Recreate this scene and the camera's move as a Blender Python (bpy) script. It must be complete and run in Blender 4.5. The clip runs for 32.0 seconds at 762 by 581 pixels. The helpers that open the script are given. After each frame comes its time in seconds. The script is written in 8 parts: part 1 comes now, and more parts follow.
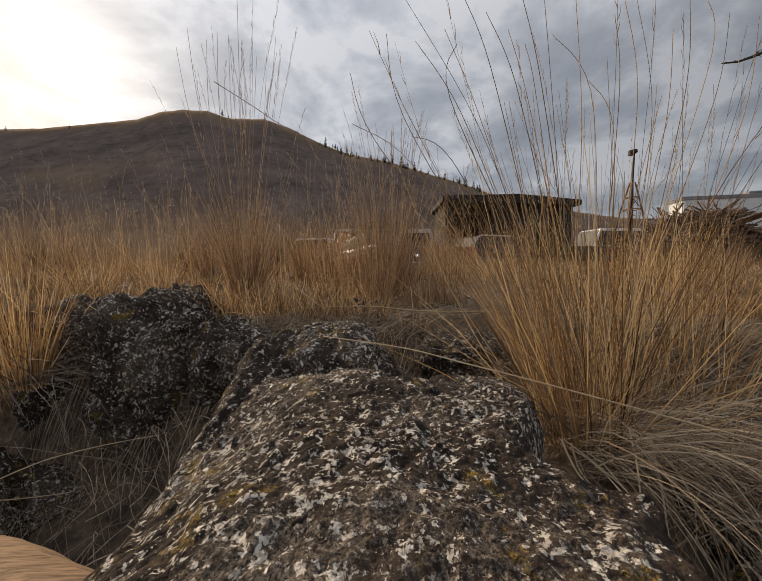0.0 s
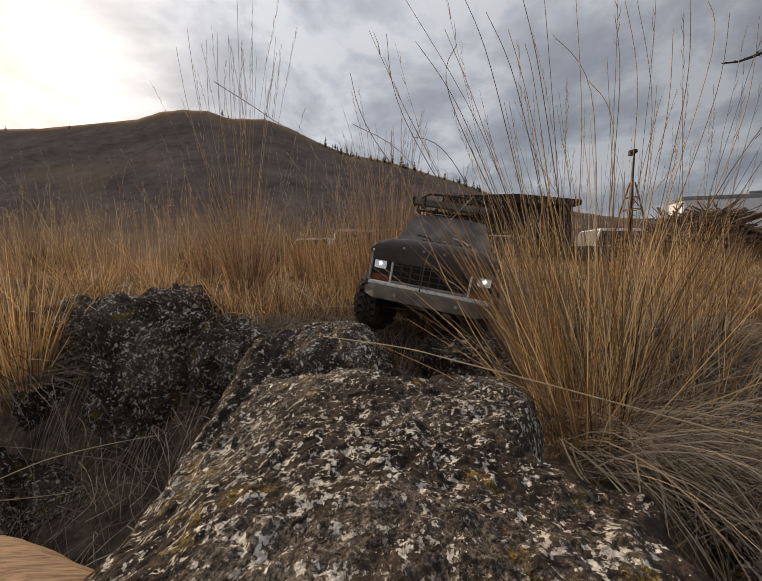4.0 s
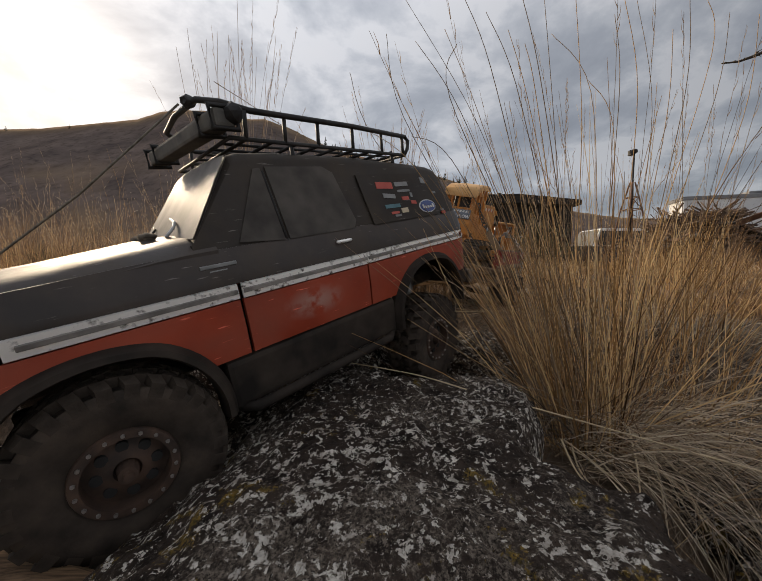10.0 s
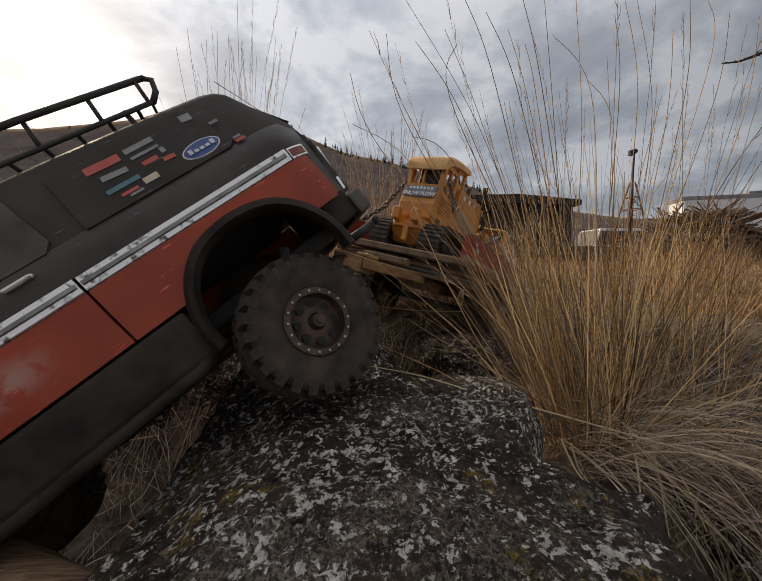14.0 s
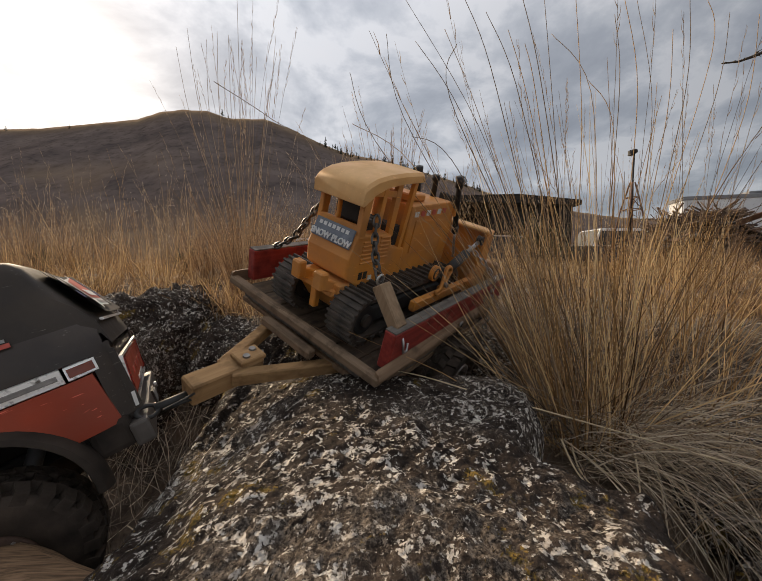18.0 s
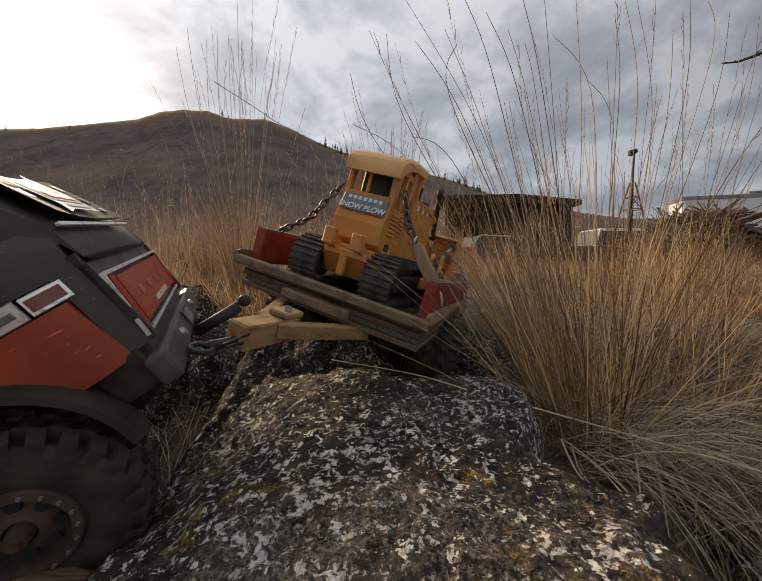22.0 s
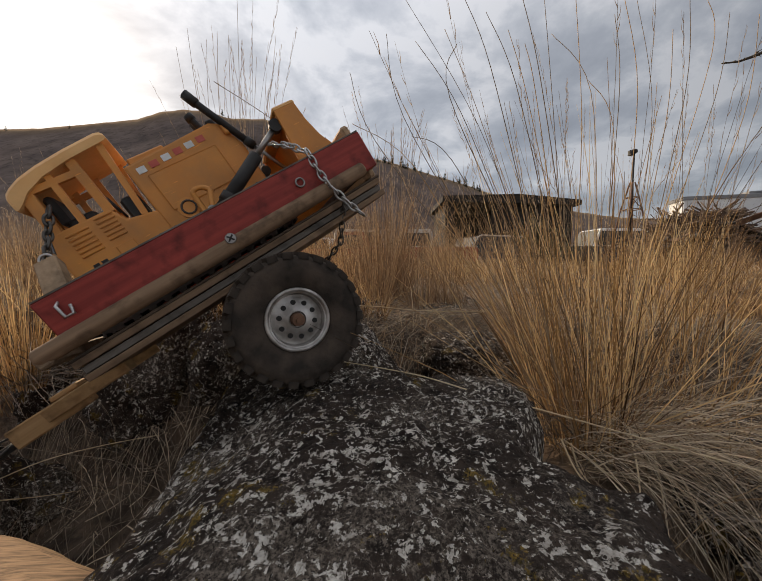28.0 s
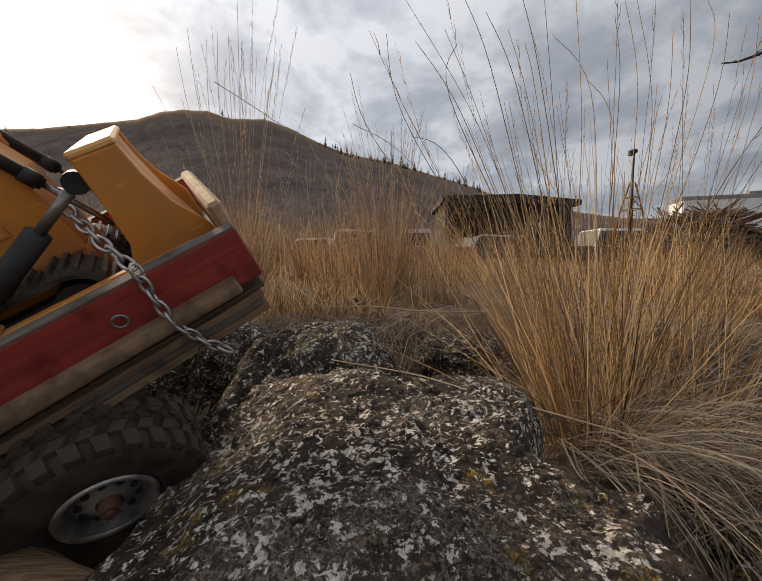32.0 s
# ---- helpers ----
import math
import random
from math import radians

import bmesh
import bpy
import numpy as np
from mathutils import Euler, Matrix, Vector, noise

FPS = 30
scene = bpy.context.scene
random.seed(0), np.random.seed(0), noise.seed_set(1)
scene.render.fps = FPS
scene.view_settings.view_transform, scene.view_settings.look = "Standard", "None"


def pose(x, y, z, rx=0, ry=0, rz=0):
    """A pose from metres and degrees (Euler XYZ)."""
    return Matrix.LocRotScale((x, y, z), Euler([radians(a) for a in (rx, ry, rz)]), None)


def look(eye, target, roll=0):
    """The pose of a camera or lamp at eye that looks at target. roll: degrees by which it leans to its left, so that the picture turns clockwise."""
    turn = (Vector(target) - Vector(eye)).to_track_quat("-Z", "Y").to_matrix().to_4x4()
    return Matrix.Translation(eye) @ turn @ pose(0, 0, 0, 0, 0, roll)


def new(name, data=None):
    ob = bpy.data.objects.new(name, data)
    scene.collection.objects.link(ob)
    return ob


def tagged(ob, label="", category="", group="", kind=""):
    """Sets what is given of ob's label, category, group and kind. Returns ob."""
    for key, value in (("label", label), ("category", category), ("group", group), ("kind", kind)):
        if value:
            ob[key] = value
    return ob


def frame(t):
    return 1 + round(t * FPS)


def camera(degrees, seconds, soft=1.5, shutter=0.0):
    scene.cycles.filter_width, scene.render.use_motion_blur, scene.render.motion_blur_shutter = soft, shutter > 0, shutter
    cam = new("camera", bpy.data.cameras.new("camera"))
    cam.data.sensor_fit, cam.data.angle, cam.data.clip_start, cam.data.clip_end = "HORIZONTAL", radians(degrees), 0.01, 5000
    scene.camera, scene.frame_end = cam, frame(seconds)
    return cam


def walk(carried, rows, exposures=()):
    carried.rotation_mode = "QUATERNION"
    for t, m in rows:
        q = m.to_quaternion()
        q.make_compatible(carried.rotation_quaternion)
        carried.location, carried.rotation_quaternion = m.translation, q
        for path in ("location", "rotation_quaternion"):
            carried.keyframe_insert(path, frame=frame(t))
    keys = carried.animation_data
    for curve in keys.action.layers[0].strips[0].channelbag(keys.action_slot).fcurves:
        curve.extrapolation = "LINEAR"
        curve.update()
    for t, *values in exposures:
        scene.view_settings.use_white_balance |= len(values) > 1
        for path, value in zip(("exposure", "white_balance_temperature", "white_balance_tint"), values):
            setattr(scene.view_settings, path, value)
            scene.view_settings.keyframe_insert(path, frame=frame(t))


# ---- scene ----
cam = camera(99.3, 32.0, soft=0.65)
EYE = (0.0, 0.0, 0.5)
AIM = (0.0, 1.0, 0.5 - math.tan(radians(4.1)))
walk(cam, [(0.0, look(EYE, AIM)), (32.0, look(EYE, AIM))],
     exposures=[(0.0, 0.40, 6800, 11), (3.5, 0.40, 6800, 11), (6.0, 0.46, 6800, 11), (14.5, 0.50, 6800, 11), (17.0, 0.57, 6800, 11),
                (25.5, 0.55, 6800, 11), (28.0, 0.62, 6800, 11), (32.0, 0.65, 6800, 11)])

# ---- sky and sun ----
SUN_DIR = Vector((-0.66, 0.62, 0.42)).normalized()


def build_world():
    w = bpy.data.worlds.new("sky")
    scene.world = w
    w.use_nodes = True
    nt = w.node_tree
    nt.nodes.clear()
    N, L = nt.nodes.new, nt.links.new
    out = N("ShaderNodeOutputWorld")
    bg = N("ShaderNodeBackground")
    bg.inputs[1].default_value = 1.0
    L(bg.outputs[0], out.inputs[0])
    sky = N("ShaderNodeTexSky")
    sky.sky_type = "NISHITA"
    sky.sun_disc = False
    sky.sun_elevation = math.asin(SUN_DIR.z)
    sky.sun_rotation = math.atan2(SUN_DIR.x, SUN_DIR.y)
    sky.air_density, sky.dust_density = 1.0, 1.5
    tc = N("ShaderNodeTexCoord")

    def vmath(op, a=None, b=None):
        n = N("ShaderNodeVectorMath")
        n.operation = op
        for i, v in enumerate((a, b)):
            if v is None:
                continue
            if isinstance(v, (tuple, Vector)):
                n.inputs[i].default_value = v
            else:
                L(v, n.inputs[i])
        return n

    def m(op, a, b=None, clamp=False):
        n = N("ShaderNodeMath")
        n.operation = op
        n.use_clamp = clamp
        for i, v in enumerate((a, b)):
            if v is None:
                continue
            if isinstance(v, (int, float)):
                n.inputs[i].default_value = v
            else:
                L(v, n.inputs[i])
        return n.outputs[0]

    d = vmath("NORMALIZE", tc.outputs["Generated"]).outputs[0]
    sep = N("ShaderNodeSeparateXYZ")
    L(d, sep.inputs[0])
    zc = m("MAXIMUM", sep.outputs[2], 0.0)
    # clouds as a flat layer: direction divided by height
    comb = N("ShaderNodeCombineXYZ")
    hz = m("ADD", zc, 0.22)
    L(m("DIVIDE", sep.outputs[0], hz), comb.inputs[0])
    L(m("DIVIDE", sep.outputs[1], hz), comb.inputs[1])
    n1 = N("ShaderNodeTexNoise")
    n1.inputs["Scale"].default_value = 2.1
    n1.inputs["Detail"].default_value = 7
    n1.inputs["Roughness"].default_value = 0.58
    n1.inputs["Distortion"].default_value = 0.25
    L(comb.outputs[0], n1.inputs["Vector"])
    n2 = N("ShaderNodeTexNoise")
    n2.inputs["Scale"].default_value = 0.45
    n2.inputs["Detail"].default_value = 3
    L(comb.outputs[0], n2.inputs["Vector"])
    dens = m("ADD", m("MULTIPLY", n1.outputs["Fac"], 0.65), m("MULTIPLY", n2.outputs["Fac"], 0.35))
    ramp = N("ShaderNodeValToRGB")
    e = ramp.color_ramp.elements
    e[0].position, e[0].color = 0.38, (0.53, 0.545, 0.58, 1)
    e[1].position, e[1].color = 0.62, (0.23, 0.25, 0.29, 1)
    for pos, col in ((0.445, (0.52, 0.54, 0.58, 1)), (0.485, (0.40, 0.425, 0.47, 1)), (0.53, (0.31, 0.335, 0.38, 1))):
        x = ramp.color_ramp.elements.new(pos)
        x.color = col
    L(dens, ramp.inputs[0])
    # glow of the veiled sun
    dot = vmath("DOT_PRODUCT", d, tuple(SUN_DIR)).outputs["Value"]
    dc = m("MAXIMUM", dot, 0.0)
    g1 = m("MULTIPLY", m("POWER", dc, 26.0), 0.034)
    g2 = m("MULTIPLY", m("POWER", dc, 110.0), 0.13)
    thin = m("MAXIMUM", 0.12, m("SUBTRACT", 3.9, m("MULTIPLY", dens, 6.0)))
    glow = m("MULTIPLY", m("ADD", g1, g2), thin)
    warm = N("ShaderNodeMix")
    warm.data_type = "RGBA"
    warm.blend_type = "ADD"
    warm.inputs[0].default_value = 1.0
    gl = N("ShaderNodeVectorMath")
    gl.operation = "SCALE"
    gl.inputs[0].default_value = (1.0, 0.97, 0.92)
    L(glow, gl.inputs["Scale"])
    # the cloud is brighter towards the sun
    side = m("ADD", m("ADD", 0.395, m("MULTIPLY", dc, 0.32)), m("MULTIPLY", m("MAXIMUM", m("MULTIPLY", dot, -1.0), 0.0), 0.75))
    # and towards the zenith
    side = m("MULTIPLY", side, m("ADD", m("ADD", 0.95, m("MULTIPLY", m("POWER", m("SUBTRACT", 1.0, zc), 3.0), 0.42)), m("MULTIPLY", m("POWER", zc, 3.0), 1.9)))
    lit = N("ShaderNodeVectorMath")
    lit.operation = "SCALE"
    L(ramp.outputs[0], lit.inputs[0])
    L(side, lit.inputs["Scale"])
    L(lit.outputs[0], warm.inputs[6])
    L(gl.outputs[0], warm.inputs[7])
    # blue sky shows faintly through the cloud
    skm = N("ShaderNodeMix")
    skm.data_type = "RGBA"
    skm.blend_type = "ADD"
    skm.inputs[0].default_value = 0.015
    L(warm.outputs[2], skm.inputs[6])
    L(sky.outputs[0], skm.inputs[7])
    L(skm.outputs[2], bg.inputs[0])


build_world()
sun = new("sun", bpy.data.lights.new("sun", "SUN"))
sun.data.energy, sun.data.angle, sun.data.color = 3.3, radians(10), (1.0, 0.82, 0.60)
sun.matrix_world = look(SUN_DIR * 50, (0, 0, 0))

# ---- materials ----
MATS = {}


def mat(name, build):
    if name not in MATS:
        mt = bpy.data.materials.new(name)
        mt.use_nodes = True
        nt = mt.node_tree
        build(nt, nt.nodes["Principled BSDF"])
        MATS[name] = mt
    return MATS[name]


def noise_col(nt, bsdf, c1, c2, scale, detail=4, lo=0.4, hi=0.6, coord="Object", stretch=None):
    tc = nt.nodes.new("ShaderNodeTexCoord")
    n = nt.nodes.new("ShaderNodeTexNoise")
    n.inputs["Scale"].default_value, n.inputs["Detail"].default_value = scale, detail
    src = tc.outputs[coord]
    if stretch:
        mp = nt.nodes.new("ShaderNodeMapping")
        mp.inputs["Scale"].default_value = stretch
        nt.links.new(src, mp.inputs[0])
        src = mp.outputs[0]
    nt.links.new(src, n.inputs["Vector"])
    r = nt.nodes.new("ShaderNodeValToRGB")
    r.color_ramp.elements[0].position, r.color_ramp.elements[1].position = lo, hi
    r.color_ramp.elements[0].color, r.color_ramp.elements[1].color = (*c1, 1), (*c2, 1)
    nt.links.new(n.outputs["Fac"], r.inputs[0])
    return r.outputs[0], src


def bump(nt, bsdf, src, scale, dist, detail=5, strength=0.6, prev=None):
    n = nt.nodes.new("ShaderNodeTexNoise")
    n.inputs["Scale"].default_value, n.inputs["Detail"].default_value = scale, detail
    nt.links.new(src, n.inputs["Vector"])
    b = nt.nodes.new("ShaderNodeBump")
    b.inputs["Strength"].default_value, b.inputs["Distance"].default_value = strength, dist
    nt.links.new(n.outputs["Fac"], b.inputs["Height"])
    if prev:
        nt.links.new(prev, b.inputs["Normal"])
    nt.links.new(b.outputs[0], bsdf.inputs["Normal"])
    return b.outputs[0]


def mixc(nt, fac, a, b, mode="MIX"):
    n = nt.nodes.new("ShaderNodeMix")
    n.data_type, n.blend_type = "RGBA", mode
    for sock, v in ((n.inputs[0], fac), (n.inputs[6], a), (n.inputs[7], b)):
        if isinstance(v, (int, float)):
            sock.default_value = v
        elif isinstance(v, tuple):
            sock.default_value = (*v, 1)
        else:
            nt.links.new(v, sock)
    return n.outputs[2]


def fac_noise(nt, src, scale, lo, hi, detail=4, rough=0.55, distort=0.0):
    n = nt.nodes.new("ShaderNodeTexNoise")
    n.inputs["Scale"].default_value, n.inputs["Detail"].default_value = scale, detail
    n.inputs["Roughness"].default_value, n.inputs["Distortion"].default_value = rough, distort
    nt.links.new(src, n.inputs["Vector"])
    r = nt.nodes.new("ShaderNodeMapRange")
    r.inputs[1].default_value, r.inputs[2].default_value = lo, hi
    nt.links.new(n.outputs["Fac"], r.inputs[0])
    return r.outputs[0]


def simple(name, c1, c2, scale=60.0, rough=0.6, metal=0.0, bumpd=0.0, bscale=None, coord="Object", stretch=None, lo=0.35, hi=0.65, spec=0.5):
    def b(nt, p):
        col, src = noise_col(nt, p, c1, c2, scale, 5, lo, hi, coord, stretch)
        nt.links.new(col, p.inputs["Base Color"])
        p.inputs["Roughness"].default_value, p.inputs["Metallic"].default_value = rough, metal
        p.inputs["Specular IOR Level"].default_value = spec
        if bumpd:
            bump(nt, p, src, bscale or scale * 2, bumpd)
    return mat(name, b)


def m_rock(name, cover=0.0):
    """Dark brown basalt with a grainy grey skin, flat patches of pale lichen with broken edges, and tufts of ochre moss."""
    def b(nt, p):
        tc = nt.nodes.new("ShaderNodeTexCoord")
        src = tc.outputs["Object"]

        def math2(op, x, y, clamp=False):
            n = nt.nodes.new("ShaderNodeMath")
            n.operation, n.use_clamp = op, clamp
            for k, v in enumerate((x, y)):
                if isinstance(v, (int, float)):
                    n.inputs[k].default_value = v
                else:
                    nt.links.new(v, n.inputs[k])
            return n.outputs[0]

        def raw(scale, detail, rough, distort=0.0):
            n = nt.nodes.new("ShaderNodeTexNoise")
            n.inputs["Scale"].default_value, n.inputs["Detail"].default_value = scale, detail
            n.inputs["Roughness"].default_value, n.inputs["Distortion"].default_value = rough, distort
            nt.links.new(src, n.inputs["Vector"])
            return n.outputs["Fac"]

        def field(parts, edge, soft):
            total = None
            for f, w in parts:
                x = math2("MULTIPLY", math2("SUBTRACT", f, 0.5), w)
                total = x if total is None else math2("ADD", total, x)
            r = nt.nodes.new("ShaderNodeMapRange")
            r.inputs[1].default_value, r.inputs[2].default_value = edge, edge + soft
            nt.links.new(total, r.inputs[0])
            return r.outputs[0]
        big, mid, lace, grain = raw(8, 3, 0.5, 0.4), raw(100, 5, 0.62, 0.3), raw(240, 6, 0.70, 0.2), raw(760, 3, 0.6)
        base = mixc(nt, fac_noise(nt, src, 60, 0.36, 0.64, 8, 0.65), (0.013, 0.009, 0.007), (0.055, 0.039, 0.029))
        # grainy grey-brown skin in broad patches
        skin = field(((raw(11, 4, 0.55, 0.3), 1.0), (raw(260, 5, 0.7), 0.9), (grain, 0.5)), 0.0, 0.10)
        base = mixc(nt, skin, base, mixc(nt, fac_noise(nt, src, 420, 0.40, 0.60, 4, 0.7), (0.034, 0.026, 0.020), (0.185, 0.150, 0.118)))
        base = mixc(nt, field(((grain, 1.0), (lace, 0.5)), 0.08, 0.06), base, (0.016, 0.012, 0.009))
        # ochre and olive moss
        moss = field(((raw(26, 4, 0.55, 0.3), 1.0), (lace, 0.35), (grain, 0.2)), 0.128, 0.03)
        base = mixc(nt, moss, base, mixc(nt, fac_noise(nt, src, 300, 0.4, 0.6, 4, 0.7), (0.06, 0.045, 0.015), (0.20, 0.125, 0.028)))
        # pale lichen: crisp islands, pitted and laced
        crust = field(((big, 0.28), (mid, 0.90), (lace, 1.20), (raw(420, 4, 0.65), 0.25)), 0.10 - cover, 0.02)
        pits = field(((raw(210, 4, 0.6, 0.2), 1.0),), 0.13, 0.02)
        crust = math2("MULTIPLY", crust, math2("SUBTRACT", 1.0, pits, True))
        pale = mixc(nt, fac_noise(nt, src, 75, 0.36, 0.64, 7, 0.7), (0.27, 0.23, 0.19), (0.74, 0.69, 0.61))
        pale = mixc(nt, fac_noise(nt, src, 500, 0.52, 0.68, 4, 0.7), pale, (0.16, 0.13, 0.10))
        col = mixc(nt, crust, base, pale)
        nt.links.new(col, p.inputs["Base Color"])
        p.inputs["Roughness"].default_value = 0.94
        p.inputs["Specular IOR Level"].default_value = 0.15
        n0 = bump(nt, p, src, 62, 0.013, 9, 1.0)
        n1 = bump(nt, p, src, 300, 0.0035, 6, 0.9, n0)
        bb = nt.nodes.new("ShaderNodeBump")
        bb.inputs["Strength"].default_value, bb.inputs["Distance"].default_value = 0.7, 0.0016
        nt.links.new(crust, bb.inputs["Height"])
        nt.links.new(n1, bb.inputs["Normal"])
        nt.links.new(bb.outputs[0], p.inputs["Normal"])
    return mat(name, b)


def m_ground():
    def b(nt, p):
        tc = nt.nodes.new("ShaderNodeTexCoord")
        src = tc.outputs["Object"]
        soil = mixc(nt, fac_noise(nt, src, 25, 0.35, 0.65, 6), (0.040, 0.029, 0.021), (0.115, 0.083, 0.060))
        straw = mixc(nt, fac_noise(nt, src, 90, 0.4, 0.6, 5), (0.19, 0.125, 0.080), (0.36, 0.25, 0.165))
        col = mixc(nt, fac_noise(nt, src, 3.0, 0.48, 0.66, 9, 0.7), soil, straw)
        nt.links.new(col, p.inputs["Base Color"])
        p.inputs["Roughness"].default_value = 0.95
        p.inputs["Specular IOR Level"].default_value = 0.1
        n0 = bump(nt, p, src, 30, 0.02, 8, 0.8)
        bump(nt, p, src, 200, 0.004, 5, 0.8, n0)
    return mat("dry_ground", b)


def m_grass(name, c1, c2, c3):
    def b(nt, p):
        g = nt.nodes.new("ShaderNodeNewGeometry")
        r = nt.nodes.new("ShaderNodeValToRGB")
        e = r.color_ramp.elements
        e[0].color, e[1].color = (*c1, 1), (*c3, 1)
        x = r.color_ramp.elements.new(0.5)
        x.color = (*c2, 1)
        nt.links.new(g.outputs["Random Per Island"], r.inputs[0])
        nt.links.new(r.outputs[0], p.inputs["Base Color"])
        p.inputs["Roughness"].default_value = 0.7
        p.inputs["Specular IOR Level"].default_value = 0.25
        tr = nt.nodes.new("ShaderNodeBsdfTranslucent")
        nt.links.new(r.outputs[0], tr.inputs[0])
        mx = nt.nodes.new("ShaderNodeMixShader")
        mx.inputs[0].default_value = 0.25
        nt.links.new(p.outputs[0], mx.inputs[1])
        nt.links.new(tr.outputs[0], mx.inputs[2])
        nt.links.new(mx.outputs[0], nt.nodes["Material Output"].inputs[0])
    return mat(name, b)


ROCK, DARKROCK, GROUND = m_rock("lichen_rock", 0.012), m_rock("dark_lichen_rock", 0.008), m_ground()
STRAW = m_grass("dry_grass", (0.060, 0.029, 0.011), (0.39, 0.225, 0.090), (0.92, 0.66, 0.34))
RUSSET = m_grass("russet_grass", (0.11, 0.060, 0.034), (0.30, 0.178, 0.094), (0.58, 0.40, 0.23))
STEM = m_grass("pale_stem", (0.58, 0.45, 0.27), (0.62, 0.49, 0.31), (0.66, 0.53, 0.35))
STALK = m_grass("weathered_stalk", (0.10, 0.066, 0.042), (0.21, 0.145, 0.09), (0.38, 0.28, 0.18))
PALE = m_grass("pale_straw", (0.20, 0.138, 0.085), (0.42, 0.315, 0.205), (0.72, 0.585, 0.42))
GREY = m_grass("grey_straw", (0.060, 0.044, 0.032), (0.16, 0.122, 0.088), (0.38, 0.30, 0.22))
HEADS = m_grass("seed_heads", (0.26, 0.16, 0.09), (0.42, 0.29, 0.18), (0.62, 0.48, 0.34))
BLACK = simple("black_plastic", (0.018, 0.017, 0.016), (0.035, 0.032, 0.029), 40, 0.62, spec=0.3)
# near-black that paints shade into holes and recesses; also the lamp bezels
DARK = simple("shade_and_bezel_black", (0.012, 0.011, 0.010), (0.02, 0.018, 0.016), 10, 0.9)


# ---- mesh helpers ----
def part(name, bm, material, parent=None, label="", smooth=False):
    me = bpy.data.meshes.new(name)
    bm.to_mesh(me)
    bm.free()
    if material:
        me.materials.append(material)
    if smooth:
        me.polygons.foreach_set("use_smooth", [True] * len(me.polygons))
    ob = new(name, me)
    if parent:
        ob.parent = parent
    if label:
        ob["label"] = label
    return ob


def mesh_ob(name, verts, faces, material, parent=None, label="", smooth=False):
    me = bpy.data.meshes.new(name)
    me.from_pydata(verts, [], faces)
    me.update()
    if material:
        me.materials.append(material)
    if smooth:
        me.polygons.foreach_set("use_smooth", [True] * len(me.polygons))
    ob = new(name, me)
    if parent:
        ob.parent = parent
    if label:
        ob["label"] = label
    return ob


def sstep(a, b, x):
    u = min(1.0, max(0.0, (x - a) / (b - a)))
    return u * u * (3 - 2 * u)


def fbm(x, y, z=0.0, o=4):
    s, a, k = 0.0, 1.0, 1.0
    for _ in range(o):
        s += a * noise.noise((x * k, y * k, z * k))
        a *= 0.5
        k *= 2.03
    return s


# ---- ground ----
def ground_z(x, y):
    back = 0.375 + 0.075 * sstep(0.6, 1.8, y) + 0.03 * sstep(2, 6, y) - 0.18 * sstep(6, 14, y)
    left = 0.09 - 0.07 * sstep(-0.40, -0.75, x) - 0.03 * sstep(0.25, -0.1, y)
    right = 0.285
    front = left + (right - left) * sstep(-0.1, 0.12, x)
    front += (back - front) * sstep(1.3, 2.6, math.hypot(x, y - 0.3))
    edge = 0.50 + 0.08 * noise.noise((x * 2.5, 0.3, 0)) + 0.12 * sstep(-0.5, -0.9, x) - 0.05 * sstep(0.15, 0.3, x)
    k = sstep(edge, edge + 0.22, y)
    z = front + (back - front) * k
    z -= 0.13 * math.exp(-((x - 0.36) / 0.13) ** 2 - ((y - 0.22) / 0.13) ** 2)
    near = sstep(9, 3, math.hypot(x, y))
    z += near * (0.016 * fbm(x * 3, y * 3, 1.3) + 0.006 * fbm(x * 14, y * 14, 5.1, 3))
    z += 0.5 * sstep(20, 60, y) * fbm(x * 0.03, y * 0.03, 2.2, 3)
    return z


def axis(fine, step, far):
    pts = [i * step for i in range(int(fine / step) + 1)]
    s = step
    while pts[-1] < far:
        s *= 1.16
        pts.append(pts[-1] + s)
    return sorted([-p for p in pts[1:]] + pts)


def build_ground():
    xs = axis(1.3, 0.02, 2500)
    ys = [y + 0.3 for y in axis(1.1, 0.02, 2500)]
    verts = [(x, y, ground_z(x, y)) for y in ys for x in xs]
    n = len(xs)
    faces = [(j * n + i, j * n + i + 1, (j + 1) * n + i + 1, (j + 1) * n + i) for j in range(len(ys) - 1) for i in range(n - 1)]
    return tagged(mesh_ob("ground", verts, faces, GROUND, smooth=True), "dry stony ground with straw litter", "ground", kind="structure")


build_ground()


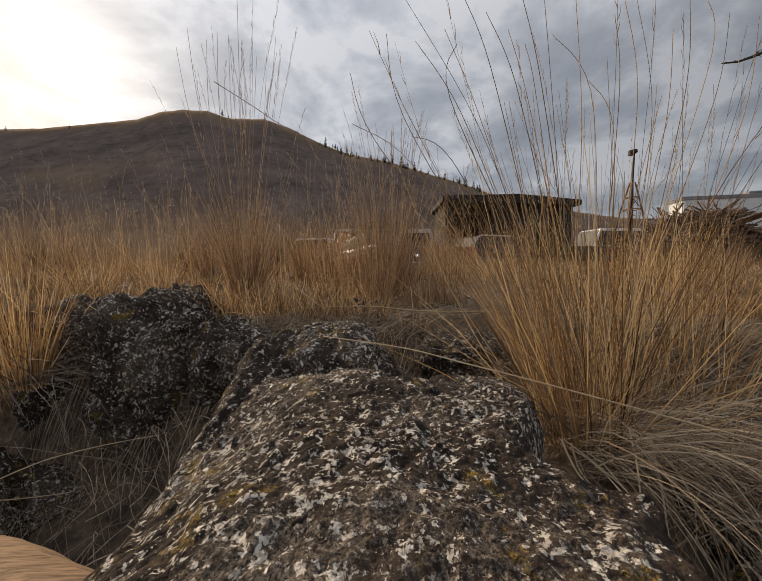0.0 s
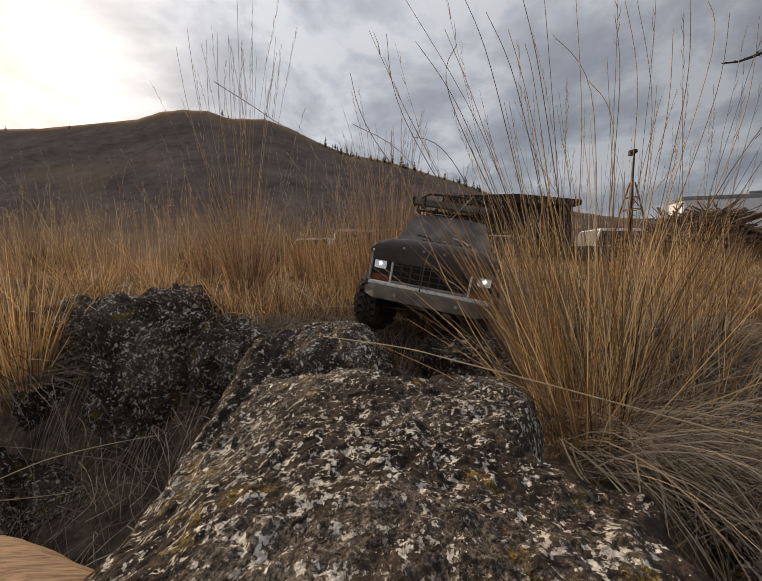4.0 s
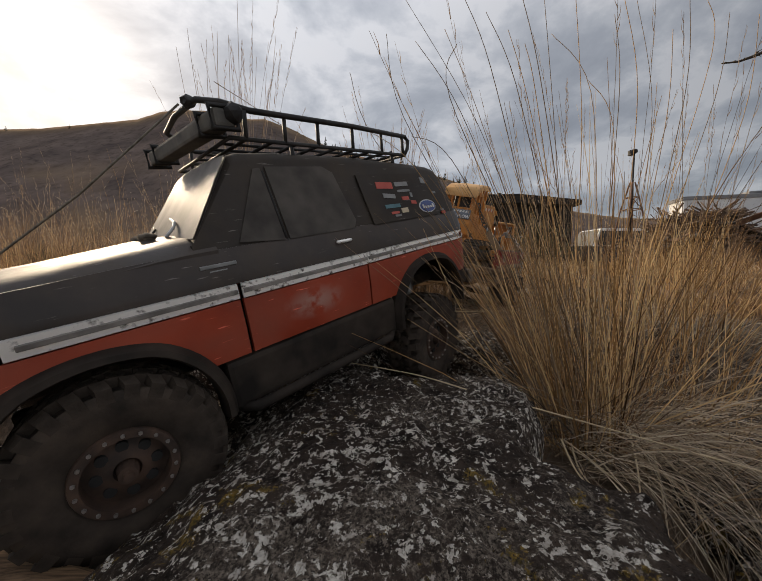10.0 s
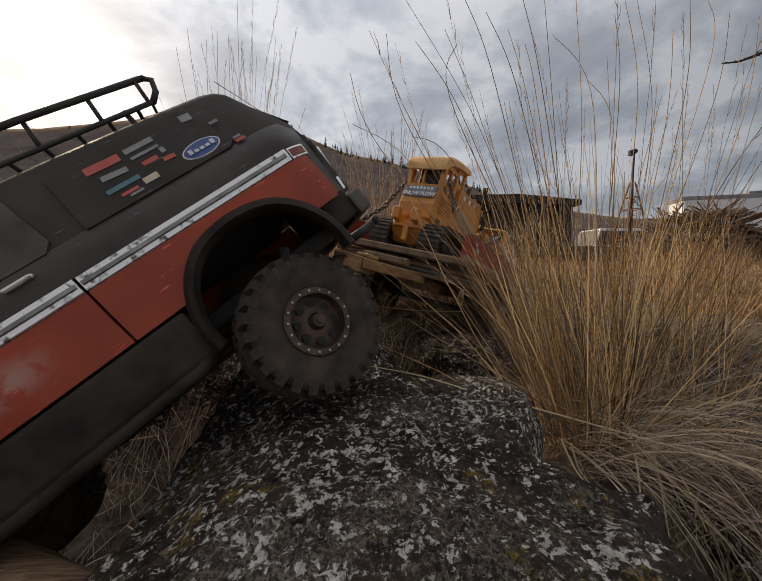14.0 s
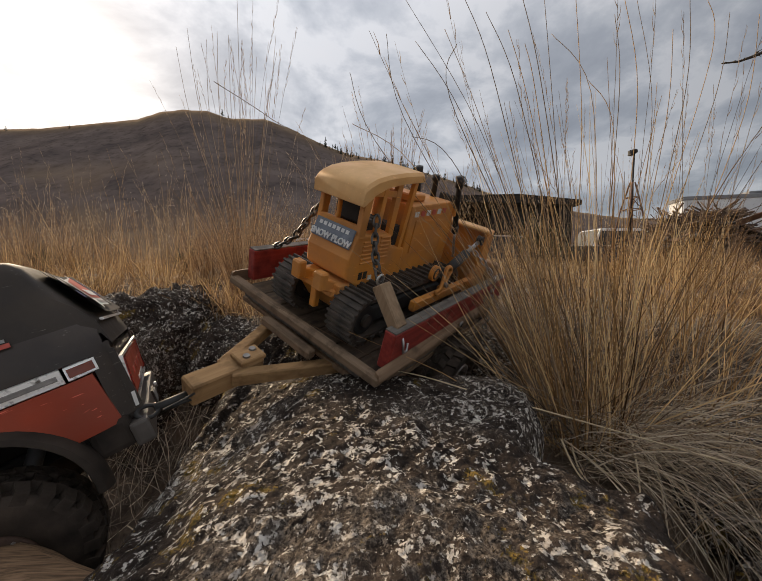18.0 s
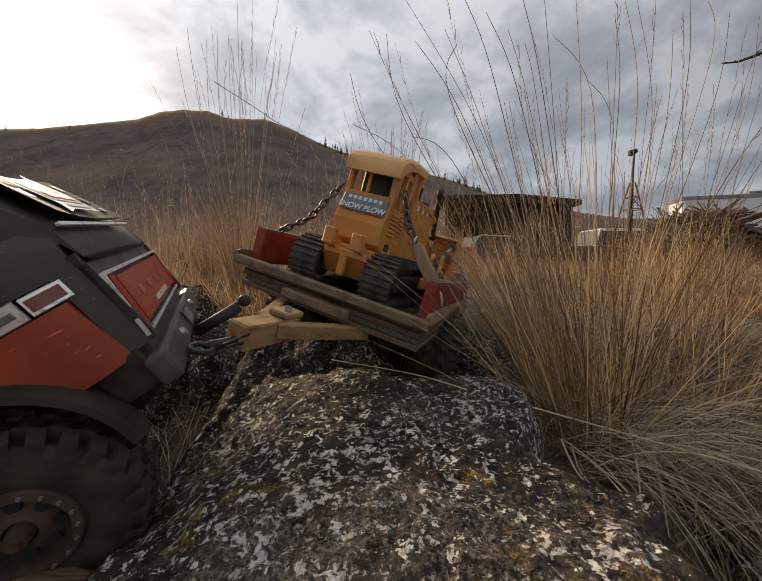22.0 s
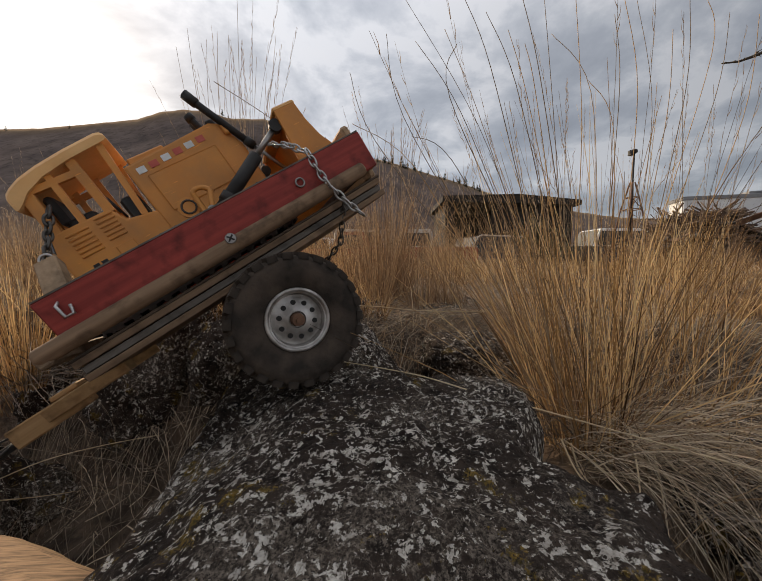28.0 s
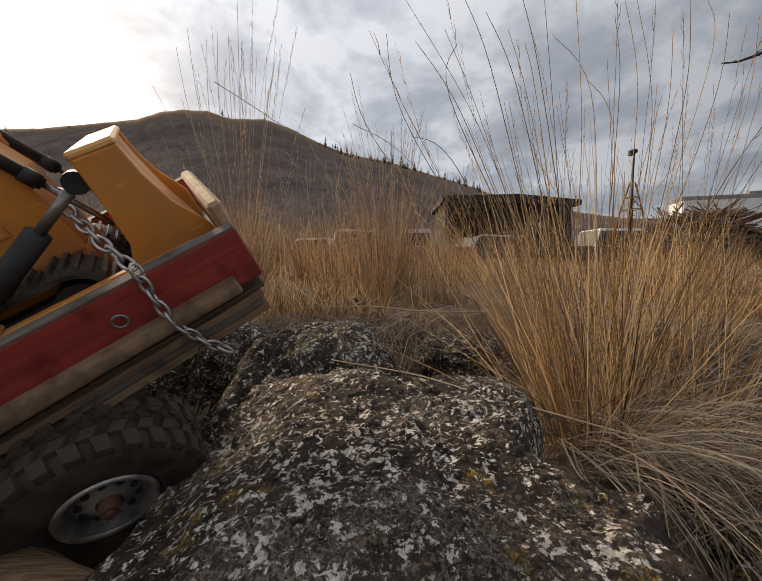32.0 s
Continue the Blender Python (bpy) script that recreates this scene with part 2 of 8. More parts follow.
# ---- boulders ----
def boulder(name, center, size, seed, label, squash=3.0, rough=0.10, sub=5, material=None, top_flat=0.0):
    bm = bmesh.new()
    bmesh.ops.create_icosphere(bm, subdivisions=sub, radius=1.0)
    for v in bm.verts:
        p = v.co.normalized()
        # superquadric: blocky with worn corners
        k = (abs(p.x) ** squash + abs(p.y) ** squash + abs(p.z) ** squash) ** (-1 / squash)
        q = p * k
        d = rough * fbm(q.x * 1.6 + seed, q.y * 1.6, q.z * 1.6, 4) + 0.35 * rough * fbm(q.x * 6, q.y * 6 + seed, q.z * 6, 4)
        q = q * (1 + d)
        if top_flat and q.z > top_flat:
            q.z = top_flat + (q.z - top_flat) * 0.35
        v.co = Vector((q.x * size[0], q.y * size[1], q.z * size[2]))
    ob = part(name, bm, material or ROCK, smooth=True)
    ob.location = center
    return tagged(ob, label, "boulder")


def main_rock():
    """The big boulder under the wheels: a heightfield cap over a worn outline, with steep sides."""
    outline = [(-0.16, -0.35), (-0.17, 0.0), (-0.178, 0.12), (-0.190, 0.2), (-0.203, 0.28), (-0.210, 0.36), (-0.211, 0.43), (-0.203, 0.50), (-0.178, 0.565), (-0.09, 0.62),
               (0.02, 0.585), (0.06, 0.50), (0.085, 0.425), (0.145, 0.385), (0.170, 0.350), (0.163, 0.318), (0.130, 0.268), (0.108, 0.232), (0.106, 0.218), (0.117, 0.208), (0.134, 0.192), (0.1515, 0.181), (0.150, 0.164), (0.147, 0.137), (0.158, 0.10), (0.18, 0.04), (0.2, -0.1), (0.2, -0.35)]
    cx, cy = -0.02, 0.2
    poly = [Vector((a, b)) for a, b in outline]

    def radius(ang):
        d = Vector((math.cos(ang), math.sin(ang)))
        best = 0.1
        for i in range(len(poly)):
            a, b = poly[i] - Vector((cx, cy)), poly[(i + 1) % len(poly)] - Vector((cx, cy))
            e = b - a
            den = d.x * e.y - d.y * e.x
            if abs(den) < 1e-9:
                continue
            t = (a.x * e.y - a.y * e.x) / den
            u = (a.x * d.y - a.y * d.x) / den
            if t > 0 and -1e-6 <= u <= 1 + 1e-6:
                best = max(best, t)
        return best
    na = 860
    rings = [i / 130 for i in range(1, 131)]
    verts, faces = [(cx, cy, rock_top(cx, cy))], []
    for k in range(na):
        ang = 2 * math.pi * k / na
        r = radius(ang)
        wob = 1 + 0.034 * fbm(math.cos(ang) * 6, math.sin(ang) * 6, 7.7, 5)
        # the rim is broken off sharply on the side towards the grass
        turn = (ang + math.pi) % (2 * math.pi) - math.pi
        rim = 0.022 - 0.017 * math.exp(-((turn + 0.08) / 0.45) ** 2)
        for s in rings:
            rr = r * s * wob
            x, y = cx + rr * math.cos(ang), cy + rr * math.sin(ang)
            verts.append((x, y, rock_top(x, y) - rim * sstep(0.86, 1.0, s) ** 2))
        # side wall, leaning outwards
        for j in range(1, 19):
            u = j / 18
            rr = r * wob * (1 + 0.10 * u) + 0.012 * math.sin(u * 3.0)
            x, y = cx + rr * math.cos(ang), cy + rr * math.sin(ang)
            top = rock_top(x, y) - rim
            z = top - u * 0.30
            nx = 0.014 * fbm(x * 14, y * 14, z * 14, 4)
            verts.append((x + nx * math.cos(ang), y + nx * math.sin(ang), z))
    m = 130 + 18
    for k in range(na):
        a, b = 1 + k * m, 1 + ((k + 1) % na) * m
        faces.append((0, a, b))
        for j in range(m - 1):
            faces.append((a + j, a + j + 1, b + j + 1, b + j))
    ob = mesh_ob("boulder", verts, faces, ROCK, smooth=True)
    return tagged(ob, "broad flat-topped boulder crusted with pale lichen", "boulder")


def rock_top(x, y):
    z = 0.372
    z += 0.012 * sstep(0.0, -0.12, x) * sstep(0.35, 0.2, y) * -1.0
    z -= 0.038 * sstep(-0.06, -0.20, x) * sstep(0.48, 0.30, y)
    z += 0.032 * sstep(0.42, 0.52, y) * sstep(0.03, -0.06, x)
    z -= 0.05 * sstep(0.36, 0.44, y) * sstep(-0.02, 0.05, x)
    z += 0.010 * fbm(x * 7, y * 7, 0.5, 5) + 0.0038 * fbm(x * 30, y * 30, 3.1, 4)
    z += 0.0055 * abs(fbm(x * 48, y * 48, 8.2, 5)) - 0.002
    # a cleft behind the top edge, and broken ledges on the lobe beyond it
    c = 0.428 + 0.02 * noise.noise((x * 16, 1.7, 0.2))
    z -= 0.034 * math.exp(-((y - c) / 0.017) ** 2) * sstep(-0.16, -0.09, x)
    k = sstep(0.43, 0.47, y)
    z += k * 0.012 * abs(fbm(x * 22, y * 22, 4.7, 4))
    # steep flank on the far side from the grass
    f = sstep(-0.10, -0.19, x - 0.10 * (y - 0.3))
    z -= f * (0.010 + 0.012 * abs(fbm(x * 26, y * 9, 6.1, 4)))
    return z


main_rock()
boulder("boulder", (-0.49, 0.72, 0.25), (0.130, 0.12, 0.19), 3.1, "rounded dark grey boulder with lichen specks", 3.0, 0.16, 6, DARKROCK)
boulder("boulder", (-0.72, 0.80, 0.25), (0.13, 0.11, 0.17), 6.4, "half-buried dark boulder in dry grass", 2.8, 0.18, 5, DARKROCK)
boulder("boulder", (-0.30, 0.69, 0.285), (0.10, 0.09, 0.10), 8.8, "small dark boulder beside the cleft", 2.6, 0.18, 5, DARKROCK)
boulder("boulder", (-0.76, 0.52, 0.03), (0.20, 0.10, 0.15), 5.2, "dark boulder low in the hollow", 2.6, 0.18, 5, DARKROCK)
boulder("boulder", (-0.05, 0.80, 0.375), (0.062, 0.05, 0.045), 4.4, "low grey stone behind the big boulder", 2.5, 0.18, 5, DARKROCK)
boulder("boulder", (0.17, 0.60, 0.33), (0.09, 0.07, 0.05), 9.9, "low stone under straw litter", 2.5, 0.16, 5, DARKROCK)
boulder("boulder", (0.44, 0.40, 0.24), (0.13, 0.12, 0.07), 1.7, "low boulder under matted grass", 2.5, 0.16, 5, DARKROCK)
boulder("boulder", (0.42, 0.20, 0.20), (0.14, 0.08, 0.08), 2.9, "low boulder under drooping grass", 2.5, 0.16, 5, DARKROCK)



# ---- distance: hill, trees, yard ----
TILT = radians(4.1)


def ray_at(px, py, dist):
    """The point at that distance (along y) on the line of sight given as the picture's column and row."""
    a, b = (px - 784) / 666, -(py - 598) / 666
    v = Vector((a, math.cos(TILT) + b * math.sin(TILT), -math.sin(TILT) + b * math.cos(TILT)))
    return Vector(EYE) + v * (dist / v.y)


def m_hill():
    def b(nt, p):
        tc = nt.nodes.new("ShaderNodeTexCoord")
        src = tc.outputs["Object"]
        at = nt.nodes.new("ShaderNodeAttribute")
        at.attribute_name = "sunlit_grass"
        # scrub colours hold the slope's shade and the haze, grass the lit crest
        scrub = mixc(nt, fac_noise(nt, src, 0.03, 0.35, 0.65, 8, 0.6), (0.090, 0.072, 0.066), (0.160, 0.125, 0.108))
        scrub = mixc(nt, fac_noise(nt, src, 0.16, 0.50, 0.75, 7, 0.65), scrub, (0.048, 0.039, 0.036))
        grass = mixc(nt, fac_noise(nt, src, 0.08, 0.35, 0.65, 7), (0.14, 0.098, 0.066), (0.22, 0.158, 0.104))
        col = mixc(nt, at.outputs["Fac"], scrub, grass)
        nt.links.new(col, p.inputs["Base Color"])
        p.inputs["Roughness"].default_value = 1.0
        p.inputs["Specular IOR Level"].default_value = 0.0
        bump(nt, p, src, 0.12, 1.5, 6, 0.5)
    return mat("hill_grass", b)


RIDGE = [(-900, 330), (-500, 300), (-200, 275), (0, 267), (100, 265), (190, 257), (300, 246), (345, 231), (390, 226), (440, 229), (482, 244), (555, 246),
         (600, 264), (660, 294), (720, 318), (800, 333), (860, 352), (940, 376), (1010, 400), (1100, 424), (1250, 446), (1600, 470), (2200, 490)]


def ridge_row(px):
    for (a, b), (c, d) in zip(RIDGE, RIDGE[1:]):
        if a <= px <= c:
            return b + (d - b) * (px - a) / (c - a)
    return RIDGE[-1][1]


def build_hill():
    cols = list(range(-880, 2190, 10))
    vs = [0, 0.05, 0.12, 0.2, 0.3, 0.4, 0.5, 0.6, 0.7, 0.78, 0.85, 0.91, 0.96, 1.0, 1.06, 1.2, 1.5]
    verts, faces = [], []
    for px in cols:
        for v in vs:
            dist = 120 + 260 * v
            top = ray_at(px, ridge_row(px) + 1.3 * noise.noise((px * 0.05, 0, 3)), 380)
            x = (px - 784) / 666 * dist
            k = v if v <= 1 else max(0.0, 1 - (v - 1) * 0.9)
            z = 0.2 + (top.z - 0.2) * (k ** 1.15) * (1.0 if v <= 1 else 0.93 + 0.07 * (v < 1.01))
            gul = 5.0 * math.sin(math.pi * min(v, 1.0)) * fbm(x * 0.012, v * 1.5, 4.0, 4)
            verts.append((x, dist, z + gul))
    n = len(vs)
    for i in range(len(cols) - 1):
        for j in range(n - 1):
            faces.append((i * n + j, (i + 1) * n + j, (i + 1) * n + j + 1, i * n + j + 1))
    hill = mesh_ob("hillside", verts, faces, m_hill(), smooth=True)
    # sunlit dry grass painted on the crest, grass tracts lower down, shaded scrub between
    at = hill.data.attributes.new("sunlit_grass", "FLOAT", "POINT")
    amount = []
    for i, px in enumerate(cols):
        for j, v in enumerate(vs):
            top = sstep(0.88, 0.98, v + 0.04 * noise.noise((px * 0.012, 0.0, 1.0)))
            low = 0.75 * sstep(0.28, 0.10, v) + 0.5 * sstep(0.05, 0.35, noise.noise((px * 0.008, v * 5, 7.0))) * sstep(0.9, 0.5, v) * sstep(500, 100, px)
            amount.append(min(1.0, max(0.9 * top, low)))
    at.data.foreach_set("value", amount)
    return tagged(hill, "scrub-covered hill, slope painted shaded, dry grass painted sunlit on its rounded crest", "hill", kind="structure")


build_hill()
PINE = simple("pine_needles", (0.018, 0.024, 0.014), (0.04, 0.05, 0.028), 0.8, 0.9)
BARK = simple("bark", (0.05, 0.04, 0.03), (0.10, 0.08, 0.06), 8, 0.9)


def pine(px, py, h, seed, dist=370):
    rnd = random.Random(seed)
    tree = new("pine_tree")
    base = ray_at(px, py, dist)
    tree.location = base
    bm = bmesh.new()
    bmesh.ops.create_cone(bm, cap_ends=True, segments=6, radius1=0.14, radius2=0.03, depth=h, matrix=Matrix.Translation((0, 0, h / 2 - 1)))
    part("trunk", bm, BARK, tree)
    verts, faces = [], []
    lean = rnd.uniform(-0.05, 0.05)
    for i in range(70):
        u = rnd.random() ** 0.8
        r = (1 - u) * h * 0.26 * rnd.uniform(0.4, 1.1) + 0.15
        a = rnd.uniform(0, 6.283)
        c = Vector((math.cos(a) * r * 0.6 + lean * u * h, math.sin(a) * r * 0.6, (0.12 + 0.9 * u) * h - 1))
        s = 0.18 * h * (1 - 0.65 * u) * rnd.uniform(0.5, 1)
        k = len(verts)
        for _ in range(4):
            verts.append(tuple(c + Vector((rnd.uniform(-1, 1), rnd.uniform(-1, 1), rnd.uniform(-0.6, 0.5))) * s))
        faces += [(k, k + 1, k + 2), (k, k + 2, k + 3), (k, k + 3, k + 1), (k + 1, k + 3, k + 2)]
    mesh_ob("crown", verts, faces, PINE, tree)
    return tagged(tree, "dark pine on the ridge of the hill", "tree", "pines on the ridge")


_r = random.Random(5)
for i in range(84):
    px = 655 + 345 * _r.random() ** 0.9
    pine(px, ridge_row(px) + _r.uniform(1, 10), 3.5 + 9.0 * _r.random() ** 2, i)
for px, hh in ((458, 8), (143, 5), (12, 6), (806, 12), (826, 13), (852, 11), (838, 10), (690, 8), (470, 5)):
    pine(px, ridge_row(px) + 3, hh, int(px))

WHITE = simple("weathered_white_paint", (0.55, 0.56, 0.57), (0.72, 0.72, 0.71), 2.0, 0.5)
ROOFGREY = simple("grey_roof_sheet", (0.12, 0.12, 0.125), (0.22, 0.22, 0.22), 3.0, 0.5)
TIMBER = simple("dark_weathered_timber", (0.011, 0.009, 0.007), (0.030, 0.024, 0.018), 2.0, 0.95, stretch=(1, 1, 6))
RUST = simple("rusty_steel", (0.10, 0.045, 0.022), (0.19, 0.10, 0.055), 5.0, 0.8)
STEEL = simple("galvanised_steel", (0.18, 0.18, 0.18), (0.30, 0.30, 0.30), 12.0, 0.45, 0.6)
CARGLASS = simple("car_glass", (0.02, 0.023, 0.026), (0.035, 0.04, 0.043), 2.0, 0.5, spec=0.25)
RUBBER = simple("tyre_rubber", (0.022, 0.017, 0.013), (0.066, 0.048, 0.035), 45.0, 0.85, bumpd=0.0015, bscale=220, spec=0.25)


def box_bm(bm, a, b, bev=0.0, seg=1, mtx=None):
    vs = [bm.verts.new([(a, b)[(i >> k) & 1][k] for k in range(3)]) for i in range(8)]
    fs = [bm.faces.new([vs[i] for i in f]) for f in ((0, 2, 3, 1), (4, 5, 7, 6), (0, 1, 5, 4), (2, 6, 7, 3), (0, 4, 6, 2), (1, 3, 7, 5))]
    if bev:
        es = list({e for f in fs for e in f.edges})
        res = bmesh.ops.bevel(bm, geom=es, offset=bev, segments=seg, affect="EDGES", profile=0.6)
        vs = list({v for f in res["faces"] for v in f.verts} | {v for v in vs if v.is_valid})
    if mtx is not None:
        bmesh.ops.transform(bm, matrix=mtx, verts=[v for v in vs if v.is_valid])
    return vs


def box(name, a, b, material, parent=None, bev=0.0, label="", seg=1, mtx=None):
    bm = bmesh.new()
    box_bm(bm, a, b, bev, seg, mtx)
    return part(name, bm, material, parent, label)


def tube_mesh(pts, r, sides=6, close=False, r2=None):
    """Vertices and faces of a round bar along the points."""
    pts = [Vector(p) for p in pts]
    n = len(pts)
    verts, faces = [], []
    ref = Vector((0.13, 0.31, 0.94))
    for i, p in enumerate(pts):
        if close:
            t = pts[(i + 1) % n] - pts[i - 1]
        else:
            t = pts[min(i + 1, n - 1)] - pts[max(i - 1, 0)]
        t.normalize()
        u = t.cross(ref)
        if u.length < 0.1:
            u = t.cross(Vector((1, 0, 0)))
        u.normalize()
        w = t.cross(u)
        rr = r if r2 is None else r + (r2 - r) * i / max(1, n - 1)
        for k in range(sides):
            a = 2 * math.pi * k / sides
            verts.append(tuple(p + (u * math.cos(a) + w * math.sin(a)) * rr))
    for i in range(n if close else n - 1):
        j = (i + 1) % n
        for k in range(sides):
            l = (k + 1) % sides
            faces.append((i * sides + k, i * sides + l, j * sides + l, j * sides + k))
    if not close:
        faces.append(tuple(range(sides))[::-1])
        faces.append(tuple((n - 1) * sides + k for k in range(sides)))
    return verts, faces


def tube(name, pts, r, material, parent=None, sides=6, close=False, label="", r2=None):
    v, f = tube_mesh(pts, r, sides, close, r2)
    return mesh_ob(name, v, f, material, parent, label, smooth=True)


def tubes(name, runs, r, material, parent=None, sides=6, label=""):
    V, F = [], []
    for pts in runs:
        v, f = tube_mesh(pts, r, sides)
        k = len(V)
        V += v
        F += [tuple(i + k for i in q) for q in f]
    return mesh_ob(name, V, F, material, parent, label, smooth=True)


def prism(name, outline, y0, y1, material, parent=None, label="", smooth=False, bev=0.0):
    """A side outline in x and z, drawn out from y0 to y1."""
    bm = bmesh.new()
    a = [bm.verts.new((x, y0, z)) for x, z in outline]
    b = [bm.verts.new((x, y1, z)) for x, z in outline]
    n = len(outline)
    bm.faces.new(a)
    bm.faces.new(b[::-1])
    for i in range(n):
        j = (i + 1) % n
        bm.faces.new((a[j], a[i], b[i], b[j]))
    bmesh.ops.recalc_face_normals(bm, faces=bm.faces[:])
    if bev:
        bmesh.ops.bevel(bm, geom=[e for e in bm.edges if e.calc_face_angle(0) > 0.5], offset=bev, segments=2, affect="EDGES", profile=0.6)
    return part(name, bm, material, parent, label, smooth)


def old_vehicle(name, label, place, turn, length, width, height, paint, roof=None, kind="pickup", trim=False):
    """A parked full-size vehicle: x forward, y left."""
    v = new(name)
    v.matrix_world = pose(*place, 0, 0, turn)
    h, w = height, width / 2
    f, r = length / 2, -length / 2
    hood = h * 0.58
    prism("lower_body", [(r, 0.35), (f - 0.05, 0.35), (f, 0.5), (f, hood - 0.06), (f - 0.12, hood), (r + 0.05, hood), (r, hood - 0.1)], -w, w, paint, v, bev=0.04)
    c0, c1 = (0.12 * length, -0.14 * length) if kind == "pickup" else (0.16 * length, -0.46 * length)
    cw = w * 0.86
    prism("cabin", [(c0 + 0.1, hood), (c0 - 0.22, h - 0.06), (c0 - 0.32, h), (c1 + 0.05, h), (c1 - 0.02, h - 0.08), (c1 - 0.1, hood)], -cw, cw, roof or paint, v, bev=0.03)
    for s in (-1, 1):
        prism("side_window", [(c0 - 0.04, hood + 0.05), (c0 - 0.27, h - 0.14), (c1 + 0.08, h - 0.14), (c1 + 0.02, hood + 0.05)], s * cw, s * (cw + 0.012), CARGLASS, v)
        for wx in (f - 0.19 * length, r + 0.2 * length):
            bm = bmesh.new()
            bmesh.ops.create_cone(bm, cap_ends=True, segments=20, radius1=0.36, radius2=0.36, depth=0.22, matrix=Matrix.Translation((wx, s * (w - 0.1), 0.36)) @ Matrix.Rotation(math.pi / 2, 4, "X"))
            part("wheel", bm, RUBBER, v)
        box("headlight", (f - 0.02, s * w * 0.72 - 0.09, hood - 0.28), (f + 0.02, s * w * 0.72 + 0.09, hood - 0.12), STEEL, v, 0.01)
    prism("windscreen", [(c0 + 0.105, hood + 0.03), (c0 - 0.205, h - 0.08), (c0 - 0.19, h - 0.07), (c0 + 0.125, hood + 0.035)], -cw + 0.08, cw - 0.08, CARGLASS, v)
    box("front_bumper", (f - 0.02, -w, 0.42), (f + 0.1, w, 0.56), STEEL, v, 0.02)
    box("rear_bumper", (r - 0.1, -w, 0.42), (r + 0.02, w, 0.56), STEEL, v, 0.02)
    if trim:
        for s in (-1, 1):
            tube("drip_rail", [(c0 + 0.12, s * cw, hood + 0.02), (c0 - 0.20, s * (cw + 0.01), h - 0.05), (c0 - 0.32, s * (cw + 0.01), h + 0.01), (c1 + 0.05, s * (cw + 0.01), h + 0.01)], 0.028, CREAM, v, 6)
            # white mirror boxes added to stand in for a bright glint
            box("wing_mirror", (c0 - 0.02, s * (w + 0.09) - 0.07, hood + 0.04), (c0 + 0.03, s * (w + 0.09) + 0.07, hood + 0.15), WHITE, v, 0.02)
    box("grille", (f - 0.01, -w * 0.55, hood - 0.32), (f + 0.015, w * 0.55, hood - 0.1), BLACK, v)
    return tagged(v, label, "vehicle")


def m_lamp():
    def b(nt, p):
        p.inputs["Base Color"].default_value = (0.9, 0.92, 0.95, 1)
        p.inputs["Emission Color"].default_value = (0.95, 0.98, 1.0, 1)
        p.inputs["Emission Strength"].default_value = 3.0
    return mat("lit_headlamp", b)


LAMPGLOW = m_lamp()
FADERED = simple("faded_red_paint", (0.26, 0.075, 0.052), (0.36, 0.12, 0.085), 3, 0.85, spec=0.1)
CREAM = simple("faded_cream_paint", (0.42, 0.39, 0.34), (0.55, 0.52, 0.47), 3, 0.85, spec=0.1)
DKBLUE = simple("dark_faded_paint", (0.03, 0.033, 0.04), (0.06, 0.062, 0.068), 3, 0.75, spec=0.2)


def on_ground(px, dist):
    x = (px - 784) / 666 * dist
    return (x, dist, ground_z(x, dist))


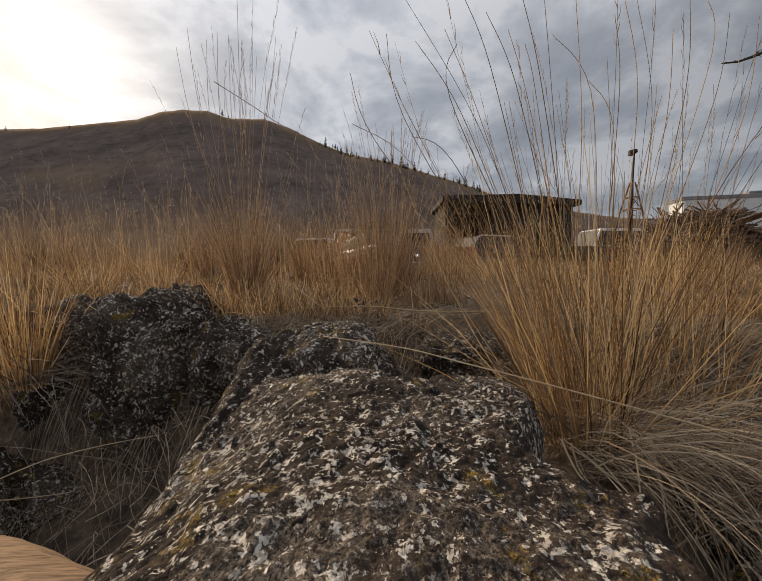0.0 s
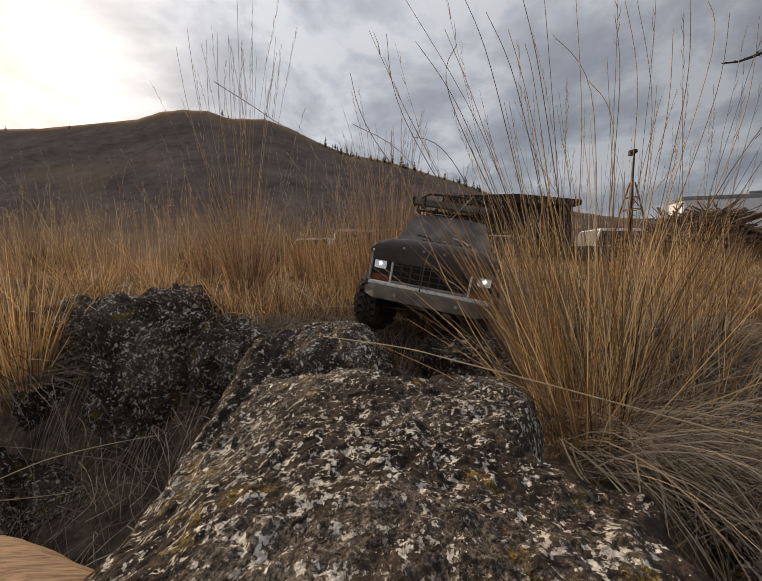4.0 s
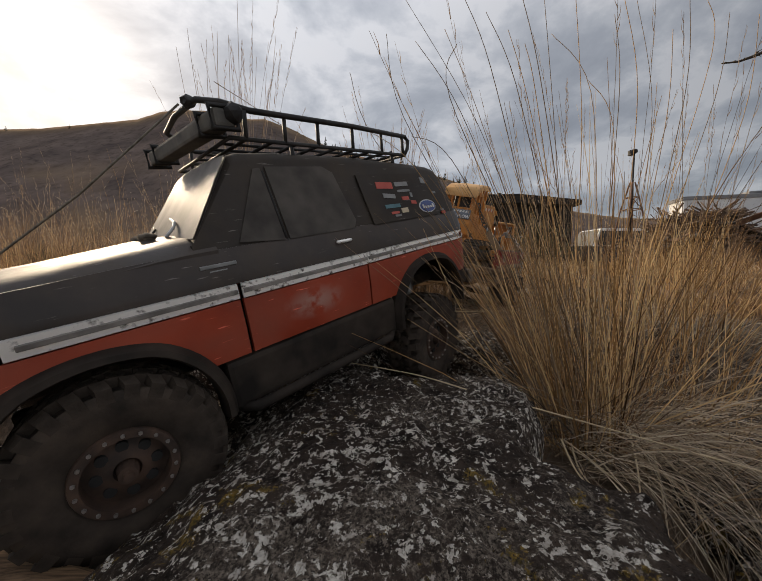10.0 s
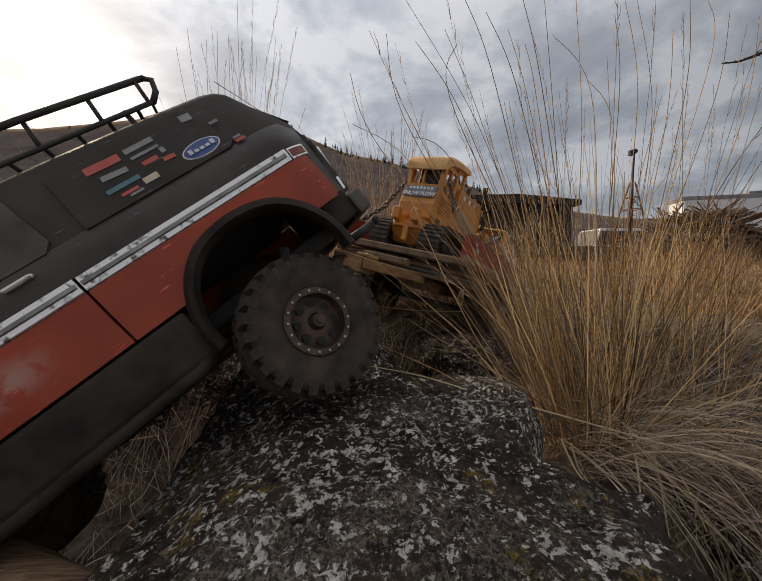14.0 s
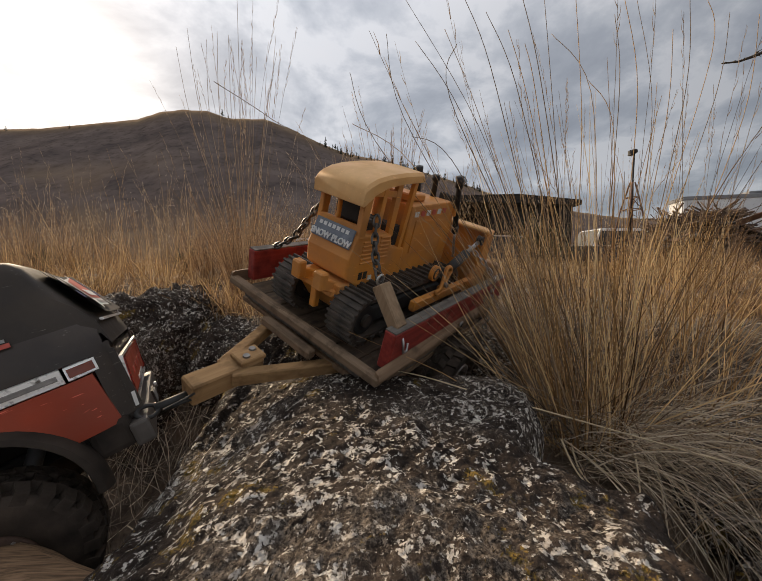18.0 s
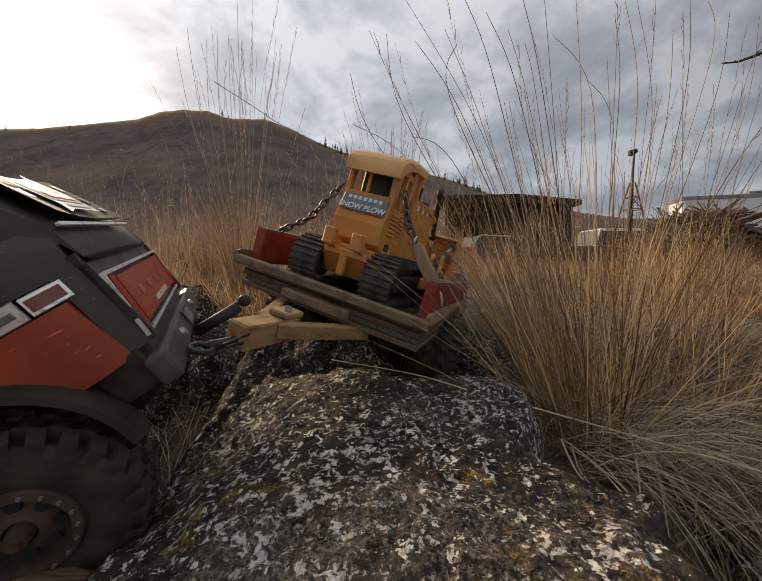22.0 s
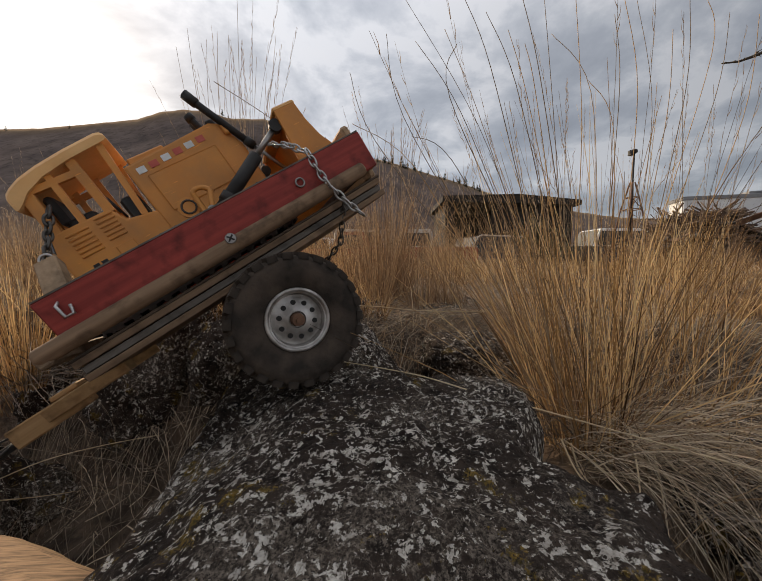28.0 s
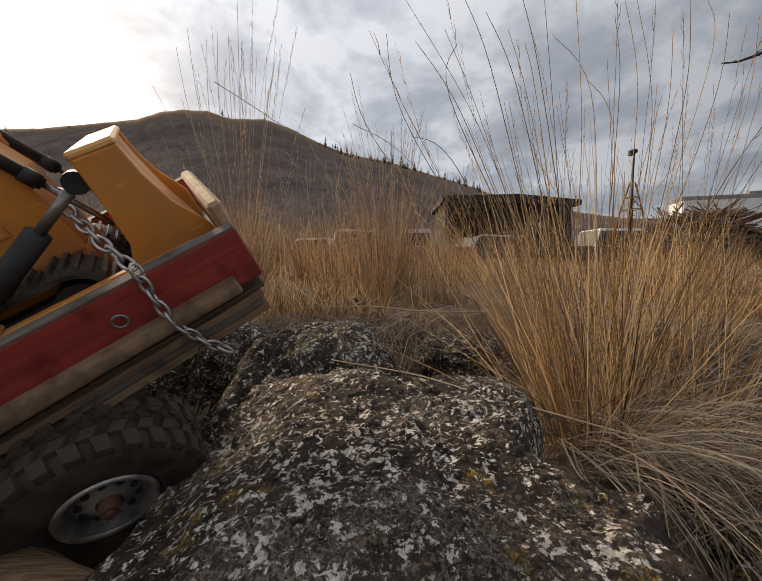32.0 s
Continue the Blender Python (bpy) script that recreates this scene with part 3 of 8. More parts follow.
def yard():
    old_vehicle("old_pickup", "faded red old pickup parked in dry grass", on_ground(722, 13.6), 175, 4.6, 1.8, 1.60, FADERED)
    old_vehicle("old_pickup", "old pickup with a cream cab and red lower body", on_ground(852, 12.5), 172, 4.5, 1.8, 1.55, FADERED, CREAM)
    old_vehicle("old_car", "dark old car with pale window frames", on_ground(978, 12.6), 198, 3.6, 1.6, 1.34, DKBLUE, kind="wagon", trim=True)
    old_vehicle("old_van", "dark van with a white roof among the grass", on_ground(636, 25), 160, 4.8, 1.9, 2.35, DKBLUE, WHITE, "wagon")
    old_vehicle("old_car", "pale old car behind the grass", on_ground(762, 19), 10, 4.4, 1.8, 2.3, DKBLUE, CREAM, "wagon")
    old_vehicle("old_van", "dark parked van with a white upper body", on_ground(1226, 17.5), 183, 4.4, 1.9, 2.2, DKBLUE, WHITE, "wagon")
    # low dark shed
    a, b = ray_at(917, 405, 15), ray_at(1180, 405, 15)
    g = ground_z(a.x, 15)
    shed = new("shed")
    shed.location = (a.x, 15, g)
    L, H = b.x - a.x, a.z - g
    box("back_wall", (0, 3.0, 0), (L, 3.12, H - 0.35), TIMBER, shed)
    for i in range(14):
        x = L * i / 14
        if i not in (1, 2, 3, 4):
            box("wall_plank", (x + 0.01, 0.0, 0), (x + L / 14 - 0.01, 0.06, H - 0.3), TIMBER, shed, 0.008)
    for x in (0, L - 0.12):
        box("side_wall", (x, 0.08, 0), (x + 0.1, 3.0, H - 0.3), TIMBER, shed)
    prism("roof", [(-0.2, H - 0.28), (L + 0.2, H - 0.42), (L + 0.2, H - 0.2), (L * 0.55, H + 0.06), (-0.2, H - 0.02)], -0.35, 3.4, TIMBER, shed, bev=0.02)
    tagged(shed, "low dark timber shed with a flat roof", "shed")
    # white box trailer
    a = ray_at(1407, 405, 12.5)
    g = ground_z(a.x, 12.5)
    t = new("box_trailer")
    t.matrix_world = pose(a.x, 12.5, g, 0, 0, -14)
    H = a.z - g
    box("body", (0, 0, 0.7), (7.5, 0.9, H - 0.05), WHITE, t, 0.03)
    box("roof_trim", (-0.03, -0.03, H - 0.14), (7.53, 0.93, H), ROOFGREY, t, 0.01)
    for x in (2.2, 3.2):
        box("roof_vent", (x, 0.3, H), (x + 0.45, 0.8, H + 0.16), ROOFGREY, t, 0.02)
    for x in (0.02, 1.5, 3.0, 4.5, 6.0):
        box("seam_strip", (x, -0.012, 0.72), (x + 0.05, -0.001, H - 0.15), WHITE, t)
    for x in (3.2, 4.1):
        bm = bmesh.new()
        bmesh.ops.create_cone(bm, cap_ends=True, segments=20, radius1=0.36, radius2=0.36, depth=0.22, matrix=Matrix.Translation((x, 0.15, 0.36)) @ Matrix.Rotation(math.pi / 2, 4, "X"))
        part("wheel", bm, RUBBER, t)
    tagged(t, "white box trailer with grey roof edge", "trailer")
    # mast on a lattice base
    top = ray_at(1305, 312, 8.0)
    knee = ray_at(1309, 376, 8.0)
    foot = ray_at(1310, 432, 8.0)
    g = ground_z(top.x, 8.0)
    m = new("lattice_mast")
    m.location = (top.x, 8.0, g)
    kz, fz, tz = knee.z - g, foot.z - g, top.z - g
    legs = []
    for sx, sy in ((-1, -1), (1, -1), (1, 1), (-1, 1)):
        legs.append([(sx * 0.035, sy * 0.035, kz), (sx * 0.15, sy * 0.15, fz), (sx * 0.32, sy * 0.32, 0)])
    for l in legs:
        tube("leg", l, 0.018, RUST, m)
    for z, r in ((fz, 0.15), (fz + (kz - fz) * 0.45, 0.10), (fz * 0.5, 0.235)):
        tube("ring", [(-r, -r, z), (r, -r, z), (r, r, z), (-r, r, z)], 0.012, RUST, m, close=True)
    for s in (-1, 1):
        tube("brace", [(s * 0.15, -0.15, fz), (-s * 0.10, -0.10, fz + (kz - fz) * 0.45)], 0.01, RUST, m)
    tube("pole", [(0, 0, fz * 0.5), (0, 0, tz)], 0.022, BLACK, m)
    bm = bmesh.new()
    bmesh.ops.create_uvsphere(bm, u_segments=12, v_segments=8, radius=0.075, matrix=Matrix.Translation((0.0, 0, tz)) @ Matrix.Diagonal((1, 1, 0.8, 1)))
    part("finial", bm, BLACK, m)
    box("bracket", (-0.13, -0.04, tz - 0.1), (-0.03, 0.04, tz + 0.02), BLACK, m, 0.01)
    tagged(m, "rusty lattice mast with a dark pole", "mast")
    # heap of scrap timber and brush
    heap = new("scrap_heap")
    hx = ray_at(1440, 560, 6.2).x
    heap.location = (hx, 6.2, ground_z(hx, 6.2))
    rnd = random.Random(11)
    V, F, C = [], [], []
    for i in range(1500):
        u = rnd.gauss(0, 0.55)
        if abs(u) > 1.35:
            continue
        top = 0.98 * max(0.02, 1 - (abs(u + 0.1) / 1.4) ** 1.8) * (1 + 0.12 * math.sin(u * 9))
        z = top * rnd.random() ** 0.5
        a, e = rnd.uniform(0, 6.28), rnd.gauss(0, 0.45)
        l = rnd.uniform(0.12, 0.5)
        d = Vector((math.cos(a) * math.cos(e), math.sin(a) * math.cos(e), math.sin(e))) * l
        p = Vector((u, rnd.uniform(-0.6, 0.6) * (1 - z / 2), z))
        v, f = tube_mesh([p - d, p + Vector((0, 0, rnd.uniform(-0.03, 0.05))), p + d], rnd.choice((0.006, 0.008, 0.012, 0.02)), 4)
        k = len(V)
        V += v
        F += [tuple(q + k for q in g2) for g2 in f]
    mesh_ob("brushwood", V, F, BRUSH, heap)["kind"] = "stuff"
    for i in range(26):
        u = rnd.uniform(-1.1, 1.1)
        top = 0.92 * max(0.05, 1 - (abs(u + 0.1) / 1.4) ** 1.8)
        box("board", (-0.3, -0.05, -0.012), (0.3, 0.05, 0.012), rnd.choice((TIMBER, RUST, ROOFGREY)), heap, 0.004,
            mtx=Matrix.Translation((u, -0.5 + 0.3 * rnd.random(), top * rnd.uniform(0.5, 1.0))) @ Euler((rnd.uniform(-1, 1), rnd.uniform(-0.7, 0.7), rnd.uniform(0, 3))).to_matrix().to_4x4())
    bm = bmesh.new()
    bmesh.ops.create_icosphere(bm, subdivisions=4, radius=1.0)
    for v in bm.verts:
        v.co = Vector((v.co.x * 1.25, v.co.y * 0.6, max(0, v.co.z) * 0.80)) * (1 + 0.12 * fbm(v.co.x * 3, v.co.y * 3, v.co.z * 3))
    part("core", bm, BRUSH, heap)
    tagged(heap, "tangled brown heap of brush and scrap", "scrap heap")


OLIVE = simple("olive_leaves", (0.035, 0.034, 0.012), (0.095, 0.085, 0.030), 8, 0.8)


def shrub(px, dist, h, w, seed, label="dark olive shrub among the dry grass"):
    """A twiggy shrub with many small leaves."""
    rnd = random.Random(seed)
    sh = new("shrub")
    x, y, z = on_ground(px, dist)
    sh.location = (x, y, z)
    runs, V, F = [], [], []
    for i in range(46):
        a, r = rnd.uniform(0, 6.283), w * math.sqrt(rnd.random())
        top = Vector((math.cos(a) * r, math.sin(a) * r, h * rnd.uniform(0.55, 1.05) * (1 - 0.5 * (r / w) ** 2)))
        mid = Vector((top.x * 0.4, top.y * 0.4, top.z * 0.55))
        runs.append([(0, 0, -0.05), tuple(mid), tuple(top)])
        for k in range(34):
            u = rnd.uniform(0.35, 1.02)
            p = mid.lerp(top, (u - 0.35) / 0.67) + Vector((rnd.gauss(0, 1), rnd.gauss(0, 1), rnd.gauss(0, 1))) * 0.10 * w
            d = Vector((rnd.gauss(0, 1), rnd.gauss(0, 1), rnd.gauss(0, 1))).normalized() * 0.026 * h
            e = d.cross(Vector((rnd.gauss(0, 1), rnd.gauss(0, 1), rnd.gauss(0, 1)))).normalized() * 0.011 * h
            n = len(V)
            V += [tuple(p - d), tuple(p + e), tuple(p + d), tuple(p - e)]
            F.append((n, n + 1, n + 2, n + 3))
    tubes("branches", runs, 0.008 * h, BARK, sh, 4)
    mesh_ob("foliage", V, F, OLIVE, sh)["kind"] = "stuff"
    tagged(sh, label, "shrub")


BRUSH = simple("dead_brush", (0.05, 0.034, 0.024), (0.17, 0.11, 0.075), 6, 0.9)
yard()
for k, (px, dist, h, w) in enumerate(((1105, 8.5, 1.55, 0.75), (1150, 9.2, 1.35, 0.6), (825, 30, 3.4, 2.0), (585, 24, 2.7, 1.7), (672, 27, 2.9, 1.9), (470, 36, 3.2, 2.6), (400, 30, 2.2, 1.8), (120, 40, 3.0, 2.8), (30, 34, 2.6, 2.2), (240, 45, 2.8, 2.4), (92, 1.75, 0.20, 0.085), (150, 2.3, 0.20, 0.10), (378, 1.9, 0.17, 0.09), (565, 2.2, 0.24, 0.13), (690, 2.6, 0.27, 0.16), (880, 3.2, 0.30, 0.2))):
    shrub(px, dist, h, w, 4 + k)



# ---- grass ----
def ribbon(V, F, pts, w0, w1, face):
    """A thin tapering blade along the points, widened across the direction 'face'."""
    k = len(V)
    n = len(pts)
    for i, p in enumerate(pts):
        t = (pts[min(i + 1, n - 1)] - pts[max(i - 1, 0)]).normalized()
        s = t.cross(face)
        if s.length < 1e-4:
            s = Vector((1, 0, 0))
        s.normalize()
        w = (w0 + (w1 - w0) * i / (n - 1)) / 2
        V.append(tuple(p - s * w))
        V.append(tuple(p + s * w))
    for i in range(n - 1):
        a = k + 2 * i
        F.append((a, a + 1, a + 3, a + 2))


def stalk_points(base, az, lean, length, curl, n, wob, rnd):
    pts, p = [Vector(base)], Vector(base)
    a, e = az, lean
    for i in range(n):
        d = Vector((math.sin(e) * math.cos(a), math.sin(e) * math.sin(a), math.cos(e)))
        p = p + d * (length / n)
        pts.append(p.copy())
        e += curl / n + rnd.gauss(0, wob)
        a += rnd.gauss(0, wob)
    return pts


def clump(name, base, spread, leaves, leaf_len, stalks, stalk_len, material, seed, label, lean=0.5, bias=(0, 0), w=0.0016, droop=0, droop_len=0.25, heads=True, old=GREY):
    """A bunch of grass: leaves, tall stalks with seed heads, and drooping old blades."""
    rnd = random.Random(seed)
    thing = new(name)
    V, F = [], []

    def start(r):
        a, q = rnd.uniform(0, 6.283), r * math.sqrt(rnd.random())
        x, y = base[0] + math.cos(a) * q, base[1] + math.sin(a) * q
        return Vector((x, y, base[2] - 0.01)), a

    def aim(a, top):
        e = abs(rnd.gauss(0, top))
        d = Vector((math.sin(e) * math.cos(a) + bias[0] * rnd.random(), math.sin(e) * math.sin(a) + bias[1] * rnd.random(), math.cos(e))).normalized()
        return math.atan2(d.y, d.x), math.acos(max(-1, min(1, d.z)))
    for i in range(leaves):
        p, a = start(spread)
        a, e = aim(a + rnd.gauss(0, 0.7), lean)
        pts = stalk_points(p, a, e, leaf_len * rnd.uniform(0.45, 1.1), rnd.uniform(-0.15, 0.4), 5, 0.05, rnd)
        ribbon(V, F, pts, w * rnd.uniform(0.8, 1.5), w * 0.25, Vector((rnd.gauss(0, 0.5), -1, rnd.gauss(0, 0.5))))
    mesh_ob("leaf_tuft", V, F, material, thing)["kind"] = "stuff"
    V, F, HV, HF = [], [], [], []
    for i in range(stalks):
        p, a = start(spread * 0.8)
        a, e = aim(a + rnd.gauss(0, 0.5), lean * 0.62)
        L = stalk_len * rnd.uniform(0.6, 1.12)
        pts = stalk_points(p, a, e, L, rnd.uniform(-0.15, 0.34), 9, 0.032, rnd)
        ribbon(V, F, pts, w * 0.55, w * 0.24, Vector((rnd.gauss(0, 0.4), -1, rnd.gauss(0, 0.3))))
        if heads:
            m = rnd.randint(4, 8)
            for j in range(m):
                u = 0.80 + 0.2 * j / m
                q = u * (len(pts) - 1)
                b = min(int(q), len(pts) - 2)
                c = pts[b].lerp(pts[b + 1], q - b)
                t = (pts[b + 1] - pts[b]).normalized()
                side = t.cross(Vector((rnd.gauss(0, 1), rnd.gauss(0, 1), rnd.gauss(0, 0.3)))).normalized()
                l = L * 0.017
                ribbon(HV, HF, [c, c + t * l * 0.8 + side * l * 0.25, c + t * l * 1.7 + side * l * 0.3], w * 0.75, w * 0.15, Vector((0, -1, 0.2)))
    if stalks:
        mesh_ob("stalk_tuft", V, F, STALK, thing)["kind"] = "stuff"
        if HV:
            mesh_ob("seed_tuft", HV, HF, HEADS, thing)["kind"] = "stuff"
    if droop:
        V, F = [], []
        for i in range(droop):
            p, a = start(spread)
            pts = stalk_points(p + Vector((0, 0, 0.012)), a + rnd.gauss(0, 0.8), rnd.uniform(0.5, 1.5), droop_len * rnd.uniform(0.35, 1.15), rnd.uniform(0.5, 2.2), 7, 0.12, rnd)
            for q in pts[1:]:
                q.z = max(q.z, ground_z(q.x, q.y) + 0.004)
            ribbon(V, F, pts, w * rnd.uniform(0.7, 1.3), w * 0.3, Vector((rnd.gauss(0, 0.5), -0.7, 0.8)))
        mesh_ob("old_leaf_tuft", V, F, old, thing)["kind"] = "stuff"
    return tagged(thing, label, "grass clump")


def at(px, dist, dz=0.0):
    x = (px - 784) / 666 * dist
    return (x, dist, ground_z(x, dist) + dz)


def long_straw(name, knots, r, label, material=STEM):
    """One long fallen stalk through sight-line points (column, row, distance)."""
    pts = [ray_at(*k) for k in knots]
    fine = []
    n = len(pts)
    for i in range(n - 1):
        p0, p1, p2, p3 = pts[max(i - 1, 0)], pts[i], pts[i + 1], pts[min(i + 2, n - 1)]
        for j in range(6):
            t = j / 6
            fine.append(0.5 * ((2 * p1) + (p2 - p0) * t + (2 * p0 - 5 * p1 + 4 * p2 - p3) * t * t + (3 * p1 - p0 - 3 * p2 + p3) * t ** 3))
    fine.append(pts[-1])
    return tagged(tube(name, fine, r, material, sides=5, r2=r * 0.6), label, "straw")


def grasses():
    # the big clump beside the boulder
    clump("bunchgrass", (0.240, 0.375, 0.30), 0.045, 135, 0.36, 14, 0.56, STRAW, 1, "tall golden bunchgrass clump beside the boulder", 0.44, (-0.12, 0.05), 0.0013, 26, 0.16)
    clump("bunchgrass", (0.225, 0.370, 0.30), 0.035, 60, 0.36, 10, 0.46, STALK, 20, "dark weathered stalks leaning out of the clump", 0.34, (-0.55, 0.05), 0.0011)
    clump("bunchgrass", (0.245, 0.385, 0.30), 0.05, 130, 0.17, 0, 0.5, RUSSET, 21, "short brown leaves at the foot of the clump", 0.75, (0, 0), 0.0011, 80, 0.18)
    clump("bunchgrass", (0.345, 0.42, 0.28), 0.05, 85, 0.36, 8, 0.58, STRAW, 2, "tall golden bunchgrass clump with drooping old blades", 0.46, (0.05, 0.0), 0.0013, 55, 0.20)
    clump("bunchgrass", (0.55, 0.60, 0.29), 0.06, 130, 0.30, 10, 0.55, STRAW, 3, "golden dry bunchgrass clump", 0.38, (0, 0), 0.0017, 120, 0.25)
    clump("bunchgrass", (0.46, 0.80, 0.36), 0.06, 110, 0.20, 20, 0.5, STRAW, 4, "golden dry bunchgrass clump", 0.42, (-0.05, 0), 0.0016, 90, 0.2)
    clump("bunchgrass", (0.80, 0.95, 0.37), 0.08, 170, 0.24, 22, 0.5, STRAW, 5, "golden dry bunchgrass clump", 0.42, (0, 0), 0.0018, 80, 0.2)
    clump("bunchgrass", (0.62, 1.2, 0.40), 0.08, 110, 0.18, 12, 0.4, STRAW, 6, "golden dry bunchgrass clump", 0.45, (0, 0), 0.002, 60, 0.2)
    clump("bunchgrass", (1.20, 1.25, 0.40), 0.10, 180, 0.24, 14, 0.5, STRAW, 61, "golden dry bunchgrass clump", 0.42, (0, 0), 0.0022, 60, 0.2)
    clump("bunchgrass", (0.255, 0.520, 0.335), 0.03, 120, 0.27, 8, 0.34, RUSSET, 31, "russet blades leaning low out of the clump", 0.20, (-0.62, 0.02), 0.0011)
    clump("bunchgrass", at(925, 0.86), 0.035, 150, 0.22, 10, 0.28, RUSSET, 32, "thin russet grass between the clumps", 0.34, (-0.25, 0), 0.0012)
    clump("bunchgrass", at(868, 0.84), 0.035, 130, 0.21, 12, 0.30, RUSSET, 33, "thin russet grass between the clumps", 0.30, (-0.1, 0), 0.0012)
    # long stalks fanning out of the big clump: top and middle along lines of sight
    rs = random.Random(91)
    for x1, y1, x2, y2 in ((832, -5, 985, 260), (855, 85, 950, 235), (955, -5, 1010, 140), (1000, 25, 1062, 175), (1075, -5, 1110, 150), (1120, -5, 1140, 250), (1185, -5, 1197, 260), (1265, 30, 1275, 180),
                           (1285, -5, 1312, 190), (1310, -5, 1342, 230), (1420, -5, 1412, 180), (1455, -5, 1465, 110), (1502, 25, 1472, 200), (1563, 30, 1530, 240), (1210, 165, 1262, 262), (1080, 90, 1102, 190),
                           (725, 255, 850, 340), (720, 150, 772, 290), (795, 70, 830, 240), (940, 90, 925, 200), (1135, 70, 1216, 190), (1352, 170, 1338, 300), (915, 60, 985, 235), (1045, 60, 1085, 200), (846, 280, 930, 330), (1385, 60, 1372, 240)):
        bx = 1215 + (x2 - 1150) * 0.22 + rs.gauss(0, 22)
        near = 0.395 + 0.05 * rs.random() if x2 < 1330 else 0.43 + 0.06 * rs.random()
        knots = [(bx, 850, near), (bx + (x2 - bx) * 0.42, 850 + (y2 - 850) * 0.46, near + 0.005), (x2, y2, near + 0.02), (x1, y1, near + 0.03)]
        long_straw("grass_stalk", knots, rs.uniform(0.00050, 0.00070), "long thin dry stalk rising from the grass clump", rs.choice((HEADS, STALK, STRAW)))
    for x1, y1, x2, y2 in ((385, 58, 410, 220), (425, 82, 432, 240), (447, 65, 452, 230), (470, 72, 476, 230), (488, 2, 492, 150), (528, 118, 522, 260), (568, 72, 552, 240), (362, 95, 392, 240), (548, 150, 540, 300)):
        long_straw("grass_stalk", [(505 + rs.gauss(0, 12), 590, 0.98), (x2 + (505 - x2) * 0.5, (590 + y2) / 2, 0.98), (x2, y2, 0.98), (x1, y1, 0.98)], 0.0008, "tall thin seed stalk over the russet clump", HEADS)
    clump("bunchgrass", (0.47, 0.47, 0.27), 0.05, 100, 0.30, 6, 0.5, STRAW, 22, "golden bunchgrass clump at the edge of the hollow", 0.5, (0.0, 0.0), 0.0015, 60, 0.20)
    clump("bunchgrass", (0.36, 0.27, 0.275), 0.035, 30, 0.10, 0, 0.5, STRAW, 23, "short drooping dry grass over the low boulder", 0.9, (0.1, -0.2), 0.0009, 150, 0.20)
    clump("bunchgrass", (0.31, 0.345, 0.285), 0.06, 40, 0.12, 0, 0.5, RUSSET, 24, "thin drooping dead blades over a dark gap", 0.9, (0.1, -0.3), 0.0009, 110, 0.20, old=GREY)
    clump("bunchgrass", (0.45, 0.34, 0.28), 0.07, 60, 0.16, 0, 0.5, STRAW, 25, "thin tangled dead blades at the hollow", 0.8, (-0.1, -0.2), 0.0009, 130, 0.20, old=GREY)
    clump("bunchgrass", (0.262, 0.40, 0.30), 0.04, 90, 0.38, 3, 0.45, STRAW, 26, "long straw blades leaning out of the clump", 0.32, (-0.48, 0.12), 0.0011)
    clump("bunchgrass", at(775, 0.88), 0.035, 150, 0.30, 44, 0.42, RUSSET, 27, "tall russet grass with thin seed stalks", 0.26, (0, 0), 0.0012, 50, 0.14)
    clump("bunchgrass", at(738, 0.98), 0.05, 150, 0.27, 30, 0.42, RUSSET, 28, "russet dry grass behind the boulder", 0.34, (0, 0), 0.0013, 50, 0.14)
    clump("bunchgrass", at(690, 1.05), 0.05, 130, 0.24, 24, 0.40, STRAW, 29, "thin dry grass behind the boulder", 0.36, (0, 0), 0.0014, 50, 0.14)
    # clumps behind and to the other side
    clump("bunchgrass", at(508, 0.98), 0.045, 300, 0.34, 44, 0.74, RUSSET, 7, "tall russet bunchgrass clump with thin seed stalks", 0.25, (0, 0), 0.0019, 90, 0.16)
    clump("bunchgrass", (-0.695, 0.615, 0.275), 0.035, 220, 0.27, 8, 0.4, STRAW, 8, "golden grass clump with hanging grey blades", 0.20, (0, 0), 0.0016, 150, 0.26)
    clump("bunchgrass", at(190, 1.02), 0.05, 190, 0.20, 16, 0.42, STRAW, 9, "dry grass clump behind the boulders", 0.42, (-0.15, 0), 0.0014, 60, 0.16)
    clump("bunchgrass", at(330, 1.18), 0.06, 150, 0.18, 16, 0.42, STRAW, 10, "dry grass clump with pale seed heads", 0.4, (0, 0), 0.0015, 60, 0.16)
    clump("bunchgrass", at(640, 1.35), 0.06, 300, 0.26, 22, 0.55, RUSSET, 11, "russet dry grass clump behind", 0.3, (0, 0), 0.0018, 50, 0.16)
    clump("bunchgrass", at(806, 1.02), 0.05, 330, 0.36, 60, 0.56, RUSSET, 12, "tall russet dry grass clump", 0.30, (0, 0), 0.0019, 60, 0.16)
    clump("bunchgrass", at(715, 1.15), 0.06, 200, 0.27, 18, 0.45, RUSSET, 13, "russet dry grass clump behind", 0.3, (0, 0), 0.0018, 40, 0.16)
    clump("bunchgrass", at(100, 1.25), 0.07, 260, 0.28, 22, 0.52, RUSSET, 14, "thin dry grass clump behind", 0.35, (0, 0), 0.0016, 40, 0.16)
    clump("bunchgrass", at(905, 2.0), 0.09, 200, 0.30, 22, 0.66, RUSSET, 15, "russet dry grass clump behind", 0.3, (0, 0), 0.0022, 40, 0.16)
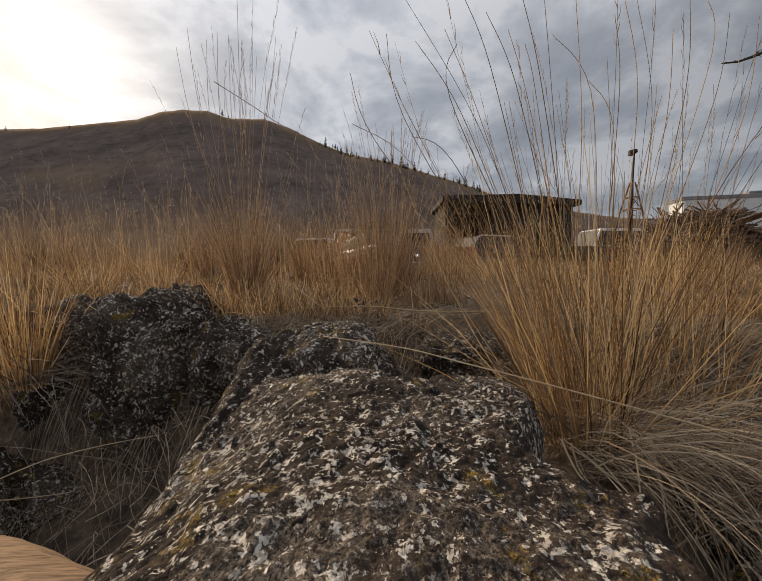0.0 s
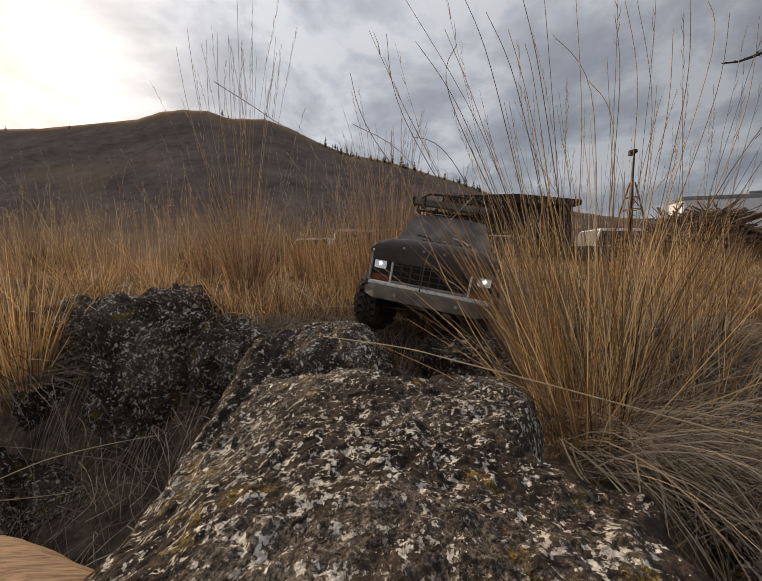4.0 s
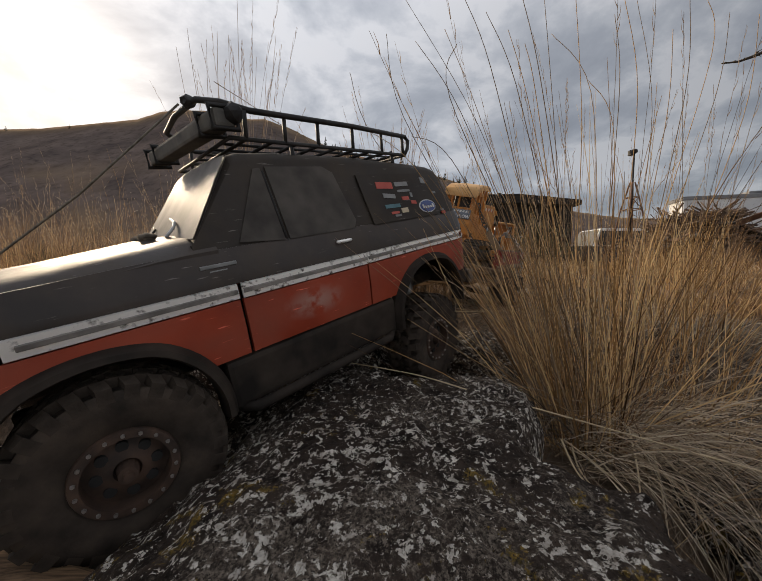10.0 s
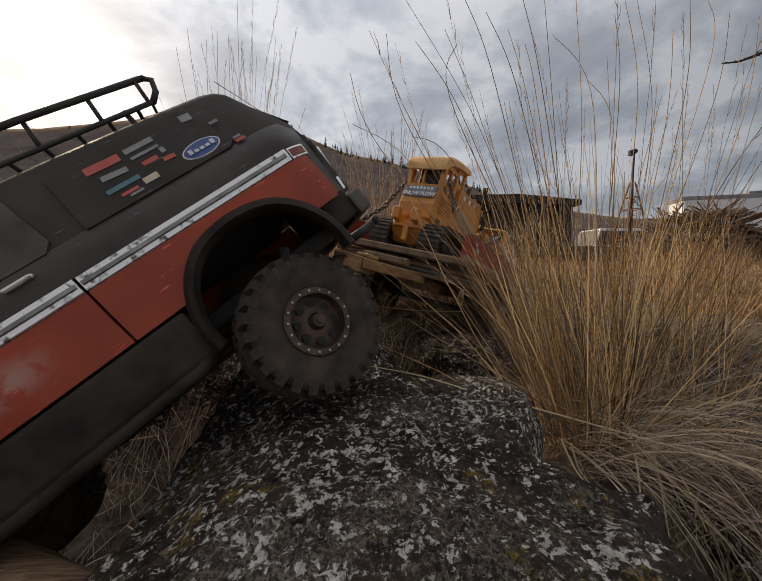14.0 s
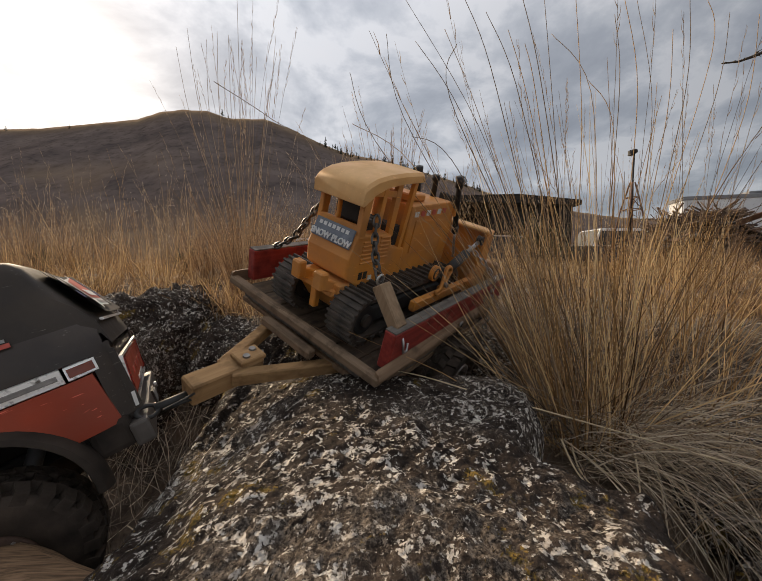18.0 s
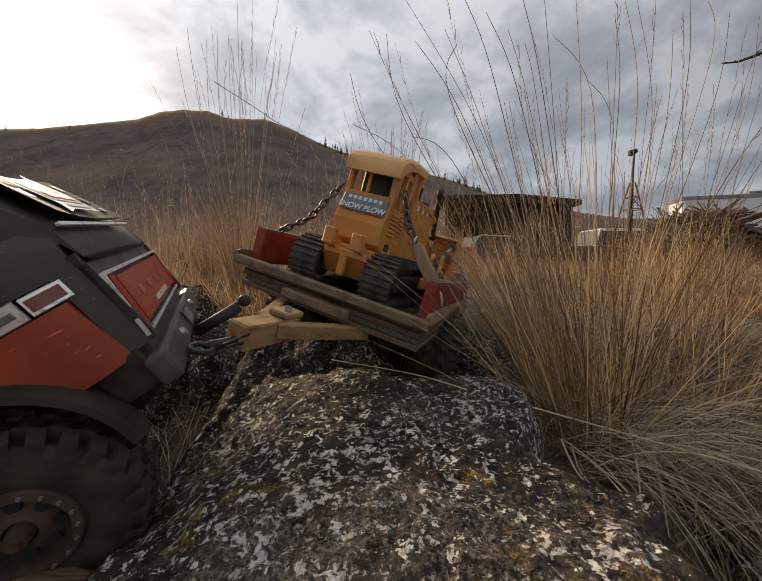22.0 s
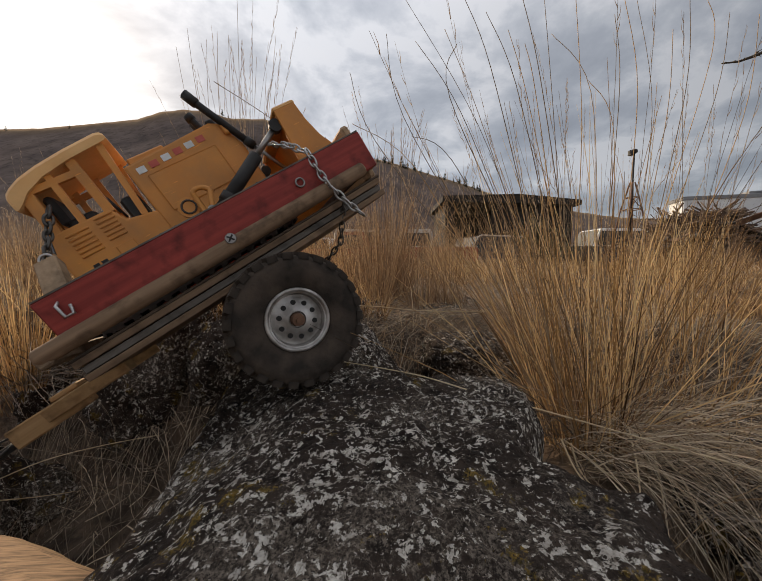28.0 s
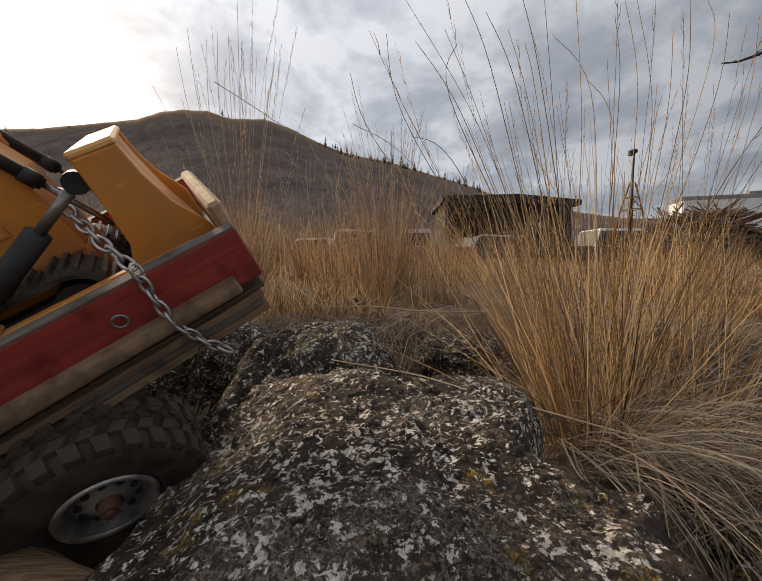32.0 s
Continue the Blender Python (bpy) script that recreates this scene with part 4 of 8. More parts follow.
    clump("bunchgrass", at(930, 1.3), 0.05, 200, 0.22, 10, 0.42, STRAW, 16, "thin dry grass clump behind", 0.4, (0, 0), 0.0016, 30, 0.16)
    clump("bunchgrass", at(440, 1.4), 0.08, 330, 0.30, 24, 0.6, RUSSET, 17, "russet dry grass clump behind", 0.3, (0, 0), 0.0018, 40, 0.16)
    # short growth over the whole ground behind, thinning with distance
    rnd = random.Random(40)
    V, F, V2, F2 = [], [], [], []
    for i in range(26000):
        y = 0.72 + 9.0 * rnd.random() ** 2.2
        x = y * rnd.uniform(-1.35, 1.35)
        if y < 1.5 and abs(x - 0.16) < 0.15:
            continue
        dens = 0.5 + fbm(x * 1.7, y * 1.7, 9.0, 3)
        if rnd.random() > dens:
            continue
        z = ground_z(x, y)
        L = rnd.uniform(0.025, 0.075) * (1 + 0.22 * y) * (0.6 + 0.6 * dens)
        pts = stalk_points((x, y, z), rnd.uniform(0, 6.283), abs(rnd.gauss(0, 0.4)), L, rnd.uniform(0, 0.9), 4, 0.05, rnd)
        w = 0.0012 + 0.0011 * y
        if rnd.random() < 0.6:
            ribbon(V, F, pts, w, w * 0.3, Vector((rnd.gauss(0, 0.4), -1, 0.2)))
        else:
            ribbon(V2, F2, pts, w, w * 0.3, Vector((rnd.gauss(0, 0.4), -1, 0.2)))
    # pale feathery heads over the short grass
    V3, F3 = [], []
    for i in range(5200):
        y = 1.05 + 4.5 * rnd.random() ** 2
        x = y * rnd.uniform(-1.3, 1.3)
        if rnd.random() > 0.5 + fbm(x * 1.7, y * 1.7, 9.0, 3):
            continue
        z = ground_z(x, y) + rnd.uniform(0.025, 0.07) * (1 + 0.2 * y)
        pts = stalk_points((x, y, z), rnd.uniform(0, 6.283), abs(rnd.gauss(0, 0.6)), rnd.uniform(0.012, 0.03), 0.4, 2, 0.1, rnd)
        ribbon(V3, F3, pts, 0.0016 + 0.0006 * y, 0.0006, Vector((rnd.gauss(0, 0.4), -1, 0.2)))
    # wide-spaced taller tussocks, far
    for i in range(130):
        y = 1.7 + 11 * rnd.random() ** 1.5
        x = y * rnd.uniform(-1.3, 1.3)
        z = ground_z(x, y)
        H = rnd.uniform(0.14, 0.34)
        for j in range(42):
            p = (x + rnd.gauss(0, 0.06), y + rnd.gauss(0, 0.06), z)
            pts = stalk_points(p, rnd.uniform(0, 6.283), abs(rnd.gauss(0, 0.3)), H * rnd.uniform(0.5, 1.3), rnd.uniform(0, 0.4), 4, 0.03, rnd)
            w = 0.0012 + 0.0009 * y
            if i % 3:
                ribbon(V2, F2, pts, w, w * 0.3, Vector((rnd.gauss(0, 0.4), -1, 0.2)))
            else:
                ribbon(V, F, pts, w, w * 0.3, Vector((rnd.gauss(0, 0.4), -1, 0.2)))
    for i in range(120):
        y = 1.15 + 1.6 * rnd.random()
        x = y * rnd.uniform(-1.25, 0.30)
        if abs(x - 0.12 - 0.05 * y) < 0.20:
            continue
        z = ground_z(x, y)
        H = rnd.uniform(0.14, 0.46) * (0.75 + 0.2 * y)
        for j in range(15):
            p = (x + rnd.gauss(0, 0.045), y + rnd.gauss(0, 0.045), z)
            pts = stalk_points(p, rnd.uniform(0, 6.283), abs(rnd.gauss(0, 0.18)), H * rnd.uniform(0.55, 1.15), rnd.uniform(0, 0.35), 5, 0.04, rnd)
            w = 0.0006 + 0.0005 * y
            ribbon(*((V2, F2), (V, F))[(i + j) % 3 == 0], pts, w, w * 0.4, Vector((rnd.gauss(0, 0.4), -1, 0.2)))
            if j % 2:
                tip, back = pts[-1], pts[-2]
                for q in range(3):
                    side = Vector((rnd.gauss(0, 0.45), rnd.gauss(0, 0.45), rnd.gauss(0.9, 0.4))) * 0.011
                    c = tip.lerp(back, q * 0.35)
                    ribbon(V3, F3, [c, c + side * 0.6, c + side], w * 1.3, w * 0.4, Vector((0, -1, 0.2)))
    tagged(mesh_ob("seed_grass", V3, F3, PALE), "pale feathery seed heads over the short grass", "grass", kind="stuff")
    tagged(mesh_ob("dry_grass", V, F, STRAW), "short golden dry grass over the ground", "grass", kind="stuff")
    tagged(mesh_ob("russet_grass", V2, F2, RUSSET), "russet dry grass over the ground", "grass", kind="stuff")
    # straw lying flat round the boulders
    V, F, V2, F2 = [], [], [], []
    for i in range(9000):
        q = rnd.random()
        if q < 0.82:
            x, y = rnd.uniform(-0.75, 0.75), rnd.uniform(0.55, 1.25)
        elif q < 0.90:
            x, y = rnd.uniform(0.20, 0.75), rnd.uniform(0.34, 0.62)
        else:
            x, y = rnd.uniform(-0.95, -0.2), rnd.uniform(0.1, 0.65)
        if x < -0.2 and y < 0.56 and i % 4:
            continue
        a, L = rnd.gauss(0.2, 0.9), rnd.uniform(0.03, 0.16)
        pts, bend = [], rnd.gauss(0, 0.5)
        lift = rnd.uniform(0.002, 0.02)
        for j in range(5):
            px, py = x + math.cos(a) * L * j / 4, y + math.sin(a) * L * j / 4
            a += bend / 5
            pts.append(Vector((px, py, ground_z(px, py) + 0.003 + lift * math.sin(j / 4 * 3.1) + rnd.uniform(0, 0.004))))
        if rnd.random() < 0.35:
            ribbon(V, F, pts, rnd.uniform(0.0008, 0.002), 0.0005, Vector((0, -0.4, 1)))
        else:
            ribbon(V2, F2, pts, rnd.uniform(0.0008, 0.002), 0.0005, Vector((0, -0.4, 1)))
    V4, F4 = [], []
    for i in range(4200):
        x, y = rnd.uniform(-0.30, 0.45), rnd.uniform(0.53, 1.0)
        a, L = rnd.gauss(0.1, 0.8), rnd.uniform(0.02, 0.13)
        lift, pts = rnd.uniform(0.002, 0.028), []
        for j in range(4):
            px, py = x + math.cos(a) * L * j / 3, y + math.sin(a) * L * j / 3
            a += rnd.gauss(0, 0.18)
            pts.append(Vector((px, py, ground_z(px, py) + 0.004 + lift * math.sin(j / 3 * 2.6))))
        if rnd.random() < 0.2:
            ribbon(V, F, pts, rnd.uniform(0.0007, 0.0015), 0.0004, Vector((0, -0.5, 1)))
        elif i % 2 == 0:
            ribbon(V4, F4, pts, rnd.uniform(0.0008, 0.0018), 0.0004, Vector((0, -0.5, 1)))
        else:
            ribbon(V2, F2, pts, rnd.uniform(0.0007, 0.0015), 0.0004, Vector((0, -0.5, 1)))
    tagged(mesh_ob("russet_litter", V4, F4, RUSSET), "russet dead leaves and straw lying on the ground", "litter", kind="stuff")
    tagged(mesh_ob("pale_litter", V, F, PALE), "pale dead straw lying on the ground", "litter", kind="stuff")
    tagged(mesh_ob("grey_litter", V2, F2, GREY), "grey dead straw and stalks lying on the ground", "litter", kind="stuff")
    # old blades of the big clump that arch over and hang beside the boulder
    V, F = [], []
    for i in range(470):
        p = (rnd.uniform(0.20, 0.38), rnd.uniform(0.31, 0.42), rnd.uniform(0.285, 0.320))
        a = radians(rnd.uniform(-95, 20))
        pts = stalk_points(p, a, rnd.uniform(0.7, 1.6), rnd.uniform(0.08, 0.26), rnd.uniform(1.0, 2.2), 9, 0.06, rnd)
        if any(q.x ** 2 + q.y ** 2 < 0.13 ** 2 for q in pts):
            continue
        w = rnd.choice((0.0005, 0.0006, 0.0008, 0.0008, 0.0013))
        ribbon(V, F, pts, w, w * 0.4, Vector((rnd.gauss(0, 0.3), -0.8, 0.6)))
    tagged(mesh_ob("hanging_blades", V, F, PALE), "pale old grass blades arching down beside the boulder", "grass", kind="stuff")
    # tall grey stalks standing in the hollow
    V, F = [], []
    for i in range(330):
        x, y = rnd.uniform(-0.95, -0.30), rnd.uniform(0.34, 0.60)
        pts = stalk_points((x, y, ground_z(x, y)), rnd.uniform(0, 6.283), abs(rnd.gauss(0, 0.6)), rnd.uniform(0.06, 0.24), rnd.uniform(0, 1.3), 7, 0.12, rnd)
        ribbon(V, F, pts, rnd.choice((0.0007, 0.0009, 0.0013)), 0.0005, Vector((rnd.gauss(0, 0.5), -1, 0.4)))
    tagged(mesh_ob("dead_stalks", V, F, GREY), "grey dead stalks in the hollow", "stalks", kind="stuff")


grasses()
pressed_straw = long_straw("fallen_straw", [(1640, 928, 0.27), (1430, 873, 0.285), (1300, 838, 0.295), (1100, 784, 0.31), (950, 746, 0.33), (830, 716, 0.36), (665, 692, 0.40)], 0.0010, "long pale straw bent across the boulder")
long_straw("grass_stalk", [(440, 168, 0.80), (560, 246, 0.80), (660, 330, 0.82), (705, 585, 0.95)], 0.0009, "long thin dry stalk bent over the clumps", STALK)
long_straw("fallen_straw", [(0, 985, 0.42), (100, 945, 0.45), (220, 915, 0.48), (330, 895, 0.5)], 0.0009, "pale straw leaning over the hollow")
long_straw("fallen_straw", [(0, 1030, 0.36), (80, 1022, 0.4), (165, 1010, 0.44)], 0.0008, "pale straw leaning over the hollow")
long_straw("fallen_straw", [(1155, 905, 0.33), (1180, 960, 0.29), (1215, 1008, 0.26)], 0.0011, "dry straw hanging from the grass clump")
long_straw("fallen_straw", [(1160, 905, 0.33), (1220, 950, 0.3), (1290, 1010, 0.27)], 0.0010, "dry straw hanging from the grass clump")
for k in ([(1295, 885, 0.33), (1312, 965, 0.295), (1322, 1065, 0.26)], [(1385, 965, 0.32), (1480, 1012, 0.30), (1600, 1095, 0.28)], [(1330, 900, 0.33), (1402, 985, 0.30), (1455, 1095, 0.265)],
          [(1175, 912, 0.335), (1190, 962, 0.31), (1222, 1006, 0.285)], [(1340, 905, 0.33), (1362, 1010, 0.29), (1378, 1120, 0.25)], [(1420, 870, 0.34), (1500, 905, 0.32), (1610, 935, 0.31)]):
    long_straw("fallen_straw", k, 0.0010, "pale old straw hanging down beside the boulder", STEM)
long_straw("fallen_straw", [(610, 592, 0.78), (630, 608, 0.75), (660, 630, 0.72)], 0.0016, "pale straw on the ground behind the boulder")
long_straw("fallen_straw", [(1040, 640, 0.62), (880, 640, 0.66), (760, 630, 0.7), (660, 632, 0.72)], 0.0011, "pale straw on the ground behind the boulder")
long_straw("fallen_straw", [(845, 590, 0.8), (850, 640, 0.74), (850, 690, 0.68)], 0.0009, "straw standing behind the boulder")


def plume_weed(px, dist, h, seed, label):
    """A thin dead stem with loose pale plumes along its upper half."""
    rnd = random.Random(seed)
    weed = new("plume_weed")
    x, y, z = at(px, dist)
    weed.location = (x, y, z)
    stem = stalk_points((0, 0, 0), rnd.uniform(0, 6.28), 0.08, h, 0.15, 8, 0.04, rnd)
    tube("stem", stem, 0.0012, STALK, weed, 5, r2=0.0005)
    V, F = [], []
    for i in range(150):
        q = rnd.uniform(3.2, 7.0)
        b = min(6, int(q))
        c = stem[b].lerp(stem[b + 1], q - b)
        out = Vector((rnd.gauss(0, 1), rnd.gauss(0, 1), rnd.gauss(0.5, 0.5))).normalized() * rnd.uniform(0.006, 0.022) * (0.4 + abs(math.sin(q * 2.1)))
        ribbon(V, F, [c, c + out * 0.6 + Vector((0, 0, 0.003)), c + out], 0.0009, 0.0004, Vector((rnd.gauss(0, 0.5), -1, 0.3)))
    mesh_ob("plume", V, F, PALE, weed)["kind"] = "stuff"
    return tagged(weed, label, "weed")


for k, (px, dist, h) in enumerate(((347, 1.15, 0.40), (338, 1.35, 0.30), (230, 1.4, 0.26), (560, 1.25, 0.22), (120, 1.3, 0.27))):
    plume_weed(px, dist, h, 60 + k, "dead weed with pale plumes among dry grass")


def bare_branch():
    b = new("bare_branch")
    main = [ray_at(*k) for k in ((1485, 131, 0.62), (1520, 127, 0.62), (1548, 117, 0.61), (1600, 95, 0.6), (1700, 110, 0.6), (1790, 300, 0.6), (1820, 640, 0.6))]
    main.append(Vector((main[-1].x, main[-1].y, ground_z(main[-1].x, main[-1].y) - 0.02)))
    tube("stem", main, 0.0012, BARK, b, r2=0.006)
    for k in (((1548, 117, 0.61), (1560, 106, 0.61), (1572, 100, 0.6)), ((1525, 126, 0.62), (1532, 120, 0.61), (1540, 122, 0.61)), ((1556, 113, 0.61), (1566, 116, 0.6))):
        tube("twig", [ray_at(*q) for q in k], 0.0011, BARK, b, r2=0.0005)
    for k in ((1492, 130), (1512, 127), (1535, 121), (1558, 108)):
        bm = bmesh.new()
        bmesh.ops.create_icosphere(bm, subdivisions=1, radius=0.0022, matrix=Matrix.Translation(ray_at(*k, 0.615)))
        part("bud", bm, BARK, b)
    tagged(b, "bare dark twig with buds", "branch")


bare_branch()


def m_planed_wood():
    def b(nt, p):
        tc = nt.nodes.new("ShaderNodeTexCoord")
        mp = nt.nodes.new("ShaderNodeMapping")
        mp.inputs["Scale"].default_value = (14, 150, 150)
        nt.links.new(tc.outputs["Object"], mp.inputs[0])
        col = mixc(nt, fac_noise(nt, mp.outputs[0], 3, 0.35, 0.65, 5), (0.085, 0.052, 0.029), (0.25, 0.155, 0.088))
        nt.links.new(col, p.inputs["Base Color"])
        p.inputs["Roughness"].default_value = 0.85
        p.inputs["Specular IOR Level"].default_value = 0.2
        bump(nt, p, mp.outputs[0], 6, 0.0008, 5)
    return mat("bare_wood", b)


def camera_rest():
    """The bare stick of wood on the boulder below the eye."""
    a, b = Vector((-0.296, 0.212, 0.2745)), Vector((-0.02, 0.080, 0.3220))
    ax = (b - a).normalized()
    side = ax.cross(Vector((0, 0, 1))).normalized()
    up = side.cross(ax)
    V, F = [], []
    n, s = 24, 14
    for i in range(n + 1):
        c = a.lerp(b, i / n) + up * 0.004 * math.sin(i / n * 3.1)
        for k in range(s):
            t = 2 * math.pi * k / s
            r = 0.028 * (1 + 0.05 * noise.noise((i * 0.3, math.cos(t) * 2, math.sin(t) * 2)))
            V.append(tuple(c + side * math.cos(t) * r * 1.25 + up * math.sin(t) * r))
    for i in range(n):
        for k in range(s):
            l = (k + 1) % s
            F.append((i * s + k, i * s + l, (i + 1) * s + l, (i + 1) * s + k))
    F += [tuple(range(s))[::-1], tuple(n * s + k for k in range(s))]
    me = mesh_ob("wooden_stick", V, F, m_planed_wood(), smooth=True)
    tagged(me, "thick bare pale stick of wood on the boulder", "stick")


camera_rest()


def small_stones():
    rnd = random.Random(77)
    for i in range(16):
        x, y = rnd.uniform(-0.24, 0.42), rnd.uniform(0.62, 1.05)
        r = rnd.uniform(0.010, 0.032)
        boulder("stone", (x, y, ground_z(x, y) + r * 0.15), (r * 1.2, r, r * 0.7), i * 1.7, "small grey stone in straw litter", 2.6, 0.2, 3, DARKROCK)


small_stones()



# ---- toy truck: x forward, y to its left, z up from the chrome side trim ----
def m_paint(name, c1, c2, rough, dust=0.5, scuff=None, spec=0.5, lift=2.0):
    def b(nt, p):
        tc = nt.nodes.new("ShaderNodeTexCoord")
        src = tc.outputs["Object"]
        col = mixc(nt, fac_noise(nt, src, 14, 0.35, 0.65, 5), c1, c2)
        dusty = fac_noise(nt, src, 22, 0.42, 0.72, 6)
        mul = nt.nodes.new("ShaderNodeMath")
        mul.operation = "MULTIPLY"
        mul.inputs[1].default_value = dust
        nt.links.new(dusty, mul.inputs[0])
        col = mixc(nt, mul.outputs[0], col, (0.20, 0.155, 0.11))
        if scuff:
            vm = nt.nodes.new("ShaderNodeVectorMath")
            vm.operation = "DISTANCE"
            mp = nt.nodes.new("ShaderNodeMapping")
            mp.inputs["Scale"].default_value = (0.45, 0.3, 1.0)
            nt.links.new(src, mp.inputs[0])
            nt.links.new(mp.outputs[0], vm.inputs[0])
            vm.inputs[1].default_value = scuff
            r = nt.nodes.new("ShaderNodeMapRange")
            r.inputs[1].default_value, r.inputs[2].default_value, r.inputs[3].default_value, r.inputs[4].default_value = 0.004, 0.017, 0.55, 0.0
            nt.links.new(vm.outputs["Value"], r.inputs[0])
            m2 = nt.nodes.new("ShaderNodeMath")
            m2.operation = "MULTIPLY"
            nt.links.new(r.outputs[0], m2.inputs[0])
            nt.links.new(fac_noise(nt, src, 70, 0.40, 0.56, 5), m2.inputs[1])
            col = mixc(nt, m2.outputs[0], col, (0.42, 0.30, 0.25))
        # fine scratches along the side
        mp = nt.nodes.new("ShaderNodeMapping")
        mp.inputs["Scale"].default_value = (1, 8, 9)
        nt.links.new(src, mp.inputs[0])
        col = mixc(nt, fac_noise(nt, mp.outputs[0], 45, 0.66, 0.72, 4), col, tuple(min(1, x * lift + 0.06 * (lift - 1)) for x in c2))
        nt.links.new(col, p.inputs["Base Color"])
        rr = nt.nodes.new("ShaderNodeMapRange")
        rr.inputs[3].default_value, rr.inputs[4].default_value = rough, min(0.95, rough + 0.35)
        nt.links.new(dusty, rr.inputs[0])
        nt.links.new(rr.outputs[0], p.inputs["Roughness"])
        p.inputs["Specular IOR Level"].default_value = spec
        bump(nt, p, src, 160, 0.0004, 4, 0.4)
    return mat(name, b)


RED = m_paint("red_body_paint", (0.26, 0.036, 0.014), (0.36, 0.052, 0.020), 0.42, 0.18, spec=0.3)
REDDOOR = m_paint("scuffed_red_body_paint", (0.26, 0.036, 0.014), (0.36, 0.052, 0.020), 0.42, 0.18, (0.005, 0.035, -0.028), spec=0.3)
BODYBLK = m_paint("dark_brown_body_paint", (0.030, 0.023, 0.019), (0.050, 0.038, 0.031), 0.36, 0.15, spec=0.3)
HARDTOP = m_paint("dull_black_hardtop", (0.027, 0.022, 0.018), (0.043, 0.035, 0.029), 0.62, 0.16, spec=0.2)
FLARE = simple("black_flare_plastic", (0.014, 0.011, 0.009), (0.044, 0.033, 0.025), 30, 0.75, spec=0.18)
CHROME = simple("worn_chrome", (0.10, 0.085, 0.07), (0.78, 0.76, 0.72), 170, 0.36, 0.6, lo=0.30, hi=0.44)
DKCHROME = simple("dull_chrome", (0.16, 0.15, 0.14), (0.30, 0.28, 0.26), 60, 0.4, 0.8)
GRILLE = simple("dark_grille", (0.05, 0.042, 0.036), (0.09, 0.075, 0.065), 60, 0.5, 0.4)
DKBUMPER = simple("dark_bumper_paint", (0.045, 0.037, 0.031), (0.085, 0.070, 0.058), 35, 0.55, 0.1, 0.0004, 150)
BUMPER = simple("grey_bumper_paint", (0.13, 0.108, 0.088), (0.22, 0.185, 0.155), 35, 0.55, 0.1, 0.0004, 150, spec=0.15)
# pale tone is dust plus a painted haze of reflected sky
SCREEN = simple("dusty_sky_hazed_screen", (0.085, 0.076, 0.068), (0.21, 0.190, 0.172), 26, 0.45, spec=0.2)
GLASS = simple("dusty_dark_glass", (0.045, 0.040, 0.036), (0.10, 0.088, 0.076), 25, 0.75, spec=0.1)
AMBER = simple("amber_lens", (0.13, 0.022, 0.008), (0.22, 0.04, 0.012), 60, 0.25)
REDLENS = simple("red_lens", (0.30, 0.015, 0.01), (0.4, 0.02, 0.012), 60, 0.2)
RIM = simple("black_rim", (0.030, 0.018, 0.012), (0.090, 0.050, 0.032), 60, 0.75, 0.1)
BOLT = simple("dull_bolt_steel", (0.26, 0.235, 0.21), (0.44, 0.41, 0.375), 90, 0.45, 0.7)
ROPE = simple("dirty_rope", (0.10, 0.085, 0.065), (0.20, 0.17, 0.13), 300, 0.9)
WHITEINK = simple("white_sticker", (0.52, 0.52, 0.50), (0.66, 0.66, 0.64), 60, 0.5)
BLUEINK = simple("blue_sticker", (0.03, 0.06, 0.20), (0.05, 0.09, 0.26), 60, 0.4)
REDINK = simple("red_sticker", (0.38, 0.05, 0.03), (0.46, 0.08, 0.05), 60, 0.5)
TANINK = simple("tan_sticker", (0.42, 0.34, 0.22), (0.52, 0.43, 0.29), 60, 0.5)
GREYINK = simple("grey_sticker", (0.16, 0.16, 0.155), (0.24, 0.24, 0.23), 60, 0.5)
TEALINK = simple("teal_sticker", (0.05, 0.13, 0.15), (0.08, 0.18, 0.2), 60, 0.5)

FRONT_X, REAR_X, HUB_Z, ARCH_R = 0.1785, -0.171, -0.087, 0.0675


def tuck(x):
    """How far the flank curves inwards towards the rounded tail."""
    return 0.016 * min(1.0, max(0.0, (-0.244 - x) / 0.034)) ** 2


def side_low(x):
    """Lower edge of the painted side at x: level, cut by the wheel arches."""
    z = -0.054
    for c in (FRONT_X, REAR_X):
        d = abs(x - c)
        if d < ARCH_R:
            z = max(z, HUB_Z + math.sqrt(ARCH_R ** 2 - d * d))
    return z


def loft(name, stations, material, parent, closed=True, caps=True, label="", smooth=True):
    """Skin over cross-sections: each station is a list of points, all of one length."""
    V, F = [], []
    n = len(stations[0])
    for s in stations:
        V += [tuple(p) for p in s]
    for i in range(len(stations) - 1):
        for k in range(n if closed else n - 1):
            l = (k + 1) % n
            F.append((i * n + k, i * n + l, (i + 1) * n + l, (i + 1) * n + k))
    if caps:
        F.append(tuple(range(n))[::-1])
        F.append(tuple((len(stations) - 1) * n + k for k in range(n)))
    ob = mesh_ob(name, V, F, material, parent, label)
    bm = bmesh.new()
    bm.from_mesh(ob.data)
    bmesh.ops.recalc_face_normals(bm, faces=bm.faces[:])
    bm.to_mesh(ob.data)
    bm.free()
    if smooth:
        me = ob.data
        me.polygons.foreach_set("use_smooth", [True] * len(me.polygons))
        me.set_sharp_from_angle(angle=radians(38))
    return ob


def steps(a, b, n):
    return [a + (b - a) * i / (n - 1) for i in range(n)]


